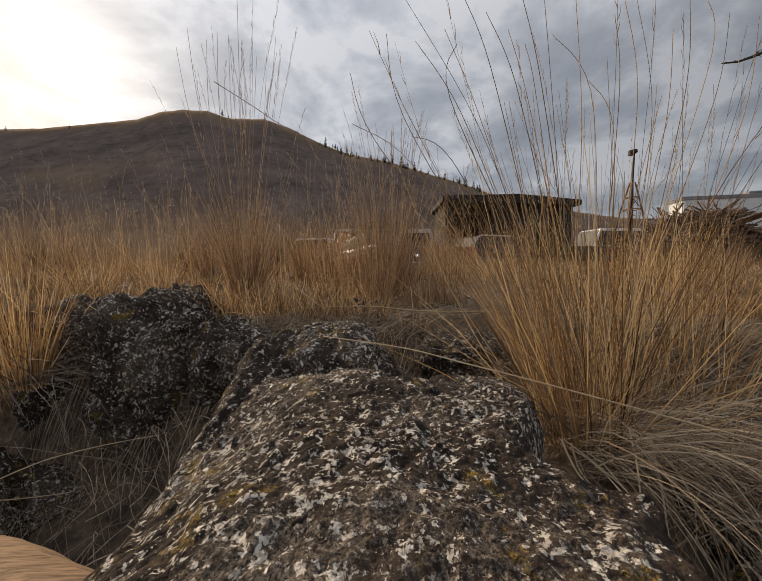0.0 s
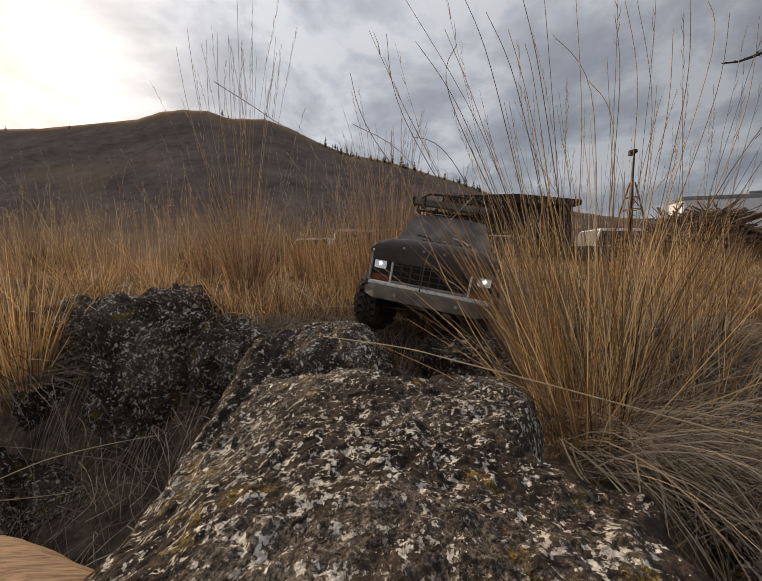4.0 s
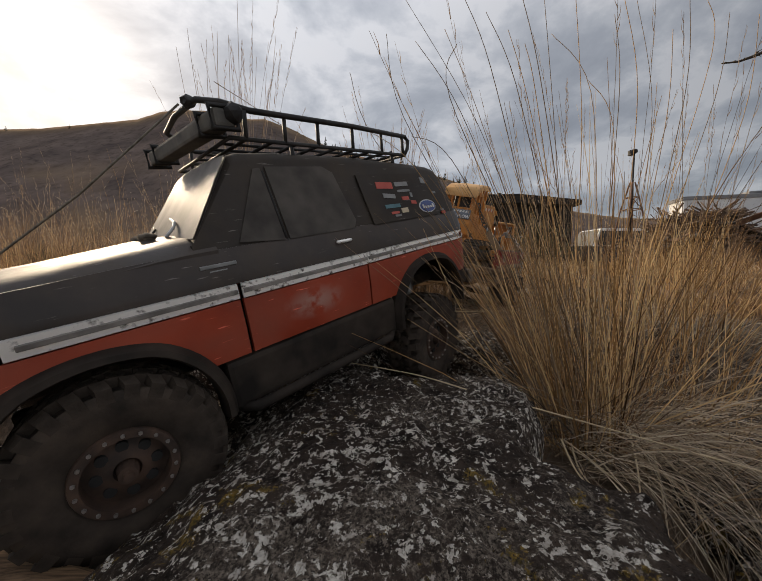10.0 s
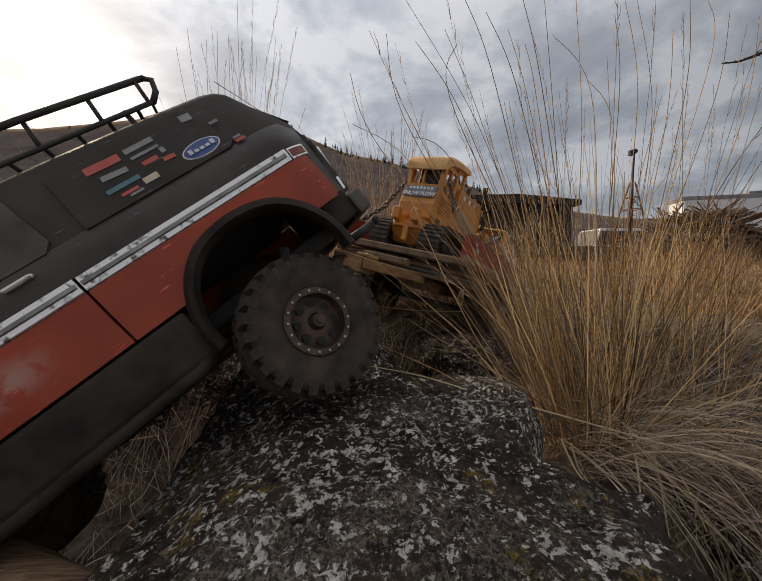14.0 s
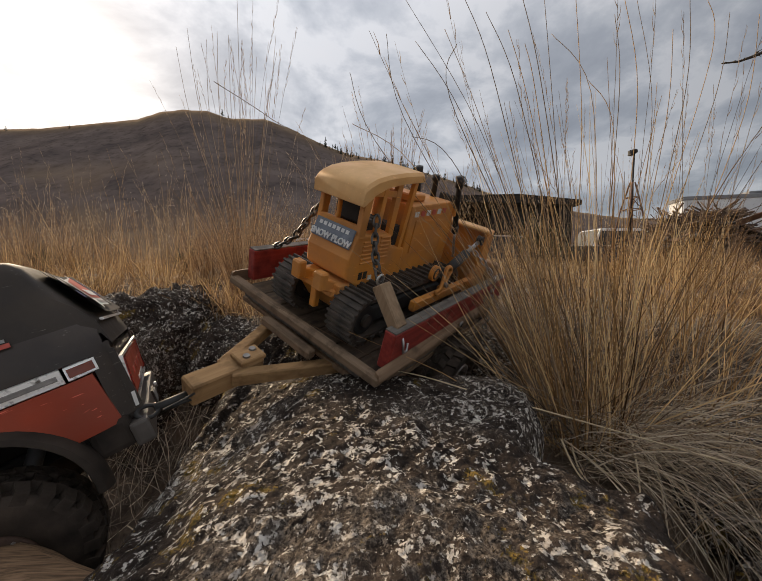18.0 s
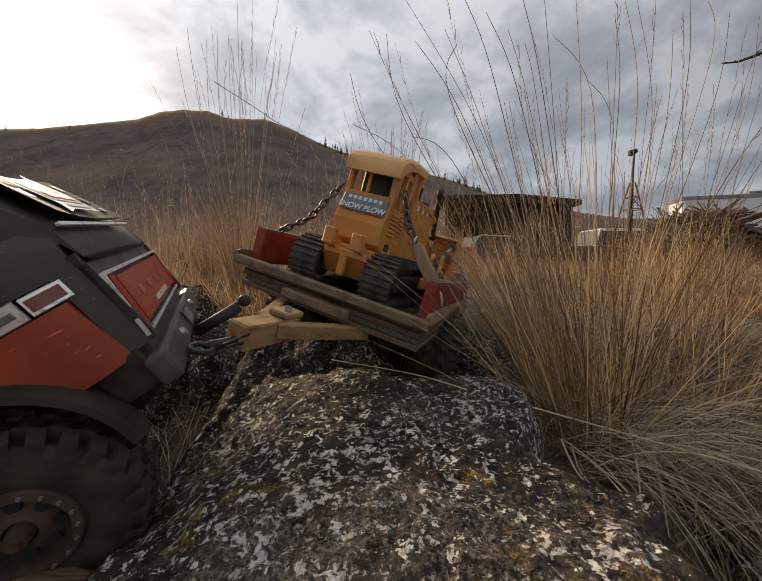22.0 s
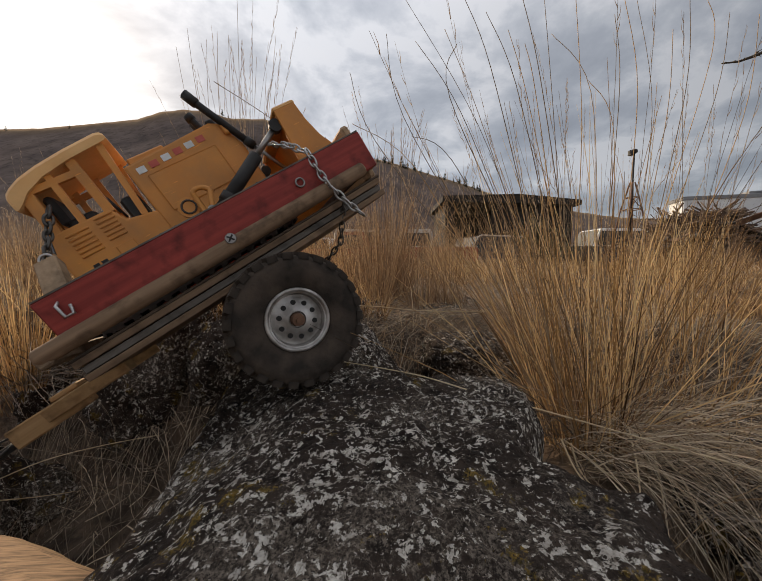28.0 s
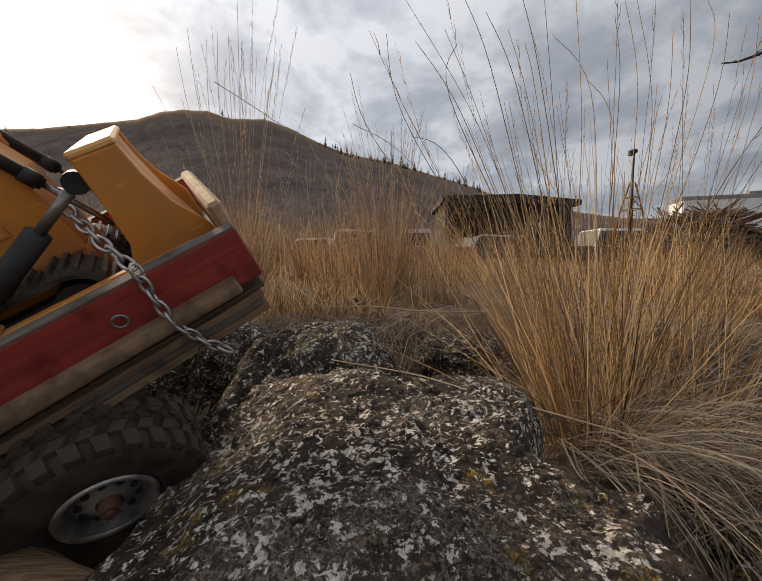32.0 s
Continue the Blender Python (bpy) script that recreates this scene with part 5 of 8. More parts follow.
def side_panel(name, xa, xb, s, material, truck, slant=0.0, label=""):
    st = []
    for x in steps(xa, xb, max(6, int(abs(xb - xa) / 0.005))):
        zl = side_low(x)
        def y(z):
            return 0.1205 - 0.002 * ((z + 0.02) / 0.035) ** 2 - tuck(x)
        k = (x - xa) / (xb - xa)
        sh = lambda z: x + slant * k ** 6 * (-z / 0.05)
        zm = (zl - 0.007) / 2
        st.append([(sh(-0.007), s * y(-0.007), -0.007), (sh(zm), s * y(zm), zm), (sh(zl), s * y(zl), zl), (sh(zl), s * (y(zl) - 0.004), zl), (sh(-0.007), s * (y(-0.007) - 0.004), -0.007)])
    return loft(name, st, material, truck, label=label)


def arch(name, cx, s, truck):
    """Wheel-arch flare: a swept ring from sill to sill."""
    st = []
    for i in range(29):
        lo = 24 if cx > 0 else -8
        a = radians(lo + (188 - lo) * i / 28)
        c, d = math.cos(a), math.sin(a)
        zoff = 0.004 * max(0, -math.sin(a))
        ring = []
        for r, y in ((0.0655, 0.108), (0.0655, 0.1235), (0.0672, 0.1275), (0.0715, 0.1265), (0.0755, 0.1205), (0.0765, 0.116), (0.0755, 0.111)):
            k = 1.0
            if d > 0.86:
                k = 1.0 - 0.035 * (d - 0.86) / 0.14
            ring.append((cx + c * r, s * y, HUB_Z + d * r * k - zoff))
        st.append(ring)
    return loft(name, st, FLARE, truck)


def lathe(profile, n=36):
    """Round body about the y axis from (radius, y) pairs."""
    V, F = [], []
    m = len(profile)
    for i in range(n):
        a = 2 * math.pi * i / n
        for r, y in profile:
            V.append((r * math.cos(a), y, r * math.sin(a)))
    for i in range(n):
        j = (i + 1) % n
        for k in range(m - 1):
            F.append((i * m + k, i * m + k + 1, j * m + k + 1, j * m + k))
    return V, F


def flat_copy(ob, parent, loc):
    """Another object on the same mesh."""
    o = ob.copy()
    scene.collection.objects.link(o)
    o.parent = parent
    o.location = loc
    return o


TREAD = {}


def make_wheel(thing, loc, s, R, width, rim_r, lugs, lug_h, rim_mat, kind):
    """A wheel about its own y axis; s: +1 where its outer face looks to the left."""
    h = width / 2
    # rim disc with dish and holes
    yo = s * h
    prof = [(0.0, yo * 0.62), (rim_r * 0.26, yo * 0.62), (rim_r * 0.28, yo * 0.80), (rim_r * 0.40, yo * 0.78), (rim_r * 0.72, yo * 0.55), (rim_r * 0.84, yo * 0.55), (rim_r * 0.88, yo * 0.92), (rim_r * 1.0, yo * 0.96), (rim_r * 1.02, yo * 0.7), (rim_r * 0.98, -yo * 0.9), (rim_r * 0.6, -yo * 0.6), (0.0, -yo * 0.6)]
    V, F = lathe(prof, 40)
    wheel = mesh_ob("wheel", V, F, rim_mat, thing, smooth=True)
    wheel.data.set_sharp_from_angle(angle=radians(40))
    wheel.location = loc
    # tyre: carcass plus tread blocks in one moulded body
    c = [(rim_r * 0.99, h * 0.80), (rim_r * 1.12, h * 0.98), (R * 0.78, h * 1.08), (R * 0.90, h * 1.02), (R - lug_h, h * 0.80), (R - lug_h * 0.8, h * 0.4), (R - lug_h * 0.8, 0)]
    c = c + [(r, -y) for r, y in c[-2::-1]]
    V, F = lathe(c, 60)
    tyre = mesh_ob("tyre", V, F, RUBBER, wheel, "dusty black rubber tyre", True)
    key = (R, lugs)
    for side in (-1, 1):
        for row, (yy0, yy1, da, skew) in enumerate(((h * 0.62, h * 1.07, 0.31, 0.05), (h * 0.24, h * 0.60, 0.30, -0.05), (h * 0.02, h * 0.20, 0.24, 0.04))):
            mesh_key = (key, side, row)
            if mesh_key not in TREAD:
                w = 2 * math.pi / lugs * da
                BV = []
                for rr, f in ((R - lug_h * (1.9 if row == 0 else 1.2), 1.12), (R, 0.88)):
                    for yy, aa in ((yy0, -w), (yy1, -w + skew), (yy1, w + skew), (yy0, w)):
                        r2 = rr - (lug_h * 0.42 if row == 0 and yy > h and rr == R else 0)
                        am = skew * (yy == yy1)
                        BV.append((r2 * math.cos(am + (aa - am) * f), side * yy, r2 * math.sin(am + (aa - am) * f)))
                me = bpy.data.meshes.new("tread_block")
                me.from_pydata(BV, [], [(4, 5, 6, 7), (0, 1, 5, 4), (1, 2, 6, 5), (2, 3, 7, 6), (3, 0, 4, 7)])
                me.materials.append(RUBBER)
                TREAD[mesh_key] = me
            for i in range(lugs):
                o = new("tread_block", TREAD[mesh_key])
                o.parent = wheel
                o.rotation_euler = (0, 2 * math.pi * (i + 0.5 * (side > 0) + 0.25 * row) / lugs, 0)
    # hub cap
    bm = bmesh.new()
    bmesh.ops.create_cone(bm, cap_ends=True, segments=12, radius1=rim_r * 0.24, radius2=rim_r * 0.2, depth=h * 0.5, matrix=Matrix.Translation((0, yo * 0.86, 0)) @ Matrix.Rotation(-s * math.pi / 2, 4, "X"))
    bmesh.ops.create_cone(bm, cap_ends=True, segments=6, radius1=rim_r * 0.11, radius2=rim_r * 0.11, depth=h * 0.3, matrix=Matrix.Translation((0, yo * 1.08, 0)) @ Matrix.Rotation(-s * math.pi / 2, 4, "X"))
    part("hub", bm, RUST if kind == "steel" else rim_mat, wheel)
    # dark discs painted in for the shaded round holes, and the ring of bolts
    first = None
    nh = 10 if kind == "steel" else 8
    for i in range(nh):
        a = 2 * math.pi * i / nh
        if first is None:
            bm = bmesh.new()
            bmesh.ops.create_cone(bm, cap_ends=True, segments=12, radius1=rim_r * (0.085 if kind == "steel" else 0.13), radius2=rim_r * (0.085 if kind == "steel" else 0.13), depth=h * 0.12, matrix=Matrix.Rotation(math.pi / 2, 4, "X"))
            first = part("rim_hole", bm, DARK, wheel)
            first.location = (math.cos(a) * rim_r * 0.58, yo * 0.665, math.sin(a) * rim_r * 0.58)
        else:
            flat_copy(first, wheel, (math.cos(a) * rim_r * 0.58, yo * 0.665, math.sin(a) * rim_r * 0.58))
    if kind == "beadlock":
        V, F = lathe([(rim_r * 0.86, yo * 0.9), (rim_r * 0.86, yo * 1.02), (rim_r * 1.04, yo * 1.02), (rim_r * 1.08, yo * 0.9)], 40)
        mesh_ob("beadlock_ring", V, F, rim_mat, wheel, smooth=False)
        first = None
        for i in range(18):
            a = 2 * math.pi * i / 18
            p = (math.cos(a) * rim_r * 0.95, yo * 1.05, math.sin(a) * rim_r * 0.95)
            if first is None:
                bm = bmesh.new()
                bmesh.ops.create_cone(bm, cap_ends=True, segments=6, radius1=0.0014, radius2=0.0011, depth=0.0016, matrix=Matrix.Rotation(-s * math.pi / 2, 4, "X"))
                first = part("bolt", bm, BOLT, wheel)
                first.location = p
            else:
                flat_copy(first, wheel, p)
    else:
        V, F = lathe([(rim_r * 0.90, yo * 0.86), (rim_r * 0.94, yo * 1.0), (rim_r * 1.02, yo * 1.03), (rim_r * 1.06, yo * 0.94)], 40)
        mesh_ob("rim_lip", V, F, rim_mat, wheel, smooth=True)
    return wheel


def sticker(truck, parent, x0, x1, z0, z1, material, name="sticker", tilt=0.0):
    """A thin label on the sloping flank of the hardtop."""
    def y(z):
        return 0.1135 - (z - 0.022) * 0.345 + 0.0028
    xm, zm = (x0 + x1) / 2, (z0 + z1) / 2
    V = []
    for e in (0.0, 0.0006):
        for x, z in ((x0, z0), (x1, z0), (x1, z1), (x0, z1)):
            dx, dz = x - xm, z - zm
            c, d = math.cos(tilt), math.sin(tilt)
            xx, zz = xm + dx * c - dz * d, zm + dx * d + dz * c
            V.append((xx, y(zz) + e, zz))
    return mesh_ob(name, V, [(0, 1, 2, 3), (7, 6, 5, 4), (0, 4, 5, 1), (1, 5, 6, 2), (2, 6, 7, 3), (3, 7, 4, 0)], material, parent)


def build_truck():
    t = new("toy_truck")
    tagged(t, "dusty red and black toy off-road truck with a roof rack", "toy truck")
    for s in (1, -1):
        side_panel("front_fender", 0.243, 0.0815, s, RED, t)
        side_panel("door_panel", 0.0785, -0.0605, s, REDDOOR, t, label="scuffed red door panel")
        side_panel("rear_quarter", -0.0625, -0.264, s, RED, t, slant=-0.004)
        arch("front_flare", FRONT_X, s, t)
        arch("rear_flare", REAR_X, s, t)
        # chrome trim with dark centre line and a broken front piece
        def strip(name, xa, xb, z0, z1, y0, material, label=""):
            st = [[(x, s * (y0 + 0.0025 - tuck(x)), z0), (x, s * (y0 + 0.0047 - tuck(x)), z0 + 0.0008), (x, s * (y0 + 0.0047 - tuck(x)), z1 - 0.0008), (x, s * (y0 + 0.0025 - tuck(x)), z1)] for x in steps(xa, xb, 12)]
            return loft(name, st, material, t, label=label, smooth=False)
        strip("side_trim", 0.212, 0.0815, -0.0065, 0.0065, 0.1165, CHROME)
        strip("side_trim", 0.0785, -0.0605, -0.0065, 0.0065, 0.117, CHROME)
        strip("side_trim", -0.0625, -0.249, -0.0065, 0.0065, 0.116, CHROME)
        strip("trim_inlay", 0.206, 0.0825, -0.0022, 0.0022, 0.1182, DKCHROME)
        strip("trim_inlay", 0.0775, -0.0595, -0.0022, 0.0022, 0.1187, DKCHROME)
        strip("trim_inlay", -0.0635, -0.246, -0.0022, 0.0022, 0.1177, DKCHROME)
        strip("marker_lamp", 0.242, 0.216, -0.007, 0.007, 0.1155, DKCHROME)
        strip("marker_lens", 0.2395, 0.2185, -0.0045, 0.0045, 0.1168, AMBER if s < 0 else BLACK)
        strip("rear_marker", -0.251, -0.2695, -0.0062, 0.0062, 0.1150, CHROME)
        strip("rear_marker_lens", -0.2525, -0.268, -0.0042, 0.0042, 0.1158, AMBER)
        # dark body side above the trim
        st = []
        for x in [0.2455, 0.244, 0.242, 0.239, 0.236] + steps(0.232, -0.2780, 44):
            k = sstep(0.10, 0.07, x)
            top = 0.014 + 0.016 * math.sqrt(max(0.0, 1 - (1 - min(1.0, (0.2475 - x) / 0.022)) ** 2)) + 0.005 * sstep(0.24, 0.1, x)
            c = tuck(x)
            st.append([(x, s * (0.1190 - c), 0.0066), (x, s * (0.1190 - c), 0.012), (x, s * (0.1160 - c), 0.012 + (top - 0.012) * 0.5), (x, s * (0.110 - c), top), (x, s * (0.104 - c), top), (x, s * (0.105 - c), 0.0066)])
        loft("upper_side", st, BODYBLK, t)
        # rounded corner between the flank and the tailgate
        st = []
        for x in (-0.2665, -0.270, -0.274, -0.278, -0.2815, -0.2835):
            c = 0.1195 - tuck(x)
            st.append([(x, s * c, 0.0066), (x, s * c, -0.020), (x, s * (c - 0.001), -0.0525), (x, s * (c - 0.006), -0.0525), (x, s * (c - 0.006), 0.0066)])
        loft("rear_corner", st, BODYBLK, t)
        # sill step and rear valance
        box("rocker_panel", (-0.098, min(s * 0.090, s * 0.1195), -0.098), (0.104, max(s * 0.090, s * 0.1195), -0.0555), FLARE, t, 0.005, seg=2)
        tube("rock_slider", [(0.100, s * 0.112, -0.098), (0.088, s * 0.122, -0.101), (-0.08, s * 0.122, -0.101), (-0.094, s * 0.112, -0.098)], 0.0048, FLARE, t, 8)
        box("rear_valance", (-0.272, min(s * 0.095, s * 0.1155), -0.078), (-0.243, max(s * 0.095, s * 0.1155), -0.0500), FLARE, t, 0.005, seg=2)
        box("fender_end", (0.2395, min(s * 0.09, s * 0.1165), -0.058), (0.2430, max(s * 0.09, s * 0.1165), 0.008), BODYBLK, t, 0.001)
        box("door_handle", (-0.0455, min(s * 0.116, s * 0.1205), 0.0215), (-0.0255, max(s * 0.116, s * 0.1205), 0.0248), CHROME, t, 0.0012)
        for z, a, b in ((0.0232, 0.076, 0.104), (0.0186, 0.084, 0.098)):
            box("badge_bar", (a, min(s * 0.1125, s * 0.1172), z - 0.0014), (b, max(s * 0.1125, s * 0.1172), z + 0.0014), GREYINK, t, 0.0004)
        # glass of the doors and hardtop flank
        def flank(name, pts, material, lift, label=""):
            V = []
            for e in (lift, lift + 0.0016):
                for x, z in pts:
                    V.append((x, s * (0.1135 - (z - 0.022) * 0.345 + e), z))
            n = len(pts)
            F = [tuple(range(n)), tuple(range(2 * n - 1, n - 1, -1))] + [(i, i + n, (i + 1) % n + n, (i + 1) % n) for i in range(n)]
            ob = mesh_ob(name, V, F, material, t, label)
            bm = bmesh.new()
            bm.from_mesh(ob.data)
            bmesh.ops.recalc_face_normals(bm, faces=bm.faces[:])
            bm.to_mesh(ob.data)
            bm.free()
            return ob
        flank("vent_window", [(0.067, 0.038), (0.033, 0.100), (0.026, 0.101), (0.026, 0.034)], GLASS, 0.0004)
        flank("door_window", [(0.021, 0.034), (0.021, 0.102), (-0.044, 0.102), (-0.055, 0.095), (-0.064, 0.042), (-0.058, 0.034)], GLASS, 0.0004)
        flank("rear_side_window", [(-0.088, 0.034), (-0.086, 0.092), (-0.203, 0.092), (-0.222, 0.040), (-0.215, 0.034)], HARDTOP, 0.0012)
        tube("window_bar", [(0.0235, s * 0.1118, 0.027), (0.0235, s * 0.0865, 0.098)], 0.0014, BLACK, t)
    # hood, rounded over its sides
    st = []
    for x in [0.2475 - 0.024 * (1 - math.cos(radians(7.5 * i + 2))) for i in range(12)] + [0.21, 0.19, 0.16, 0.13, 0.11, 0.086]:
        u = min(1.0, max(0.0, (0.2475 - x) / 0.024))
        k = math.sqrt(1 - (1 - u) ** 2)
        top = 0.0115 + k * (0.0245 + 0.010 * sstep(0.23, 0.09, x))
        sec = []
        for u in (-1, -0.97, -0.90, -0.78, -0.55, -0.5, -0.25, 0, 0.25, 0.5, 0.55, 0.78, 0.90, 0.97, 1):
            a = abs(u)
            crown = 0.004 * (1 - a * a) + (0.0016 if a < 0.52 else 0) * sstep(0.244, 0.228, x)
            drop = 0.0 if a < 0.78 else 0.011 * ((a - 0.78) / 0.22) ** 1.7 * k
            sec.append((x, u * 0.1115, top + crown * k - drop))
        sec += [(x, 0.1115, top - 0.02), (x, -0.1115, top - 0.02)]
        st.append(sec)
    loft("hood", st, BODYBLK, t)
    for i in range(4):
        y = 0.056 - 0.0375 * i
        bm = bmesh.new()
        bmesh.ops.create_cone(bm, cap_ends=True, segments=12, radius1=0.0028, radius2=0.0024, depth=0.0010, matrix=Matrix.Translation((0.2457, y, 0.0215)) @ Matrix.Rotation(radians(68), 4, "Y"))
        part("hood_badge", bm, DKCHROME, t)
    # cowl, roof and pillars
    st = []
    for x, zr, base in ((0.103, 0.043, 0.0), (0.100, 0.0445, 0.0), (0.051, 0.1135, 0.7), (0.040, 0.1170, 0.9), (0.0, 0.1185, 1), (-0.10, 0.1150, 1), (-0.19, 0.1085, 1), (-0.230, 0.1045, 1), (-0.243, 0.1005, 1), (-0.2505, 0.0935, 1), (-0.260, 0.072, 1), (-0.270, 0.052, 1), (-0.2795, 0.036, 1), (-0.2835, 0.013, 1)):
        zt = zr
        def yy(z):
            return 0.1135 - (z - 0.022) * 0.345 - 0.9 * tuck(x)
        e = zt - 0.010 if zt > 0.06 else zt - 0.002
        half = [(yy(0.022), 0.022), (yy((0.022 + e) / 2), (0.022 + e) / 2), (yy(e), e), (yy(e) - 0.006, zt - 0.003), (yy(e) - 0.016, zt), (0.03, zt + 0.0016)]
        if zt < 0.024:
            half = [(0.0985, 0.010), (0.0985, 0.011), (0.0985, 0.012), (0.096, 0.0068), (0.09, 0.013), (0.03, 0.0135)]
        st.append([(x, y, z) for y, z in half] + [(x, -y, z) for y, z in reversed(half)])
    loft("hardtop", st, HARDTOP, t, label="dull black hardtop with worn edges")
    # windscreen on its slope
    def slope(name, x0, z0, x1, z1, w0, w1, material, lift, label="", n=7):
        d = Vector((z1 - z0, 0, -(x1 - x0))).normalized()
        if d.z < 0 and x0 > 0:
            d = -d
        rows = []
        for i in range(n):
            u = i / (n - 1)
            c = Vector((x0 + (x1 - x0) * u, 0, z0 + (z1 - z0) * u))
            w = w0 + (w1 - w0) * u
            row = []
            for k in range(9):
                v = -1 + 2 * k / 8
                b = 0.004 * (1 - v * v)
                row.append(tuple(c + d * (lift + b) + Vector((0, v * w, 0))))
            rows.append(row)
        V = [p for r in rows for p in r]
        V += [tuple(Vector(p) - d * 0.002) for p in V]
        m = n * 9
        F = []
        for i in range(n - 1):
            for k in range(8):
                a = i * 9 + k
                F.append((a, a + 1, a + 10, a + 9))
                F.append((m + a, m + a + 9, m + a + 10, m + a + 1))
        return mesh_ob(name, V, F, material, t, label, smooth=True)
    slope("windscreen", 0.0985, 0.045, 0.0520, 0.1115, 0.1045, 0.083, SCREEN, 0.0018, "dusty tinted windscreen with sky haze in its colour")
    slope("rear_glass", -0.2805, 0.037, -0.2520, 0.0890, 0.084, 0.070, GLASS, -0.0055, "dusty dark rear window")
    # stickers on the flank
    for x0, x1, z0, z1, m_, tl in ((-0.112, -0.140, 0.074, 0.082, REDINK, 0.05), (-0.145, -0.170, 0.076, 0.0815, GREYINK, 0), (-0.146, -0.170, 0.0685, 0.0715, GREYINK, 0), (-0.118, -0.139, 0.062, 0.0675, GREYINK, 0.1),
                                   (-0.150, -0.163, 0.058, 0.0625, REDINK, 0), (-0.115, -0.142, 0.050, 0.0545, TEALINK, 0), (-0.165, -0.175, 0.052, 0.0565, REDINK, 0.1), (-0.122, -0.136, 0.0425, 0.0455, REDINK, 0), (-0.127, -0.138, 0.039, 0.0415, GREYINK, 0),
                                   (-0.1415, -0.154, 0.0425, 0.0485, TANINK, 0), (-0.168, -0.172, 0.061, 0.067, GREYINK, 0), (-0.222, -0.231, 0.034, 0.0375, REDINK, 0), (-0.222, -0.229, 0.0385, 0.041, GREYINK, 0), (-0.199, -0.209, 0.078, 0.086, GREYINK, 0.1), (-0.216, -0.224, 0.063, 0.066, GREYINK, 0)):
        sticker(t, t, x0, x1, z0, z1, m_, tilt=tl)
    for rr, m_, e, nm in ((1.0, WHITEINK, 0.0030, "oval_sticker"), (0.92, BLUEINK, 0.0036, "oval_field")):
        V = []
        for i in range(28):
            a = 2 * math.pi * i / 28
            x, z = -0.1955 + math.cos(a) * 0.0175 * rr, 0.047 + math.sin(a) * 0.0088 * (rr if rr == 1 else 0.86)
            V.append((x, 0.1135 - (z - 0.022) * 0.345 + e, z))
        mesh_ob(nm, V, [tuple(range(28))], m_, t)
    for k in range(5):
        sticker(t, t, -0.1835 - 0.0052 * k, -0.187 - 0.0052 * k, 0.0445, 0.0475 + 0.002 * (k in (0, 4)), WHITEINK, "oval_mark").location = (0, 0.0014, 0)
    # back: red tailgate in a chrome frame, lamps, bumper
    def back(name, y0, y1, z0, z1, material, lift, th=0.002, label=""):
        V = []
        for e in (lift, lift + th):
            for y, z in ((y0, z0), (y1, z0), (y1, z1), (y0, z1)):
                V.append((-0.2825 - min(0.0, z) * 0.10 + max(0.0, z) * 0.04 - e, y, z))
        return mesh_ob(name, V, [(0, 1, 2, 3), (7, 6, 5, 4), (0, 4, 5, 1), (1, 5, 6, 2), (2, 6, 7, 3), (3, 7, 4, 0)], material, t, label)
    back("rear_panel", -0.1035, 0.1035, -0.080, 0.014, BODYBLK, -0.006, 0.006)
    back("tailgate", -0.084, 0.084, -0.0425, -0.0075, RED, 0.0008, 0.003, "scuffed red tailgate panel")
    for y0, y1, z0, z1 in ((-0.103, 0.103, -0.0045, -0.002), (-0.103, 0.103, -0.0495, -0.047), (-0.103, -0.1005, -0.047, -0.0045), (0.1005, 0.103, -0.047, -0.0045), (-0.090, 0.090, 0.032, 0.0345)):
        back("tailgate_trim", y0, y1, z0, z1, CHROME, 0.001, 0.0028)
    for s in (1, -1):
        back("tail_lamp", min(s * 0.0985, s * 0.088), max(s * 0.0985, s * 0.088), -0.045, -0.006, REDLENS, 0.001, 0.003)
    for k in range(4):
        back("tailgate_mark", 0.052 - 0.033 * k - 0.006, 0.052 - 0.033 * k + 0.006, -0.028, -0.0215, REDINK, 0.004, 0.0006)
    back("tailgate_bar", -0.03, 0.03, -0.040, -0.036, CHROME, 0.004, 0.001)
    # arrow sticker and small marks on the rear window
    def rear_mark(name, pts, material, lift):
        V = []
        for y, u in pts:
            z = 0.037 + 0.053 * u
            x = -0.2805 + 0.0285 * u
            V.append((x - lift * 0.845, y, z + lift * 0.530))
        return mesh_ob(name, V, [tuple(range(len(V)))], material, t)
    rear_mark("arrow_sticker", [(0.040, 0.20), (0.052, 0.02), (0.028, 0.12), (-0.034, 0.12), (-0.040, 0.62), (-0.020, 0.98), (-0.014, 0.86), (0.034, 0.74), (0.046, 0.80)], WHITEINK, 0.0068)
    rear_mark("arrow_field", [(0.036, 0.30), (-0.030, 0.30), (-0.034, 0.60), (-0.018, 0.86), (0.036, 0.68)], REDINK, 0.0074)
    rear_mark("sticker_bar", [(0.028, 0.36), (-0.024, 0.36), (-0.026, 0.50), (0.028, 0.50)], WHITEINK, 0.0080)
    rear_mark("sticker_bar", [(0.028, 0.17), (-0.026, 0.17), (-0.026, 0.24), (0.028, 0.24)], GREYINK, 0.0074)
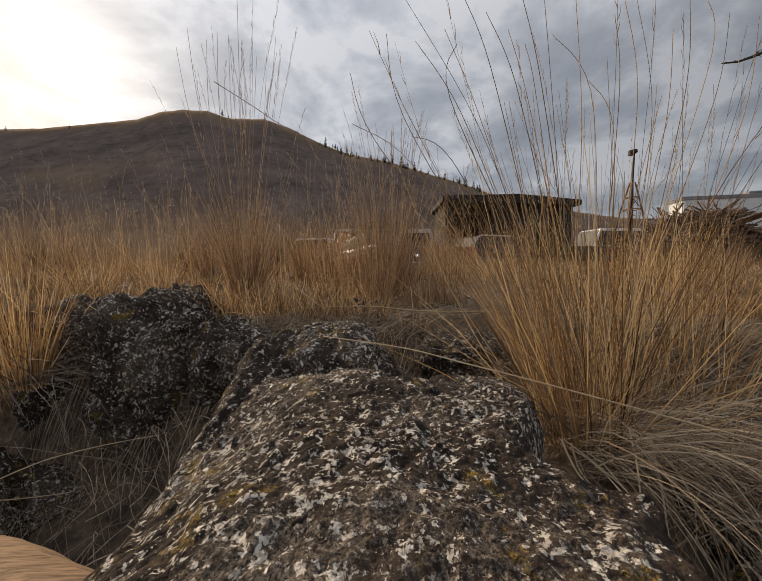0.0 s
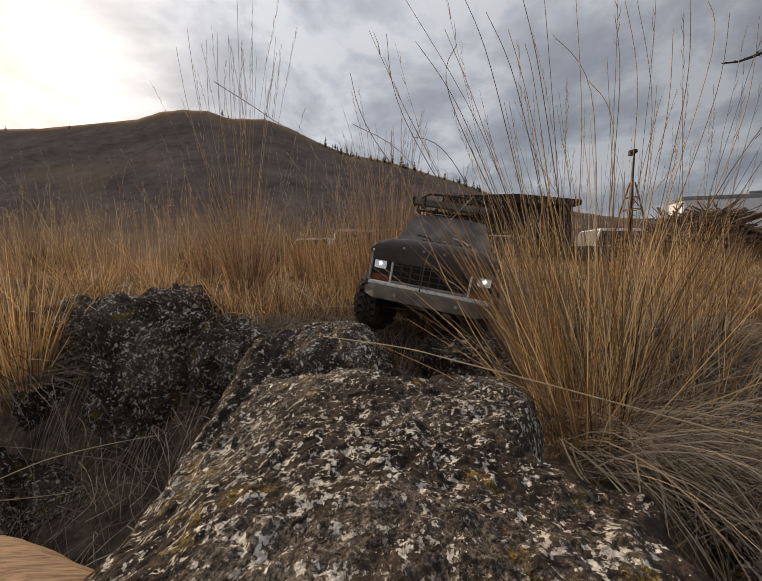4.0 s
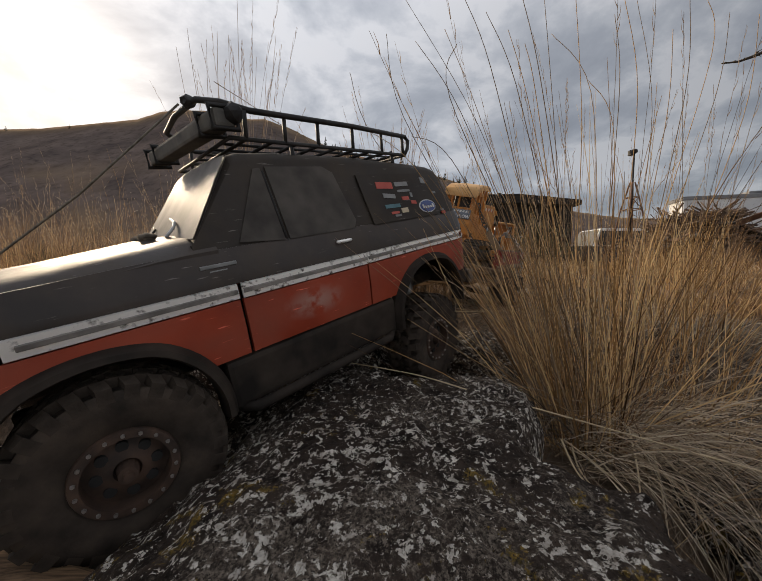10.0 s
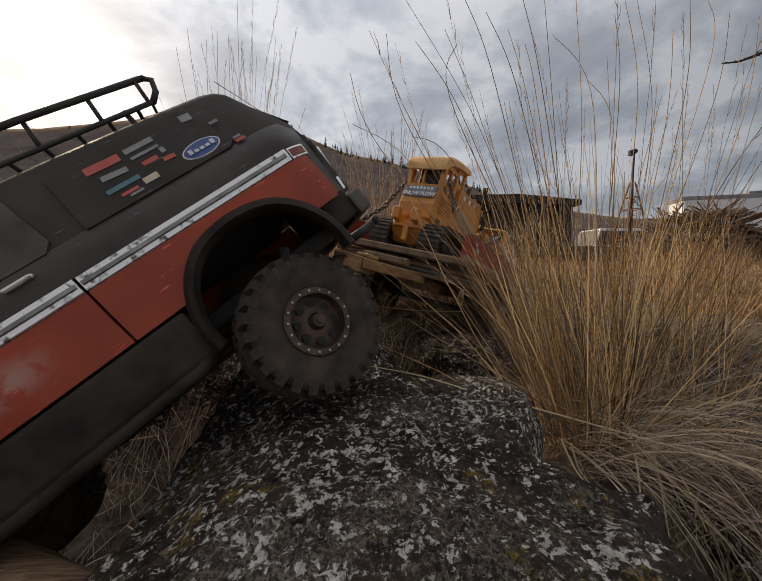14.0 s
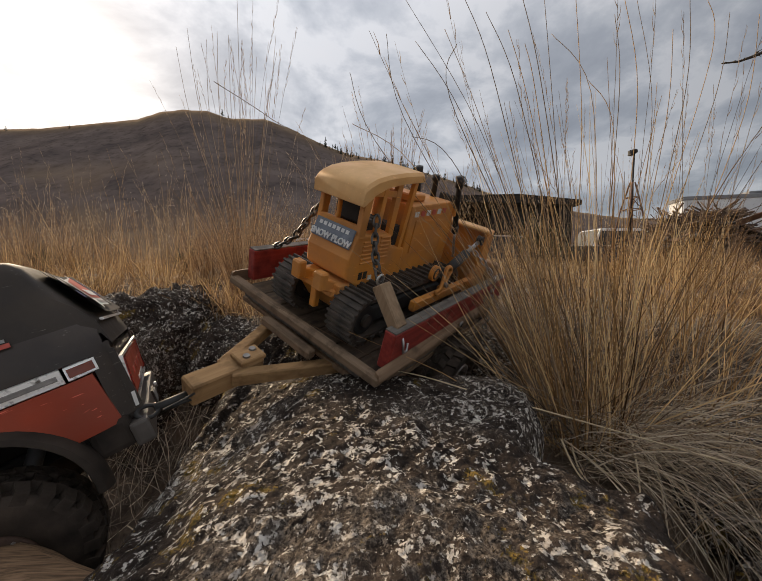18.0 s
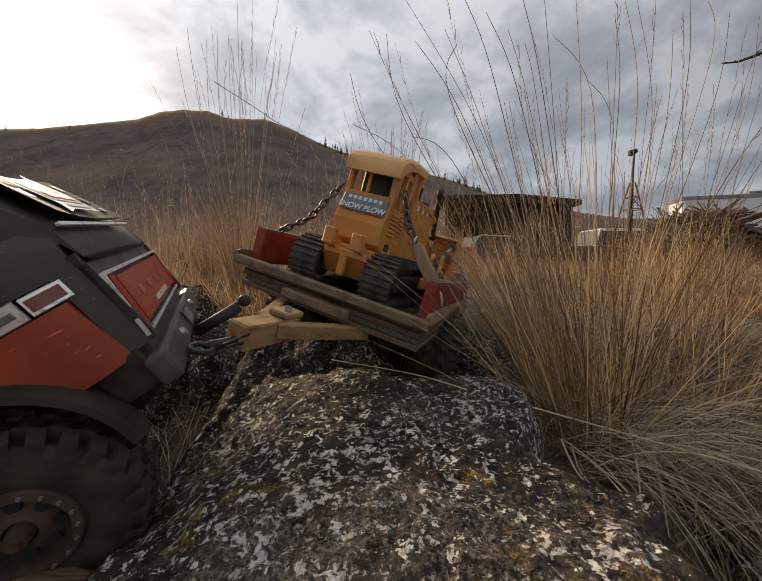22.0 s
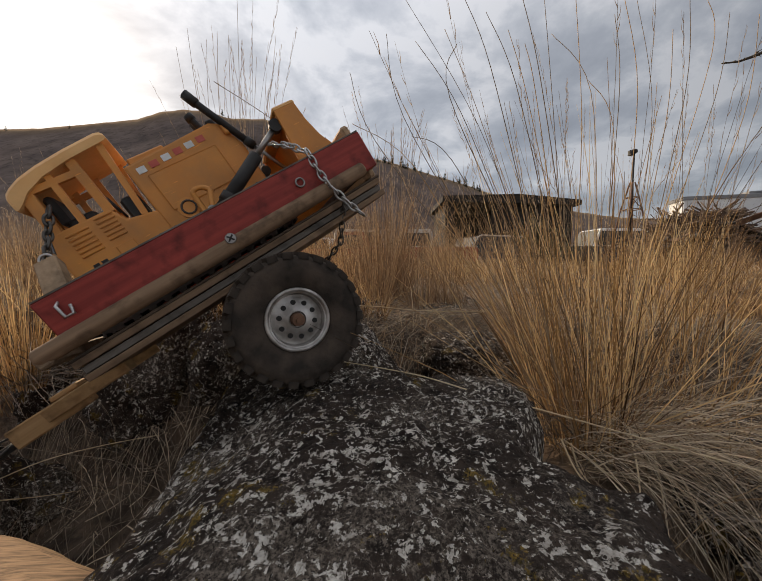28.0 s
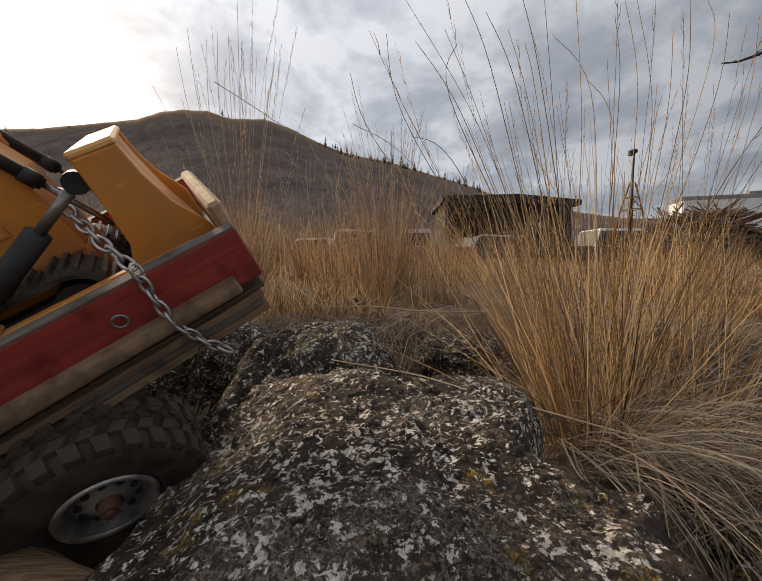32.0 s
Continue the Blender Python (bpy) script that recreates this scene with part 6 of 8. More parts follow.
    for y0, u0, w, hgt, m_ in ((-0.060, 0.70, 0.012, 0.16, GREYINK), (-0.066, 0.40, 0.009, 0.14, BLUEINK), (-0.062, 0.15, 0.012, 0.1, GREYINK), (0.064, 0.30, 0.010, 0.16, BLUEINK), (0.062, 0.62, 0.014, 0.14, GREYINK)):
        rear_mark("sticker", [(y0 + w / 2, u0), (y0 - w / 2, u0), (y0 - w / 2, u0 + hgt), (y0 + w / 2, u0 + hgt)], m_, 0.0068)
    rb = box("rear_bumper", (-0.2845, -0.1195, -0.0805), (-0.2700, 0.1195, -0.0590), DKBUMPER, t, 0.003, "grey steel rear bumper", 2)
    for y in (0.056, -0.056):
        bm = bmesh.new()
        bmesh.ops.create_cone(bm, cap_ends=True, segments=10, radius1=0.004, radius2=0.0034, depth=0.003, matrix=Matrix.Translation((-0.2865, y, -0.069)) @ Matrix.Rotation(-math.pi / 2, 4, "Y"))
        part("bolt", bm, BOLT, rb)
    box("plate", (-0.2866, -0.014, -0.078), (-0.2845, 0.014, -0.061), BODYBLK, rb)
    for k in range(4):
        box("plate_bar", (-0.2872, 0.011 - 0.0075 * k - 0.005, -0.075), (-0.2866, 0.011 - 0.0075 * k, -0.064), GREYINK, rb)
    tube("hitch", [(-0.282, 0, -0.088), (-0.328, 0, -0.090)], 0.006, BLACK, t, 8)
    bm = bmesh.new()
    bmesh.ops.create_uvsphere(bm, u_segments=12, v_segments=8, radius=0.0065, matrix=Matrix.Translation((-0.335, 0, -0.088)))
    part("hitch_ball", bm, BLACK, t)
    # front: fascia, grille, lamps, bumper
    box("fascia", (0.2275, -0.1125, -0.050), (0.2430, 0.1125, 0.0115), BODYBLK, t, 0.002)
    for y0, y1, z0, z1, m_ in ((-0.115, 0.115, 0.0075, 0.0125, CHROME), (-0.115, 0.115, -0.0535, -0.046, CHROME), (-0.115, -0.111, -0.05, 0.010, DKCHROME), (0.111, 0.115, -0.05, 0.010, DKCHROME), (0.0705, 0.0745, -0.046, 0.0075, CHROME), (-0.0745, -0.0705, -0.046, 0.0075, CHROME), (-0.0705, 0.0705, -0.0465, -0.0415, DKCHROME)):
        box("chrome_frame", (0.2420, y0, z0), (0.2473, y1, z1), m_, t, 0.0012)
    # black sheet stands in for the shade behind the grille
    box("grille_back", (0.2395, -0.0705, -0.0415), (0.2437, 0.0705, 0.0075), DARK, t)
    for k in range(4):
        z = -0.0325 + 0.0105 * k
        box("grille_bar", (0.2437, -0.0705, z - 0.0006), (0.2463, 0.0705, z + 0.0006), GRILLE, t)
    for k in range(7):
        y = -0.054 + 0.018 * k
        box("grille_bar", (0.2437, y - 0.0006, -0.0415), (0.2460, y + 0.0006, 0.0075), GRILLE, t)
    for s in (1, -1):
        box("lamp_bezel", (0.2417, s * 0.0955 - 0.0175, -0.031), (0.2443, s * 0.0955 + 0.0175, 0.006), DARK, t, 0.0012)
        box("headlight", (0.2435, s * 0.0955 - 0.0115, -0.0225), (0.2467, s * 0.0955 + 0.0115, -0.0035), HEADLAMP, t, 0.002, "lit square headlight")
        bm = bmesh.new()
        bmesh.ops.create_uvsphere(bm, u_segments=12, v_segments=8, radius=0.0036, matrix=Matrix.Translation((0.2463, s * 0.0955, -0.0135)) @ Matrix.Diagonal((0.45, 1, 1, 1)))
        part("lamp_bulb", bm, LAMPGLOW, t, "glowing white lamp")
        prism("fascia_end", [(0.2433, 0.0075), (0.2433, -0.0525), (0.2290, -0.0525), (0.2340, 0.0075)], s * 0.1166, s * 0.1186, DKCHROME, t, "scuffed bright fascia end", bev=0.0006)
        box("corner_lens", (0.2340, min(s * 0.1187, s * 0.1195), -0.0475), (0.2405, max(s * 0.1187, s * 0.1195), -0.0365), AMBER, t, 0.0003, "small amber corner lens")
        box("signal_lens", (0.2420, s * 0.092 - 0.0165, -0.0455), (0.2455, s * 0.092 + 0.0165, -0.034), AMBER, t, 0.0012)
    fb = prism("front_bumper", [(0.244, -0.0535), (0.2590, -0.0535), (0.2595, -0.062), (0.2595, -0.078), (0.246, -0.080)], -0.096, 0.096, BUMPER, t, "dusty grey front bumper", bev=0.0015)
    for s in (1, -1):
        V = [(0.2590, s * 0.096, -0.0535), (0.2595, s * 0.096, -0.062), (0.2595, s * 0.096, -0.078), (0.246, s * 0.096, -0.080), (0.244, s * 0.096, -0.0535),
             (0.243, s * 0.1195, -0.0535), (0.243, s * 0.120, -0.062), (0.240, s * 0.119, -0.074), (0.230, s * 0.113, -0.075), (0.230, s * 0.113, -0.0535)]
        F = [(0, 1, 6, 5), (1, 2, 7, 6), (2, 3, 8, 7), (3, 4, 9, 8), (4, 0, 5, 9), (5, 6, 7, 8, 9)]
        mesh_ob("bumper_end", V, F, BUMPER, fb)
    for y in (0.056, -0.056):
        bm = bmesh.new()
        bmesh.ops.create_cone(bm, cap_ends=True, segments=10, radius1=0.0038, radius2=0.003, depth=0.0035, matrix=Matrix.Translation((0.2602, y, -0.066)) @ Matrix.Rotation(math.pi / 2, 4, "Y"))
        part("bolt", bm, BOLT, fb)
    # roof rack
    rail = 0.0022
    up = [(-0.200, 0.074, 0.1435), (-0.10, 0.081, 0.1475), (0.022, 0.084, 0.1505), (0.042, 0.072, 0.159), (0.056, 0.056, 0.164), (0.060, 0.0, 0.165)]
    full = up + [(x, -y, z) for x, y, z in up[-2::-1]]
    rk = tube("roof_rack", full, rail * 1.25, BLACK, t, 8, label="black tubular roof rack")
    for s in (1, -1):
        tube("rear_hoop", [(-0.196, s * 0.074, 0.1437), (-0.203, s * 0.074, 0.1430), (-0.208, s * 0.0745, 0.138), (-0.204, s * 0.075, 0.127), (-0.195, s * 0.076, 0.1185)], rail * 1.2, BLACK, rk, 8)
    tube("lower_rail", [(-0.194, 0.077, 0.1185), (0.045, 0.083, 0.127), (0.045, -0.083, 0.127), (-0.194, -0.077, 0.1185)], rail, BLACK, rk, close=True)
    for x in (-0.192, -0.150, -0.100, -0.05, -0.01, 0.03):
        for s in (1, -1):
            k = (x + 0.194) / 0.24
            tube("post", [(x - 0.003, s * (0.0745 + 0.0092 * k), 0.1432 + 0.0076 * k), (x, s * (0.077 + 0.006 * k), 0.1185 + 0.0085 * k)], rail * 0.9, BLACK, rk)
    for x in steps(-0.18, 0.03, 9):
        z = 0.1185 + 0.0085 * (x + 0.194) / 0.24
        tube("cross_bar", [(x, 0.078, z), (x, -0.078, z)], rail * 0.8, BLACK, rk)
    for y in (-0.05, -0.025, 0.0, 0.025, 0.05):
        tube("deck_bar", [(-0.19, y, 0.1215), (0.04, y, 0.1295)], rail * 0.7, BLACK, rk)
    for x in (-0.17, -0.02):
        for s in (1, -1):
            tube("foot", [(x, s * 0.074, 0.123), (x, s * 0.078, 0.098)], rail * 1.1, BLACK, rk)
    bar = box("rack_box", (0.047, -0.090, 0.134), (0.065, 0.090, 0.1490), simple("weathered_grey_box", (0.07, 0.065, 0.055), (0.15, 0.135, 0.11), 40, 0.7), t, 0.003, "weathered grey bar across the front of the rack", 2, Matrix.Translation((0.056, 0, 0)) @ Matrix.Rotation(radians(5), 4, "Z") @ Matrix.Translation((-0.056, 0, 0)))
    for y in (0.088, -0.088, 0.062, -0.062):
        o = 0.005 - 0.087 * y
        tube("strap", [(0.040 + o, y, 0.1325), (0.062 + o, y, 0.1325), (0.062 + o, y, 0.1505), (0.040 + o, y, 0.1505)], 0.0028, BLACK, bar, close=True)
    for r, p in ((0.006, (0.059, 0.045, 0.165)), (0.0085, (0.040, 0.089, 0.145)), (0.0065, (0.064, -0.088, 0.147))):
        bm = bmesh.new()
        bmesh.ops.create_icosphere(bm, subdivisions=2, radius=r, matrix=Matrix.Translation(p))
        for v in bm.verts:
            v.co += Vector((noise.noise(v.co * 300), noise.noise(v.co * 310), noise.noise(v.co * 290))) * 0.002
        part("strap_knot", bm, BLACK, t)
    # line from bumper over the hood to the rack
    tube("winch_line", [(0.258, -0.012, -0.052), (0.2535, -0.012, 0.0), (0.2525, -0.010, 0.0135), (0.242, -0.006, 0.031), (0.236, -0.004, 0.034), (0.15, 0.008, 0.095), (0.066, 0.040, 0.164)], 0.0010, ROPE, t, 5)
    coil = []
    for i in range(60):
        u = i / 59
        coil.append((0.111 + 0.006 * math.sin(i * 1.3) + 0.010 * u, -0.05 + 0.11 * u, 0.0515 + 0.0022 * math.cos(i * 1.3)))
    tube("rope_coil", coil, 0.0022, ROPE, t, 5, label="dirty twisted rope at the windscreen")
    tube("wiper", [(0.107, 0.055, 0.050), (0.099, 0.052, 0.0575), (0.0955, 0.044, 0.0620), (0.092, 0.018, 0.0665)], 0.0014, WHITEINK, t, 6)
    tube("wiper", [(0.107, -0.02, 0.050), (0.097, -0.036, 0.0595), (0.093, -0.06, 0.0625)], 0.0012, BLACK, t, 6)
    # frame and axles below
    for s in (1, -1):
        box("frame_rail", (-0.27, s * 0.04 - 0.006, -0.078), (0.23, s * 0.04 + 0.006, -0.060), BLACK, t, 0.002)
    box("gearbox", (-0.06, -0.03, -0.098), (0.06, 0.03, -0.066), BLACK, t, 0.004)
    # near-black floor, painted as the shade under the body
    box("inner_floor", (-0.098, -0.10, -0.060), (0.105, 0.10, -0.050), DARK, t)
    for x in (FRONT_X, REAR_X):
        for s in (1, -1):
            tube("shock", [(x - 0.03, s * 0.058, -0.055), (x - 0.008, s * 0.066, HUB_Z - 0.004)], 0.0062, DKCHROME if s > 0 else BLACK, t, 10)
        # near-black sheet paints the shade inside the arches
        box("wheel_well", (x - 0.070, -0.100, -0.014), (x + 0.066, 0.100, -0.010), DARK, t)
    wheels, axles = [], []
    for x in (FRONT_X, REAR_X + 0.006):
        ax = tube("axle", [(0, -0.085, 0), (0, 0.085, 0)], 0.0085, BLACK, t, 10)
        ax.location = (x, 0, HUB_Z)
        bm = bmesh.new()
        bmesh.ops.create_uvsphere(bm, u_segments=14, v_segments=10, radius=0.019, matrix=Matrix.Translation((0.004, 0.016, 0)))
        part("differential", bm, BLACK, ax)
        tube("link", [(0.012, -0.06, 0.002), (0.012, 0.05, 0.002)], 0.003, DKCHROME, ax)
        axles.append(ax)
        for s in (1, -1):
            wheels.append(make_wheel(t, (x, s * 0.104, HUB_Z), s, 0.0645, 0.046, 0.0285, 26, 0.0075, RIM, "beadlock"))
    return t, wheels, axles


def m_headlamp():
    def b(nt, p):
        p.inputs["Base Color"].default_value = (0.55, 0.57, 0.6, 1)
        p.inputs["Roughness"].default_value = 0.2
        p.inputs["Emission Color"].default_value = (0.9, 0.95, 1.0, 1)
        p.inputs["Emission Strength"].default_value = 0.15
    return mat("headlamp_glass", b)


HEADLAMP = m_headlamp()
truck, truck_wheels, truck_axles = build_truck()



# ---- toy trailer: x towards the truck, y to its left, z up from the top of the bed ----
def m_wood(name, c1, c2, axis=0, scale=1.0, rough=0.8):
    st = [70, 70, 70]
    st[axis] = 4

    def b(nt, p):
        tc = nt.nodes.new("ShaderNodeTexCoord")
        mp = nt.nodes.new("ShaderNodeMapping")
        mp.inputs["Scale"].default_value = tuple(v * scale for v in st)
        nt.links.new(tc.outputs["Object"], mp.inputs[0])
        oi = nt.nodes.new("ShaderNodeObjectInfo")
        col = mixc(nt, fac_noise(nt, mp.outputs[0], 2.5, 0.3, 0.7, 6), c1, c2)
        col = mixc(nt, fac_noise(nt, tc.outputs["Object"], 45, 0.5, 0.75, 5), col, tuple(v * 0.45 for v in c1))
        hs = nt.nodes.new("ShaderNodeHueSaturation")
        mr = nt.nodes.new("ShaderNodeMapRange")
        mr.inputs[3].default_value, mr.inputs[4].default_value = 0.8, 1.15
        nt.links.new(oi.outputs["Random"], mr.inputs[0])
        nt.links.new(mr.outputs[0], hs.inputs["Value"])
        nt.links.new(col, hs.inputs["Color"])
        nt.links.new(hs.outputs[0], p.inputs["Base Color"])
        p.inputs["Roughness"].default_value = rough
        p.inputs["Specular IOR Level"].default_value = 0.25
        bump(nt, p, mp.outputs[0], 4, 0.0006, 5)
    return mat(name, b)


OLDWOOD = m_wood("weathered_brown_wood", (0.13, 0.080, 0.047), (0.24, 0.155, 0.095))
DARKWOOD = m_wood("dirty_deck_wood", (0.045, 0.030, 0.020), (0.10, 0.068, 0.045))
OLDWOODY = m_wood("weathered_cross_plank", (0.13, 0.085, 0.052), (0.24, 0.165, 0.105), 1)
NEWWOOD = m_wood("yellow_tongue_wood", (0.26, 0.145, 0.062), (0.40, 0.24, 0.11))
REDWOOD = m_wood("red_stained_board", (0.18, 0.023, 0.018), (0.29, 0.042, 0.030), 0, 1.0, 0.6)
GREYWOOD = m_wood("grey_board_edge", (0.10, 0.085, 0.07), (0.19, 0.165, 0.14))
BLOCKWOOD = m_wood("pale_block_wood", (0.27, 0.175, 0.10), (0.40, 0.275, 0.17), 2)
YEL = m_paint("yellow_plastic", (0.50, 0.185, 0.024), (0.62, 0.245, 0.036), 0.50, 0.42, lift=1.15)
# paler copy of the yellow: sunlight painted into upward faces, with some dust
YELROOF = m_paint("sunlit_yellow_plastic", (0.62, 0.31, 0.09), (0.74, 0.42, 0.16), 0.5, 0.30, lift=1.1)
TRACK = simple("black_track_rubber", (0.030, 0.024, 0.019), (0.085, 0.066, 0.050), 60, 0.75)
SILVER = simple("silver_rim", (0.20, 0.18, 0.16), (0.46, 0.43, 0.40), 55, 0.45, 0.75)
CHAIN = simple("zinc_chain", (0.30, 0.29, 0.28), (0.50, 0.49, 0.47), 90, 0.4, 0.9)
DKCHAIN = simple("dull_dark_chain", (0.05, 0.045, 0.04), (0.12, 0.105, 0.09), 90, 0.5, 0.7)
PLATE = simple("slate_plate", (0.10, 0.115, 0.14), (0.17, 0.19, 0.22), 60, 0.5)


def screw_head(parent, x, y, z):
    bm = bmesh.new()
    bmesh.ops.create_cone(bm, cap_ends=True, segments=14, radius1=0.0058, radius2=0.005, depth=0.002, matrix=Matrix.Translation((x, y, z)) @ Matrix.Rotation(-math.pi / 2, 4, "X"))
    ob = part("screw", bm, DKCHROME, parent)
    # black bars painted for the shade in the cross slot
    box("slot", (x - 0.004, y + 0.0008, z - 0.0008), (x + 0.004, y + 0.0016, z + 0.0008), DARK, ob, mtx=Matrix.Translation((x, 0, z)) @ Matrix.Rotation(0.6, 4, "Y") @ Matrix.Translation((-x, 0, -z)))
    box("slot", (x - 0.0008, y + 0.0008, z - 0.004), (x + 0.0008, y + 0.0016, z + 0.004), DARK, ob, mtx=Matrix.Translation((x, 0, z)) @ Matrix.Rotation(0.6, 4, "Y") @ Matrix.Translation((-x, 0, -z)))


def build_trailer():
    t = new("toy_trailer")
    tagged(t, "home-made wooden toy trailer with red side boards", "toy trailer")
    # deck planks over layered cross boards
    for k in range(7):
        y = -0.128 + 0.0366 * k
        box("deck_plank", (-0.183, y, -0.0128), (0.186, y + 0.0355, -0.0095), DARKWOOD, t, 0.001)
    for z, e, m_ in ((-0.0195, 0.0, OLDWOOD), (-0.027, 0.003, GREYWOOD), (-0.0345, 0.001, OLDWOOD)):
        box("bed_layer", (-0.178 + e, -0.1305 + e, z), (0.184 - e, 0.1305 - e, z + 0.0066), m_, t, 0.0006)
    for s in (1, -1):
        b = box("side_board", (-0.187, min(s * 0.117, s * 0.1315), 0.0005), (0.176, max(s * 0.117, s * 0.1315), 0.046), REDWOOD, t, 0.0015, "red stained side board")
        box("board_edge", (-0.186, min(s * 0.1175, s * 0.131), 0.046), (0.175, max(s * 0.1175, s * 0.131), 0.0475), GREYWOOD, b)
        # round-edged rub strip
        st = []
        for x in (-0.166, -0.164, 0.195, 0.198):
            k = 0.8 if x in (-0.166, 0.198) else 1.0
            st.append([(x, s * (0.1316 + 0.0085 * k * math.cos(a)), 0.0045 + 0.0085 * k * math.sin(a)) for a in [radians(-90 + 22.5 * i) for i in range(9)]])
        loft("rub_strip", st, OLDWOOD, t)
    screw_head(t, 0.0102, 0.1405, 0.0100)
        # eye ring on the board
    tube("eye_ring", [(-0.087 + 0.0048 * math.cos(a), 0.1345, 0.0255 + 0.0048 * math.sin(a)) for a in [2 * math.pi * i / 16 for i in range(16)]], 0.0012, DKCHROME, t, 6, True)
    # front cross planks
    box("front_plank", (0.188, -0.137, -0.006), (0.200, 0.137, 0.006), OLDWOODY, t, 0.002)
    box("cross_plank", (0.196, -0.046, -0.025), (0.208, 0.046, -0.013), OLDWOODY, t, 0.002)
    # A-frame and tongue
    for s in (1, -1):
        a, c = Vector((0.170, s * 0.062, -0.038)), Vector((0.278, s * 0.010, -0.036))
        ang = math.atan2(c.y - a.y, c.x - a.x)
        box("tongue_arm", (0, -0.0065, -0.008), ((c - a).length, 0.0065, 0.008), NEWWOOD, t, 0.0015, mtx=Matrix.Translation(a) @ Matrix.Rotation(ang, 4, "Z"))
    tg = box("tongue", (0.240, -0.0120, -0.053), (0.318, 0.0120, -0.0290), NEWWOOD, t, 0.0018, "yellow pine tongue")
    box("tongue_cap", (0.238, -0.012, -0.0290), (0.268, 0.012, -0.0225), NEWWOOD, t, 0.0015)
    for x, y in ((0.258, 0.004), (0.246, -0.004)):
        bm = bmesh.new()
        bmesh.ops.create_cone(bm, cap_ends=True, segments=10, radius1=0.0042, radius2=0.0036, depth=0.002, matrix=Matrix.Translation((x, y, -0.0217)))
        part("screw", bm, DKCHROME, tg)
    tube("coupler", [(0.314, 0, -0.046), (0.345, 0, -0.046)], 0.0045, BLACK, t, 10)
    tube("coupler_ring", [(0.351 + 0.008 * math.cos(a), 0.008 * math.sin(a), -0.046) for a in [2 * math.pi * i / 16 for i in range(16)]], 0.0022, BLACK, t, 6, True)
    tube("safety_loop", [(0.316, 0.012, -0.036), (0.328, 0.017, -0.033), (0.342, 0.012, -0.040), (0.334, 0.006, -0.046), (0.318, 0.010, -0.044)], 0.0013, BLACK, t, 6)
    # underbody: axle, mounts
    box("axle_block", (-0.05, -0.05, -0.060), (0.06, 0.05, -0.036), OLDWOOD, t, 0.003)
    for s in (1, -1):
        prism("axle_bracket", [(-0.045, -0.034), (0.05, -0.034), (0.024, -0.088), (-0.012, -0.088)], s * 0.098 - 0.004, s * 0.098 + 0.004, BLACK, t)
    tube("axle", [(0.006, -0.14, -0.080), (0.006, 0.14, -0.080)], 0.006, BLACK, t, 10)
    wheels = [make_wheel(t, (0.006, s * 0.136, -0.080), s, 0.0715, 0.056, 0.0315, 26, 0.0045, SILVER, "steel") for s in (1, -1)]
    # tie-down block with hooks
    a, c = Vector((0.157, 0.087, 0.081)), Vector((0.156, 0.121, 0.0435))
    d = (c - a).normalized()
    rot = d.to_track_quat("Z", "Y").to_matrix().to_4x4()
    blk = box("tie_block", (-0.0095, -0.007, 0), (0.0095, 0.007, (c - a).length), BLOCKWOOD, t, 0.0015, "pale wooden tie-down block", mtx=Matrix.Translation(a) @ rot)
    for p in (a - d * 0.006, c + d * 0.004):
        tube("hook", [tuple(p + Vector((0.0055 * math.cos(q), 0.002, 0.0055 * math.sin(q)))) for q in [2 * math.pi * i / 14 for i in range(14)]], 0.0015, CHAIN, blk, 6, True)
    tube("hook", [(0.156, 0.126, 0.041), (0.161, 0.134, 0.034), (0.160, 0.1365, 0.022), (0.153, 0.1365, 0.022), (0.152, 0.1345, 0.030)], 0.0015, CHAIN, blk, 6)
    return t, wheels


def chain(label, pts, pitch, material, r=0.0011):
    """Linked chain along the points; each link is an object of its own on one mesh."""
    c = new("lashing_chain")
    tagged(c, label, "chain", "chains that lash the load")
    v, f = tube_mesh([(pitch * 0.72 * math.cos(a) * (1.0 if abs(math.cos(a)) > 0.5 else 0.92), pitch * 0.36 * math.sin(a), 0) for a in [2 * math.pi * i / 14 for i in range(14)]], r, 5, True)
    first = None
    pts = [Vector(p) for p in pts]
    seg, pos, k = 0, 0.0, 0
    total = sum((b - a).length for a, b in zip(pts, pts[1:]))
    while pos < total:
        q, i = pos, 0
        while i < len(pts) - 2 and q > (pts[i + 1] - pts[i]).length:
            q -= (pts[i + 1] - pts[i]).length
            i += 1
        d = (pts[i + 1] - pts[i])
        p = pts[i] + d.normalized() * min(q, d.length)
        m = Matrix.Translation(p) @ d.to_track_quat("X", "Z").to_matrix().to_4x4() @ Matrix.Rotation(math.pi / 2 * (k % 2) + 0.25 * math.sin(k * 2.1), 4, "X")
        if first is None:
            first = mesh_ob("link", v, f, material, c, smooth=True)
            o = first
        else:
            o = first.copy()
            scene.collection.objects.link(o)
            o.parent = c
        o.matrix_local = m
        pos += pitch
        k += 1
    return c


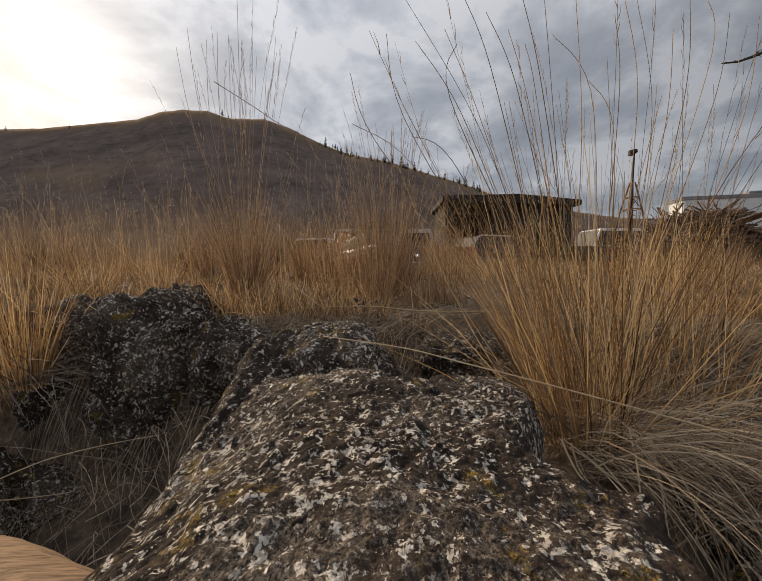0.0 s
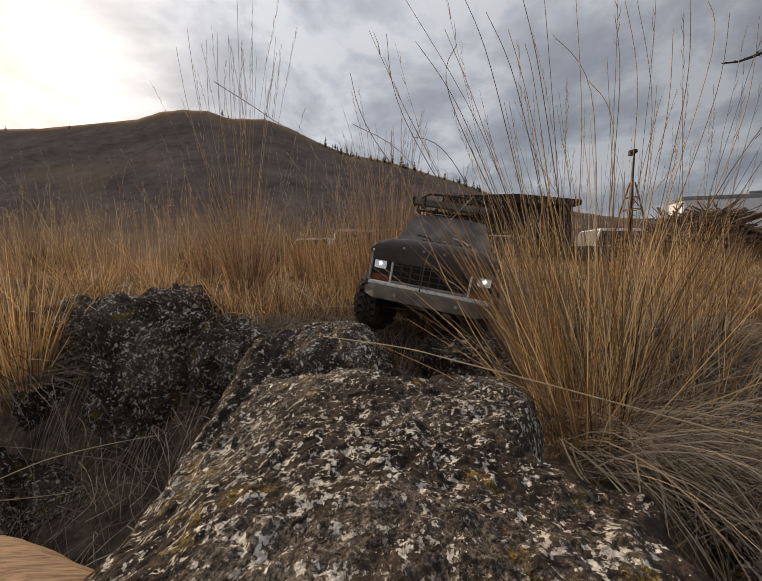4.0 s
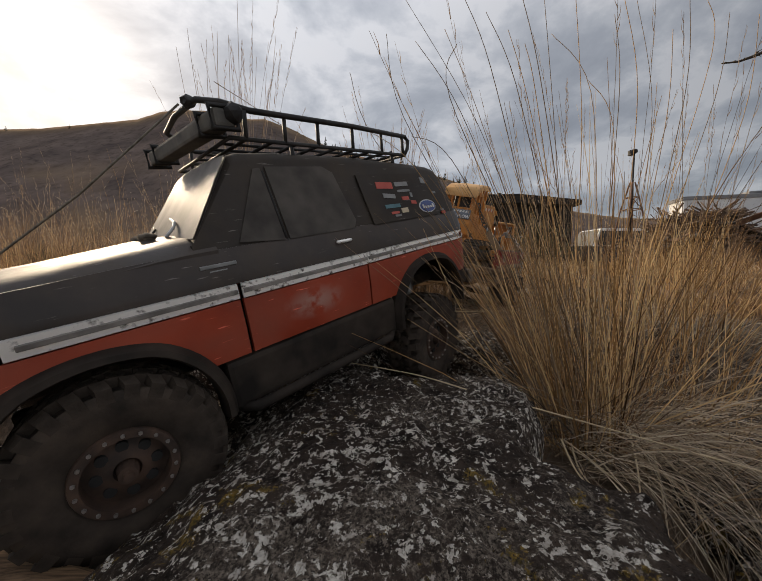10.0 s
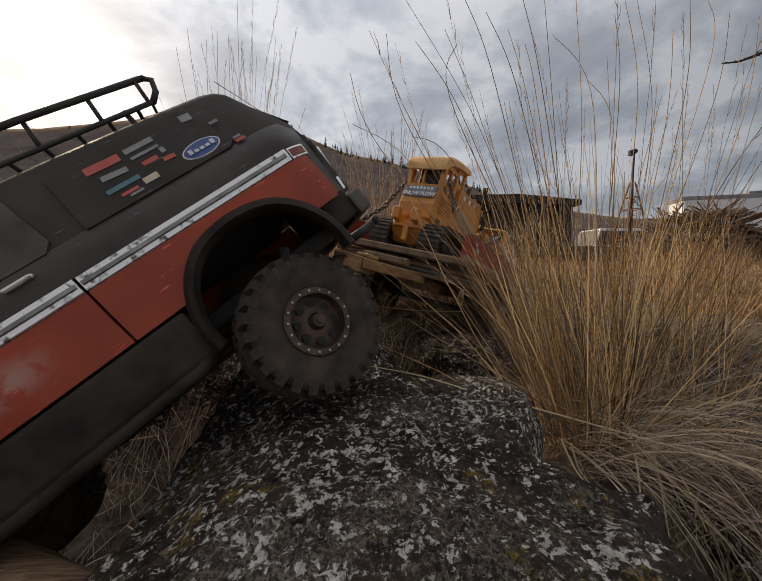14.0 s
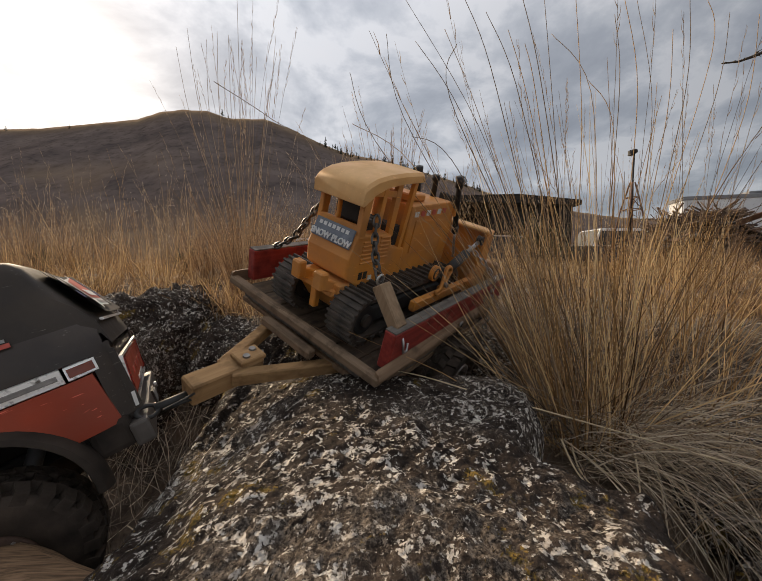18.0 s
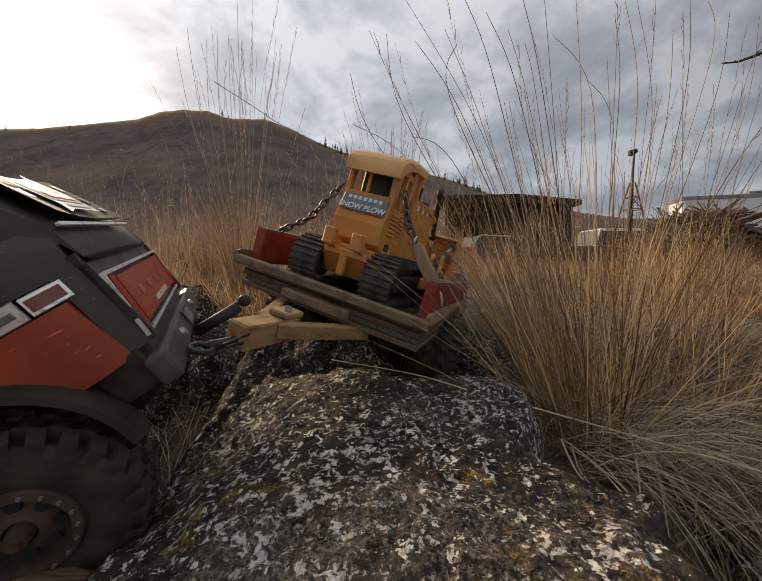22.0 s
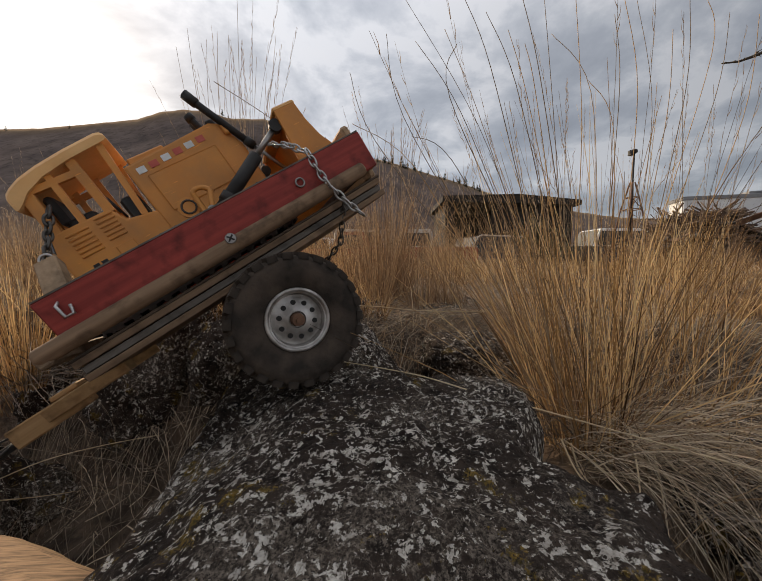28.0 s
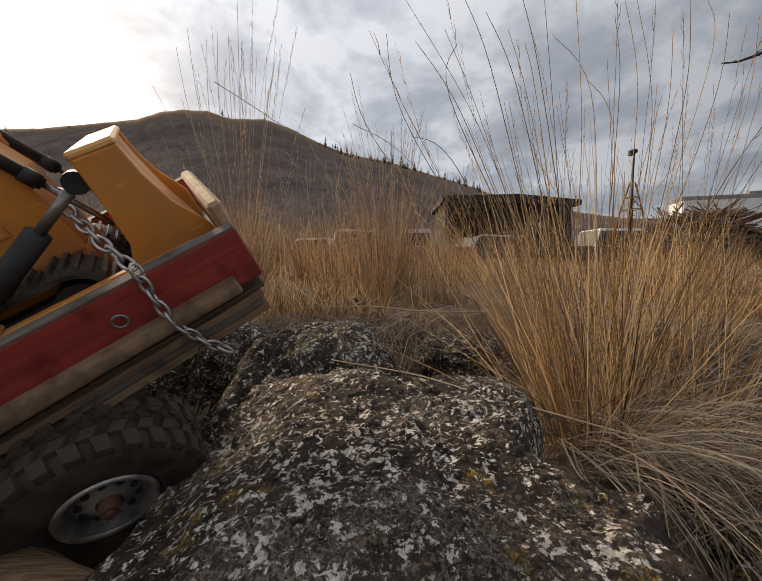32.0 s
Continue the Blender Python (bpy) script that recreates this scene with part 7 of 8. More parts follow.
def build_dozer():
    d = new("toy_bulldozer")
    tagged(d, "yellow plastic toy bulldozer with black tracks, chained to the trailer", "toy bulldozer")
    # hull between the tracks
    prism("hull", [(-0.085, 0.020), (0.150, 0.020), (0.168, 0.045), (0.168, 0.062), (-0.085, 0.062)], -0.034, 0.034, YEL, d, bev=0.002)
    # tracks
    for s in (1, -1):
        y = s * 0.052
        loop = []
        xa, xb, r = -0.060, 0.149, 0.0265
        zc = 0.0285
        n = 12
        for i in range(n + 1):
            a = radians(90 + 180 * i / n)
            loop.append((xa + r * math.cos(a), zc + 0.002 + r * math.sin(a), a))
        for i in range(1, 12):
            loop.append((xa + (xb - xa) * i / 12, zc - r, radians(270)))
        for i in range(n + 1):
            a = radians(-90 + 180 * i / n)
            loop.append((xb + r * math.cos(a), zc + r * math.sin(a), a))
        for i in range(1, 12):
            loop.append((xb + (xa - xb) * i / 12, zc + r + 0.002 * math.sin(i / 12 * 3.14), radians(90)))
        m = len(loop)
        V, F = [], []
        for x, z, a in loop:
            for rr, yy in ((0.0, 0.017), (0.0, -0.017), (-0.004, -0.017), (-0.004, 0.017)):
                V.append((x + rr * math.cos(a), y + yy, z + rr * math.sin(a)))
        for i in range(m):
            j = (i + 1) % m
            for k in range(4):
                l = (k + 1) % 4
                F.append((i * 4 + k, j * 4 + k, j * 4 + l, i * 4 + l))
        tr = mesh_ob("track", V, F, TRACK, d, "black rubber track with cleats")
        first = None
        for x, z, a in loop:
            mm = Matrix.Translation((x, y, z)) @ Matrix.Rotation(-a, 4, "Y")
            if first is None:
                bm = bmesh.new()
                box_bm(bm, (-0.0005, -0.0195, -0.0042), (0.0032, 0.0195, 0.0042))
                box_bm(bm, (0.0032, -0.0195, -0.0014), (0.0070, 0.0195, 0.0014))
                first = part("cleat", bm, TRACK, tr)
                o = first
            else:
                o = first.copy()
                scene.collection.objects.link(o)
                o.parent = tr
            o.matrix_local = mm
        for x in (xa, xb):
            bm = bmesh.new()
            bmesh.ops.create_cone(bm, cap_ends=True, segments=20, radius1=0.0185, radius2=0.0185, depth=0.028, matrix=Matrix.Translation((x, y, zc)) @ Matrix.Rotation(math.pi / 2, 4, "X"))
            part("sprocket", bm, BLACK, d)
            bm = bmesh.new()
            bmesh.ops.create_cone(bm, cap_ends=True, segments=16, radius1=0.008, radius2=0.006, depth=0.036, matrix=Matrix.Translation((x, y, zc)) @ Matrix.Rotation(math.pi / 2, 4, "X"))
            part("sprocket_hub", bm, TRACK, d)
        box("track_frame", (xa, y - 0.010, 0.015), (xb, y + 0.010, 0.040), BLACK, d, 0.003)
        # blade arm, lift cylinder, pulley and loop
        box("push_arm", (-0.160, s * 0.083 - 0.005, 0.028), (0.075, s * 0.083 + 0.005, 0.044), YEL, d, 0.002)
        box("arm_pad", (-0.020, s * 0.083 - 0.0055, 0.044), (0.002, s * 0.083 + 0.0055, 0.049), YEL, d, 0.0015)
        bm = bmesh.new()
        bmesh.ops.create_cone(bm, cap_ends=True, segments=18, radius1=0.0115, radius2=0.0115, depth=0.006, matrix=Matrix.Translation((0.021, s * 0.077, 0.072)) @ Matrix.Rotation(math.pi / 2, 4, "X"))
        pl = part("roller", bm, YEL, d)
        tube("roller_ring", [(0.021 + 0.0075 * math.cos(a), s * 0.0805, 0.072 + 0.0075 * math.sin(a)) for a in [2 * math.pi * i / 14 for i in range(14)]], 0.0012, TRACK, pl, 5, True)
        loop2 = [(0.004 + 0.0085 * math.cos(a) + 0.012 * (1 if math.sin(a) < 0 else -0.2), s * 0.088, 0.060 + 0.0085 * math.cos(a) * 0.2 + (0.017 if math.sin(a) > 0 else -0.012) + 0.006 * math.sin(a)) for a in [2 * math.pi * i / 18 for i in range(18)]]
        tube("arm_link", loop2, 0.0030, YEL, d, 6, True)
        bm = bmesh.new()
        bmesh.ops.create_cone(bm, cap_ends=True, segments=12, radius1=0.0042, radius2=0.0036, depth=0.006, matrix=Matrix.Translation((0.003, s * 0.091, 0.056)) @ Matrix.Rotation(math.pi / 2, 4, "X"))
        part("bolt", bm, BOLT, d)
        tube("lift_cylinder", [(-0.008, s * 0.072, 0.056), (-0.078, s * 0.076, 0.090)], 0.0078, BLACK, d, 12)
        tube("cylinder_collar", [(-0.016, s * 0.0725, 0.0599), (-0.026, s * 0.073, 0.0647)], 0.0096, BLACK, d, 12)
        tube("lift_rod", [(-0.078, s * 0.076, 0.090), (-0.116, s * 0.078, 0.1085)], 0.0036, DKCHROME, d, 10)
        bm = bmesh.new()
        bmesh.ops.create_cone(bm, cap_ends=True, segments=14, radius1=0.0078, radius2=0.0078, depth=0.010, matrix=Matrix.Translation((-0.118, s * 0.078, 0.1095)) @ Matrix.Rotation(math.pi / 2, 4, "X"))
        part("rod_eye", bm, BLACK, d)
    # engine hood
    prism("engine_hood", [(0.052, 0.055), (0.052, 0.155), (-0.060, 0.163), (-0.071, 0.158), (-0.084, 0.125), (-0.084, 0.055)], -0.034, 0.034, YEL, d, bev=0.003)
    for s in (1, -1):
        for k in range(6):
            x = 0.042 - 0.0155 * k
            box("hood_mark", (x - 0.010, min(s * 0.0338, s * 0.0348), 0.1405 + 0.001 * k), (x, max(s * 0.0338, s * 0.0348), 0.148 + 0.001 * k), (WHITEINK, REDINK)[k % 2], d)
        box("hood_panel", (-0.052, min(s * 0.0335, s * 0.0352), 0.088), (0.036, max(s * 0.0335, s * 0.0352), 0.136), YEL, d, 0.0014)
    box("air_box", (0.0, -0.02, 0.158), (0.045, 0.02, 0.168), YEL, d, 0.002)
    def stack(p0, p1, r):
        tube("exhaust_pipe", [p0, tuple(Vector(p0).lerp(Vector(p1), 0.8)), tuple(Vector(p0).lerp(Vector(p1), 0.82))], r, BLACK, d, 12)
        tube("stack_cap", [tuple(Vector(p0).lerp(Vector(p1), 0.80)), p1], r * 1.35, BLACK, d, 12)
    # tall raising cylinders on both sides of the hood, with rods down to the blade
    for s in (1, -1):
        tube("raising_cylinder", [(-0.093, s * 0.0395, 0.112), (-0.062, s * 0.0375, 0.184), (-0.0612, s * 0.0375, 0.186)], 0.0046, BLACK, d, 12)
        tube("cylinder_cap", [(-0.0612, s * 0.0375, 0.186), (-0.0555, s * 0.037, 0.201)], 0.0062, BLACK, d, 12)
        tube("cylinder_collar", [(-0.088, s * 0.0395, 0.124), (-0.092, s * 0.0395, 0.114)], 0.0060, BLACK, d, 12)
        tube("raising_rod", [(-0.093, s * 0.0395, 0.112), (-0.112, s * 0.042, 0.068)], 0.0024, DKCHROME, d, 8)
        box("cylinder_mount", (-0.080, min(s * 0.0335, s * 0.040), 0.140), (-0.070, max(s * 0.0335, s * 0.040), 0.154), YEL, d, 0.0015)
    stack((-0.058, 0.000, 0.158), (-0.050, 0.000, 0.195), 0.0048)
    box("short_stack", (-0.072, 0.008, 0.156), (-0.060, 0.020, 0.173), BLACK, d, 0.002)
    # cab: lower body, posts, roof
    low = prism("cab_body", [(0.050, 0.058), (0.142, 0.058), (0.160, 0.070), (0.162, 0.094), (0.153, 0.122), (0.090, 0.122), (0.082, 0.104), (0.050, 0.098)], -0.0355, 0.0355, YEL, d, bev=0.003)
    for s in (1, -1):
        for k in range(6):
            z = 0.086 + 0.0052 * k
            box("louvre", (0.118, min(s * 0.0348, s * 0.0370), z), (0.142, max(s * 0.0348, s * 0.0370), z + 0.0028), YEL, low, 0.0008)
            box("louvre", (0.090, min(s * 0.0348, s * 0.0370), z + 0.004), (0.110, max(s * 0.0348, s * 0.0370), z + 0.0068), YEL, low, 0.0008)
        box("side_hatch", (0.090, min(s * 0.0366, s * 0.0319), 0.062), (0.110, max(s * 0.0366, s * 0.0319), 0.082), YEL, low, 0.0008)
        for k in range(2):
            box("number_bar", (0.124 + 0.009 * k, min(s * 0.0361, s * 0.0316), 0.066), (0.1305 + 0.009 * k, max(s * 0.0361, s * 0.0316), 0.0755), BLACK, low)
        box("number_bar", (0.114, min(s * 0.0361, s * 0.0316), 0.063), (0.121, max(s * 0.0361, s * 0.0316), 0.069), WHITEINK, low)
        for x, w, lean in ((0.147, 0.011, 0.004), (0.119, 0.007, 0.002), (0.091, 0.010, 0.0), (0.064, 0.007, 0.007)):
            V = []
            for xx, z in ((x - w / 2, 0.118 if x > 0.07 else 0.095), (x + w / 2, 0.118 if x > 0.07 else 0.095), (x + w / 2 - lean, 0.189 - 0.16 * max(0, x - 0.05)), (x - w / 2 - lean, 0.189 - 0.16 * max(0, x - 0.05))):
                V += [(xx, s * 0.0350, z), (xx, s * 0.0292, z)]
            mesh_ob("cab_post", V, [(0, 2, 4, 6), (1, 7, 5, 3), (0, 1, 3, 2), (2, 3, 5, 4), (4, 5, 7, 6), (6, 7, 1, 0)], YEL, d)
        box("window_rail", (0.09, min(s * 0.030, s * 0.0346), 0.166), (0.146, max(s * 0.030, s * 0.0346), 0.173), YEL, d)
    # rear wall of the cab with its window
    for y0, y1, z0, z1 in ((-0.0345, 0.0345, 0.118, 0.132), (-0.0345, -0.028, 0.132, 0.172), (0.028, 0.0345, 0.132, 0.172), (-0.006, -0.002, 0.132, 0.164), (-0.028, 0.028, 0.162, 0.172)):
        box("rear_wall", (0.1455, y0, z0), (0.1515, y1, z1), YEL, d, 0.001)
    st = []
    for x, z0, z1 in ((0.0465, 0.1885, 0.1940), (0.049, 0.1870, 0.1972), (0.054, 0.1862, 0.1985), (0.090, 0.1825, 0.1948), (0.120, 0.1765, 0.1900), (0.140, 0.1680, 0.1848), (0.151, 0.1590, 0.1795), (0.157, 0.1550, 0.1752), (0.1590, 0.1560, 0.1715)):
        st.append([(x, -0.0385, z0), (x, -0.0390, z1 - 0.004), (x, -0.0360, z1), (x, 0.0, z1 + 0.0012), (x, 0.0360, z1), (x, 0.0390, z1 - 0.004), (x, 0.0385, z0)])
    loft("cab_roof", st, YELROOF, d, label="yellow cab roof, painted pale as if sunlit")
    box("seat", (0.105, -0.020, 0.118), (0.135, 0.020, 0.134), BLACK, d, 0.003)
    box("seat_back", (0.130, -0.020, 0.130), (0.140, 0.020, 0.166), BLACK, d, 0.003)
    box("console", (0.058, -0.03, 0.10), (0.078, 0.03, 0.128), BLACK, d, 0.003)
    for y in (-0.012, 0.012):
        tube("lever", [(0.085, y, 0.12), (0.09, y, 0.15)], 0.0014, BLACK, d)
    # name plate with its words
    tilt = Matrix.Translation((0.1556, 0, 0.1155)) @ Matrix.Rotation(radians(-19), 4, "Y")
    pl = box("name_plate", (0.0, -0.0315, -0.0115), (0.0025, 0.0315, 0.0115), PLATE, d, 0.0008, "slate plate with white words", mtx=tilt)
    cu = bpy.data.curves.new("words", "FONT")
    cu.body, cu.size, cu.extrude, cu.align_x = "SNOW PLOW", 0.0104, 0.0005, "CENTER"
    cu.offset = 0.00035
    tmp = bpy.data.objects.new("words", cu)
    scene.collection.objects.link(tmp)
    me = bpy.data.meshes.new_from_object(tmp)
    bpy.data.objects.remove(tmp)
    bpy.data.curves.remove(cu)
    me.materials.clear()
    me.materials.append(WHITEINK)
    wo = new("lettering", me)
    wo.parent = pl
    wo.matrix_local = tilt @ Matrix.Translation((0.0031, 0, -0.0095)) @ Matrix.Rotation(math.pi / 2, 4, "Z") @ Matrix.Rotation(math.pi / 2, 4, "X")
    for k in range(7):
        box("plate_bar", (0.0024, -0.024 + 0.0072 * k, 0.0040), (0.0031, -0.0195 + 0.0072 * k, 0.0085), WHITEINK, pl, mtx=tilt)
    # ripper at the back
    for s in (1, -1):
        box("ripper_arm", (0.144, s * 0.019 - 0.006, 0.050), (0.186, s * 0.019 + 0.006, 0.063), YEL, d, 0.0015, mtx=Matrix.Translation((0.165, 0, 0.055)) @ Matrix.Rotation(radians(-18), 4, "Y") @ Matrix.Translation((-0.165, 0, -0.055)))
        box("ripper_lug", (0.178, s * 0.019 - 0.0075, 0.056), (0.190, s * 0.019 + 0.0075, 0.078), YEL, d, 0.002)
    box("ripper_beam", (0.164, -0.030, 0.046), (0.174, 0.030, 0.056), YEL, d, 0.002)
    box("ripper_tooth", (0.166, -0.005, 0.022), (0.175, 0.005, 0.050), YEL, d, 0.0015)
    # blade: curved mouldboard with end plates
    st = []
    for i in range(13):
        a = i / 12
        z = 0.010 + 0.113 * a
        x = -0.1505 - 0.022 * (1 - a) ** 1.6
        st.append([(x, -0.083, z), (x, 0.083, z), (x + 0.006, 0.083, z), (x + 0.006, -0.083, z)])
    bl = loft("blade", st, YEL, d, label="yellow dozer blade, scuffed at the foot")
    for s in (1, -1):
        prism("blade_end", [(-0.1765, 0.010), (-0.098, 0.010), (-0.104, 0.034), (-0.118, 0.060), (-0.122, 0.092), (-0.1245, 0.1225), (-0.1535, 0.1225), (-0.1555, 0.100), (-0.1615, 0.076), (-0.1720, 0.056), (-0.1765, 0.046)], s * 0.0835 - 0.003, s * 0.0835 + 0.003, YEL, bl, bev=0.0014)
    # top face takes the yellow with sunlight in its colour
    box("blade_top", (-0.1550, -0.086, 0.1215), (-0.1230, 0.086, 0.1275), YELROOF, bl, 0.002)
    box("cutting_edge", (-0.1755, -0.080, 0.004), (-0.163, 0.080, 0.012), GREYWOOD, bl, 0.001)
    return d


trailer, trailer_wheels = build_trailer()
dozer = build_dozer()
chock = tagged(box("wooden_chock", (-0.1900, -0.060, -0.0085), (-0.1780, 0.112, 0.064), BLOCKWOOD, None, 0.003), "weathered wooden chock beside the blade on the trailer", "chock")
chains = [
    chain("dark chain from the cab to the tie-down block", [(0.137, 0.049, 0.138), (0.147, 0.060, 0.116), (0.154, 0.073, 0.098), (0.157, 0.083, 0.087)], 0.0105, DKCHAIN, 0.0016),
    chain("dark chain from the cab to the far side board", [(0.136, -0.046, 0.130), (0.145, -0.075, 0.078), (0.150, -0.105, 0.055), (0.140, -0.120, 0.050)], 0.0105, DKCHAIN, 0.0016),
    chain("bright chain hanging over the red side board", [(-0.100, 0.080, 0.092), (-0.108, 0.112, 0.072), (-0.116, 0.131, 0.050), (-0.113, 0.1345, 0.030), (-0.112, 0.141, 0.008), (-0.120, 0.142, -0.022), (-0.130, 0.141, -0.044)], 0.0100, CHAIN, 0.0013),
    chain("dark chain under the end of the trailer bed", [(-0.118, 0.132, -0.020), (-0.095, 0.115, -0.055), (-0.07, 0.095, -0.066), (-0.05, 0.06, -0.058)], 0.0085, DKCHAIN),
]


# ---- paths of what moves: seconds, place, yaw, pitch, roll ----
TRUCK_PATH = [
    (0.00, -0.030, 1.720, 0.560, -60.5, 3.6, -2.0),
    (1.00, 0.077, 1.420, 0.522, -60.5, 3.6, -2.0),
    (1.50, 0.125, 1.300, 0.533, -60.5, 3.6, -2.0),
    (2.00, 0.163, 1.199, 0.530, -62.4, 5.6, -2.1),
    (2.50, 0.219, 1.132, 0.504, -71.6, 7.7, -3.6),
    (3.00, 0.233, 1.038, 0.503, -79.8, 8.2, -14.5),
    (3.50, 0.190, 0.928, 0.498, -96.6, 3.8, -10.4),
    (5.50, 0.112, 0.621, 0.517, -111.5, -6.0, -17.0),
    (6.00, 0.065, 0.585, 0.514, -111.2, 3.8, -11.5),
    (6.50, 0.032, 0.548, 0.526, -117.1, 8.7, -6.7),
    (7.00, 0.002, 0.484, 0.507, -123.7, 9.8, -7.9),
    (7.50, -0.023, 0.442, 0.509, -126.2, 10.7, -10.4),
    (8.00, -0.034, 0.428, 0.508, -127.0, 10.9, -11.2),
    (8.50, -0.049, 0.420, 0.509, -128.1, 9.0, -9.9),
    (9.00, -0.090, 0.415, 0.509, -130.2, -0.8, -4.8),
    (9.50, -0.120, 0.415, 0.511, -133.5, -6.9, -5.4),
    (10.00, -0.143, 0.403, 0.501, -135.8, -12.0, -1.8),
    (10.50, -0.187, 0.392, 0.482, -140.1, -21.4, 6.9),
    (11.00, -0.211, 0.388, 0.474, -142.1, -24.0, 8.7),
    (11.50, -0.244, 0.390, 0.467, -142.7, -26.6, 11.9),
    (12.00, -0.267, 0.391, 0.460, -145.1, -28.8, 14.6),
    (12.50, -0.277, 0.352, 0.446, -142.7, -31.8, 18.6),
    (13.00, -0.286, 0.339, 0.440, -144.7, -34.0, 18.2),
    (13.50, -0.290, 0.327, 0.434, -148.2, -35.8, 15.9),
    (14.00, -0.298, 0.319, 0.428, -152.0, -37.7, 13.2),
    (14.50, -0.308, 0.304, 0.416, -152.8, -39.8, 12.5),
    (16.50, -0.395, 0.284, 0.369, -153.6, -39.8, 3.1),
    (17.00, -0.413, 0.286, 0.361, -156.4, -38.2, -0.4),
    (17.50, -0.464, 0.244, 0.330, -150.5, -30.7, 1.9),
    (18.00, -0.506, 0.203, 0.325, -143.3, -18.5, 5.5),
    (18.50, -0.480, 0.159, 0.317, -143.3, -24.4, -7.5),
    (19.00, -0.514, 0.159, 0.298, -146.5, -24.2, -15.3),
    (19.50, -0.518, 0.150, 0.293, -146.2, -22.2, -14.5),
    (20.00, -0.524, 0.159, 0.302, -148.2, -21.4, -14.2),
    (21.00, -0.491, 0.168, 0.313, -151.4, -28.9, -11.6),
    (21.50, -0.463, 0.181, 0.349, -158.0, -31.6, -15.5),
    (22.00, -0.439, 0.197, 0.352, -157.0, -33.7, -8.0),
    (23.00, -0.558, 0.233, 0.313, -162.9, -22.3, -20.2),
    (23.50, -0.620, 0.205, 0.325, -162.0, -18.0, -21.0),
    (24.00, -0.675, 0.098, 0.297, -160.0, -15.0, -18.0),
    (25.50, -0.672, 0.098, 0.294, -160.0, -15.0, -18.0),
    (27.50, -0.697, 0.165, 0.271, -160.0, -20.0, -14.0),
    (28.00, -0.762, 0.225, 0.258, -163.0, -20.0, -10.0),
    (29.00, -0.780, 0.253, 0.238, -164.0, -20.0, -9.0),
    (30.00, -0.837, 0.248, 0.200, -167.0, -19.0, -6.0),
    (30.50, -0.865, 0.226, 0.213, -168.0, -18.0, -4.0),
    (31.00, -0.926, 0.180, 0.219, -170.0, -16.0, 0.0),
    (32.00, -0.929, 0.176, 0.221, -170.0, -16.0, 0.0),
]
TRAILER_PATH = [
    (0.00, -0.303, 2.345, 0.545, -72.0, -4.0, -8.0),
    (1.00, -0.173, 2.052, 0.550, -76.0, -4.0, -8.0),
    (1.50, -0.113, 1.934, 0.555, -78.0, -4.0, -8.0),
    (2.00, -0.064, 1.838, 0.555, -77.0, -4.0, -8.7),
    (2.50, -0.003, 1.766, 0.555, -70.0, -4.0, -9.4),
    (3.00, 0.063, 1.687, 0.555, -74.0, -4.0, -10.1),
    (3.50, 0.144, 1.600, 0.550, -78.0, -4.0, -10.9),
    (5.50, 0.178, 1.295, 0.550, -93.0, -4.0, -9.8),
    (6.00, 0.216, 1.219, 0.550, -97.0, -4.0, -9.5),
    (7.00, 0.224, 1.091, 0.550, -100.0, -4.0, -9.3),
    (8.00, 0.219, 1.029, 0.547, -103.0, -4.0, -9.1),
    (9.00, 0.242, 0.991, 0.541, -111.2, -10.3, -7.3),
    (10.50, 0.229, 0.901, 0.516, -122.6, 2.6, -13.9),
    (14.00, 0.123, 0.722, 0.504, -123.4, 8.7, -11.7),
    (16.50, 0.083, 0.594, 0.457, -130.9, 8.5, -18.7),
    (17.00, 0.072, 0.593, 0.460, -129.9, 5.2, -21.6),
    (17.50, 0.050, 0.538, 0.441, -134.9, -0.2, -24.8),
    (18.00, 0.011, 0.544, 0.462, -127.7, -8.2, -21.9),
    (18.50, 0.002, 0.542, 0.461, -125.8, -8.3, -20.1),
    (19.00, -0.047, 0.538, 0.474, -120.3, -12.6, -13.3),
    (19.50, -0.069, 0.537, 0.479, -119.5, -16.9, -10.0),
    (20.00, -0.071, 0.538, 0.478, -118.6, -16.5, -9.6),
    (20.50, -0.064, 0.539, 0.477, -120.4, -15.2, -11.0),
    (21.00, -0.027, 0.541, 0.469, -117.9, -7.7, -13.9),
    (21.50, -0.013, 0.556, 0.471, -113.1, -0.0, -15.8),
    (22.00, -0.004, 0.572, 0.466, -110.3, 2.6, -16.5),
    (22.50, -0.010, 0.556, 0.464, -113.9, -3.9, -15.8),
    (23.00, -0.040, 0.530, 0.472, -120.6, -11.2, -12.8),
    (23.50, -0.110, 0.506, 0.491, -126.6, -21.0, -5.0),
    (24.00, -0.190, 0.461, 0.519, -127.7, -31.6, -0.2),
    (25.50, -0.189, 0.462, 0.517, -127.3, -31.8, -0.3),
    (27.50, -0.169, 0.495, 0.511, -138.0, -29.4, 2.0),
    (28.00, -0.196, 0.466, 0.515, -153.3, -33.3, 5.7),
    (29.00, -0.213, 0.450, 0.513, -160.0, -37.2, 2.0),
    (30.00, -0.261, 0.400, 0.473, -165.0, -38.3, 0.9),
    (30.50, -0.270, 0.370, 0.463, -164.5, -34.5, -8.0),
    (31.00, -0.316, 0.311, 0.443, -157.0, -31.0, -24.0),
    (32.00, -0.321, 0.310, 0.445, -156.0, -31.0, -24.5),
]



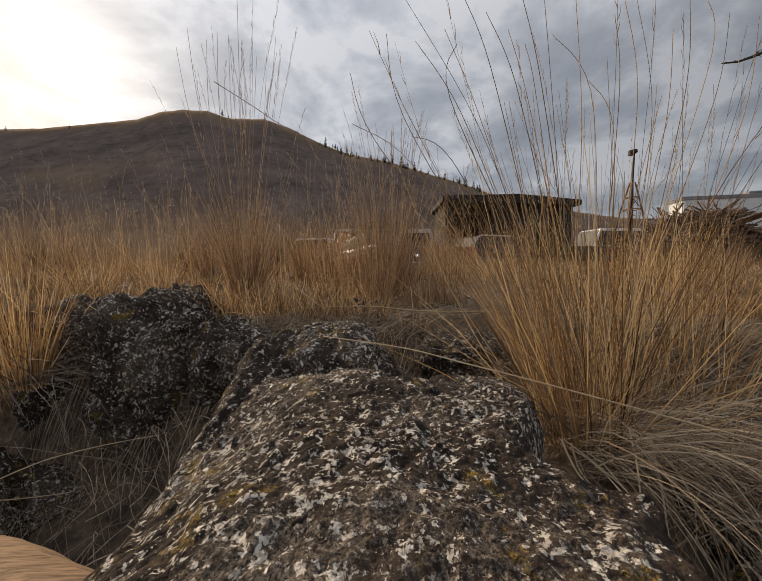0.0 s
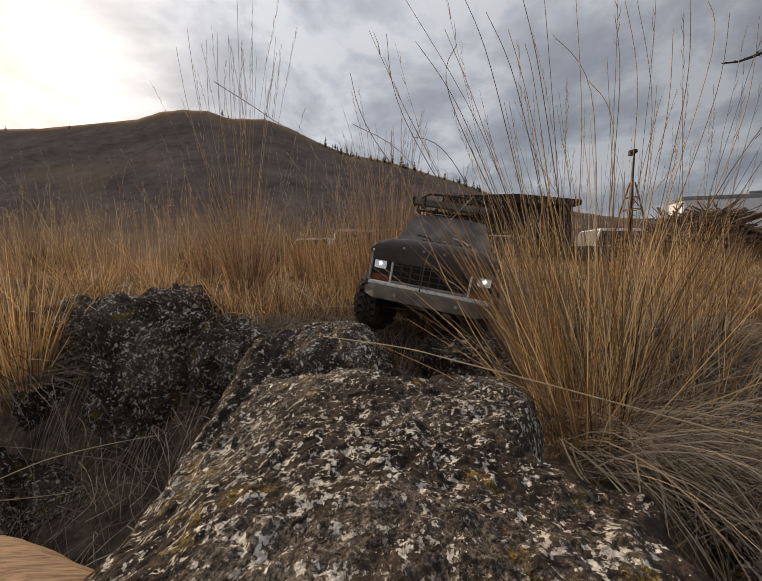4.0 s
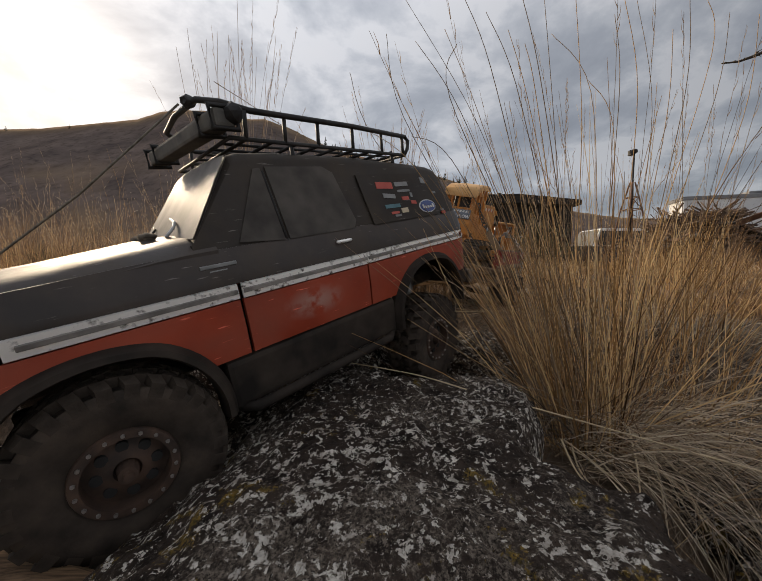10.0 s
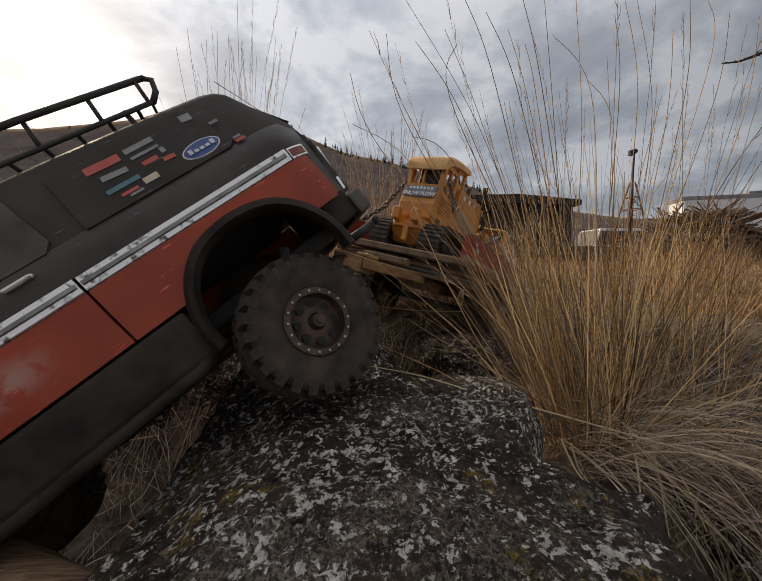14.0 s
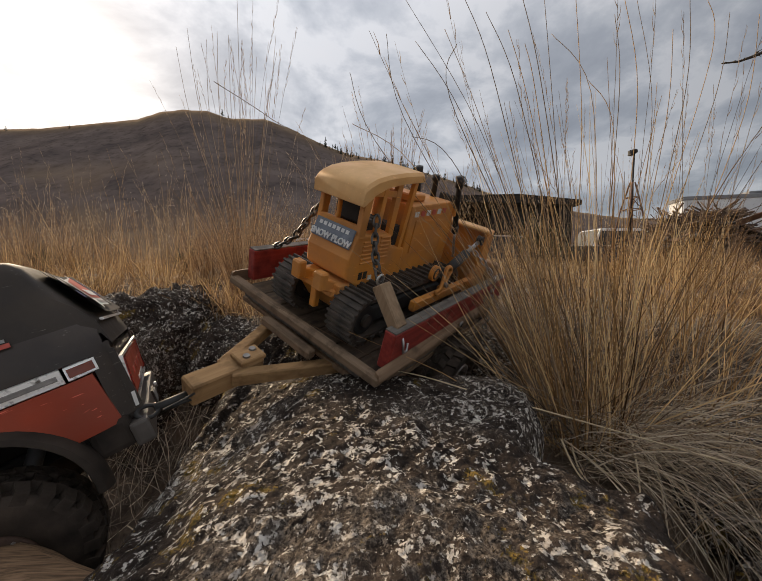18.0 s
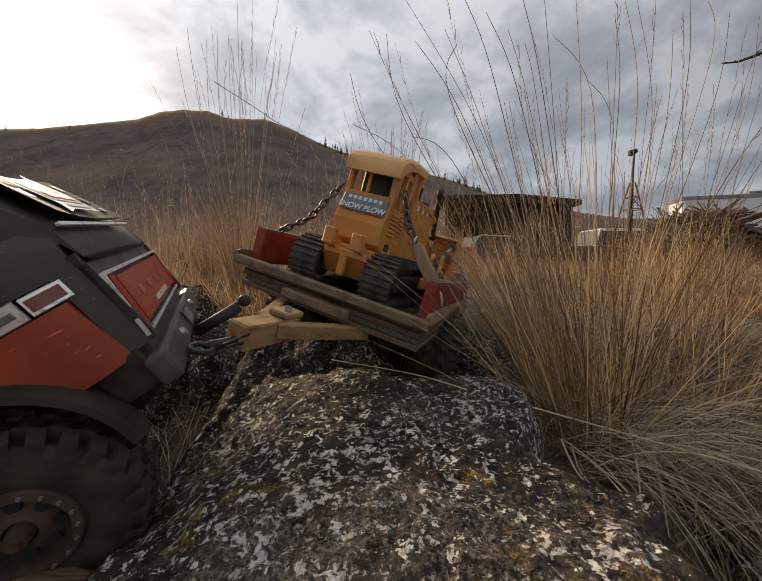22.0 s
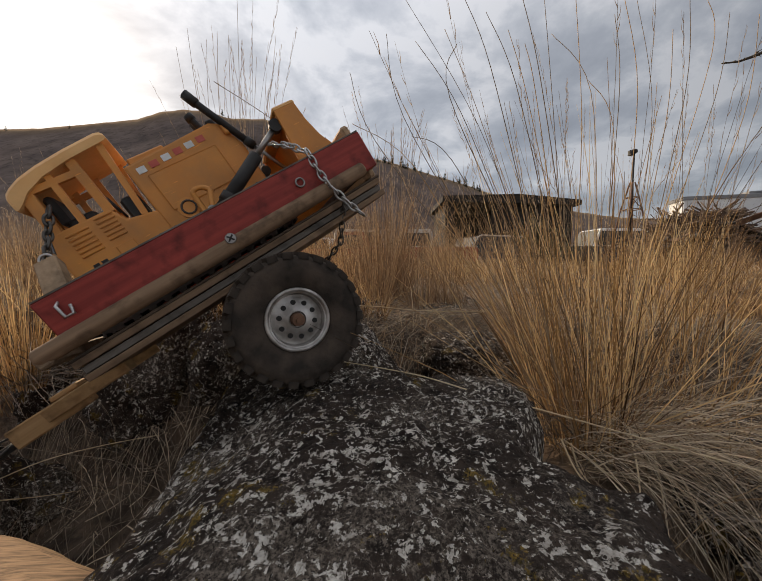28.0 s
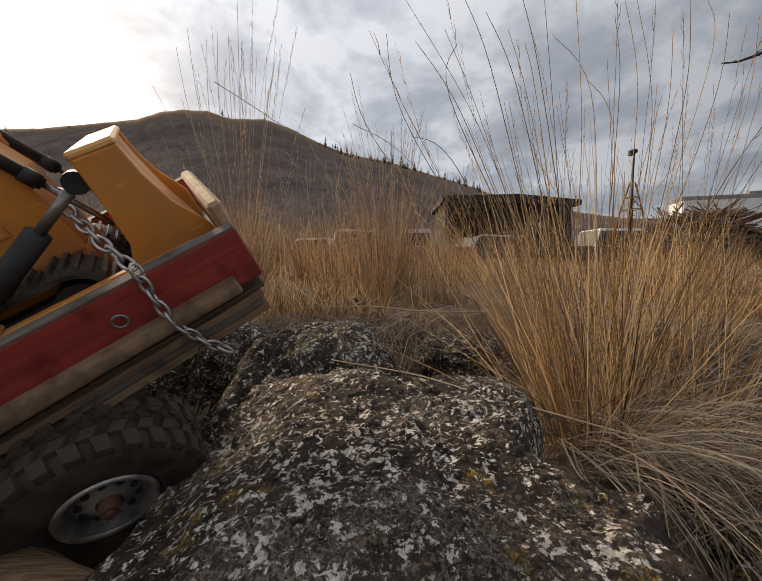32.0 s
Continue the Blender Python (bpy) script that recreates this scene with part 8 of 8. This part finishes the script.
def at_time(path, t):
    """Values of a keyed path at t, straight between its rows."""
    for a, b in zip(path, path[1:]):
        if t <= b[0]:
            u = max(0.0, (t - a[0]) / (b[0] - a[0]))
            return [p + (q - p) * u for p, q in zip(a[1:], b[1:])]
    return list(path[-1][1:])


def place(x, y, z, yaw, pitch, roll):
    return pose(x, y, z) @ Matrix.Rotation(radians(yaw), 4, "Z") @ Matrix.Rotation(radians(-pitch), 4, "Y") @ Matrix.Rotation(radians(roll), 4, "X")


FRONT_TRAVEL = [(0, -0.092), (6, -0.100), (7, -0.068), (8, -0.083), (9, -0.091), (11, -0.106), (14, -0.098), (32, -0.092)]
REAR_TRAVEL = [(0, -0.092), (8.5, -0.098), (10.5, -0.148), (11, -0.157), (12, -0.152), (13, -0.140), (14, -0.131), (16.5, -0.124), (17, -0.123), (19, -0.105), (32, -0.095)]
REAR_TOE = [(0, 0), (9, 0), (11, 14), (14, 15), (17, 4), (19, 0), (32, 0)]
STEER = [(0, 4), (2, -8), (3.5, -14), (5.5, -4), (7, -8), (9, -4), (11, -6), (14, -8), (17, 0), (32, 0)]
WHEEL_LEAN = [(0, 0), (30, 0), (31, -5), (32, -5)]
TRAILER_TRAVEL = [(0, -0.084), (23, -0.084), (24, -0.095), (25.5, -0.095), (27.5, -0.095), (30.5, -0.095), (32, -0.088)]


def motions():
    for things, path in (((truck,), TRUCK_PATH), ((trailer, dozer, chock, *chains), TRAILER_PATH)):
        for ob in things:
            fit = pose(0.001, 0.006, -0.003) if ob is dozer else pose(0, 0, 0)
            walk(ob, [(r[0], place(*r[1:]) @ fit) for r in path])
    walk(pressed_straw, [(0.0, pose(0, 0, 0)), (6.6, pose(0, 0, 0)), (8.5, pose(0.01, 0, -0.030)), (32.0, pose(0.01, 0, -0.030))])
    times = [i * 0.25 for i in range(129)]

    def turns(path, radius):
        out, s, last = [], 0.0, None
        for t in times:
            v = at_time(path, t)
            p = Vector(v[:3])
            if last is not None:
                fwd = place(*v).to_3x3() @ Vector((1, 0, 0))
                s += (p - last).dot(fwd) / radius
            last = p
            out.append((t, s))
        return out
    rolled = turns(TRUCK_PATH, 0.0645)
    for i, wh in enumerate(truck_wheels):
        x, y = wh.location.x, wh.location.y
        travel = FRONT_TRAVEL if i < 2 else REAR_TRAVEL
        rows = []
        for t, s in rolled:
            st = at_time(STEER if i < 2 else REAR_TOE, t)[0]
            z = at_time(travel, t)[0]
            z = z if y > 0 else max(-0.112, min(-0.078, -0.186 - z))
            rows.append((t, pose(x, y, z, 0, 0, st) @ Matrix.Rotation(s + 0.7 * i, 4, "Y")))
        walk(wh, rows)
    for i, ax in enumerate(truck_axles):
        travel = (FRONT_TRAVEL, REAR_TRAVEL)[i]
        walk(ax, [(t, pose(ax.location.x, 0, (z + max(-0.112, min(-0.078, -0.186 - z))) / 2, math.degrees(math.atan2(z - max(-0.112, min(-0.078, -0.186 - z)), 0.208)))) for t, z in travel])
    rolled = turns(TRAILER_PATH, 0.0715)
    for i, wh in enumerate(trailer_wheels):
        x, y = wh.location.x, wh.location.y
        walk(wh, [(t, pose(x, y, at_time(TRAILER_TRAVEL, t)[0], at_time(WHEEL_LEAN, t)[0]) @ Matrix.Rotation(s + 0.5 * i, 4, "Y")) for t, s in rolled])


motions()
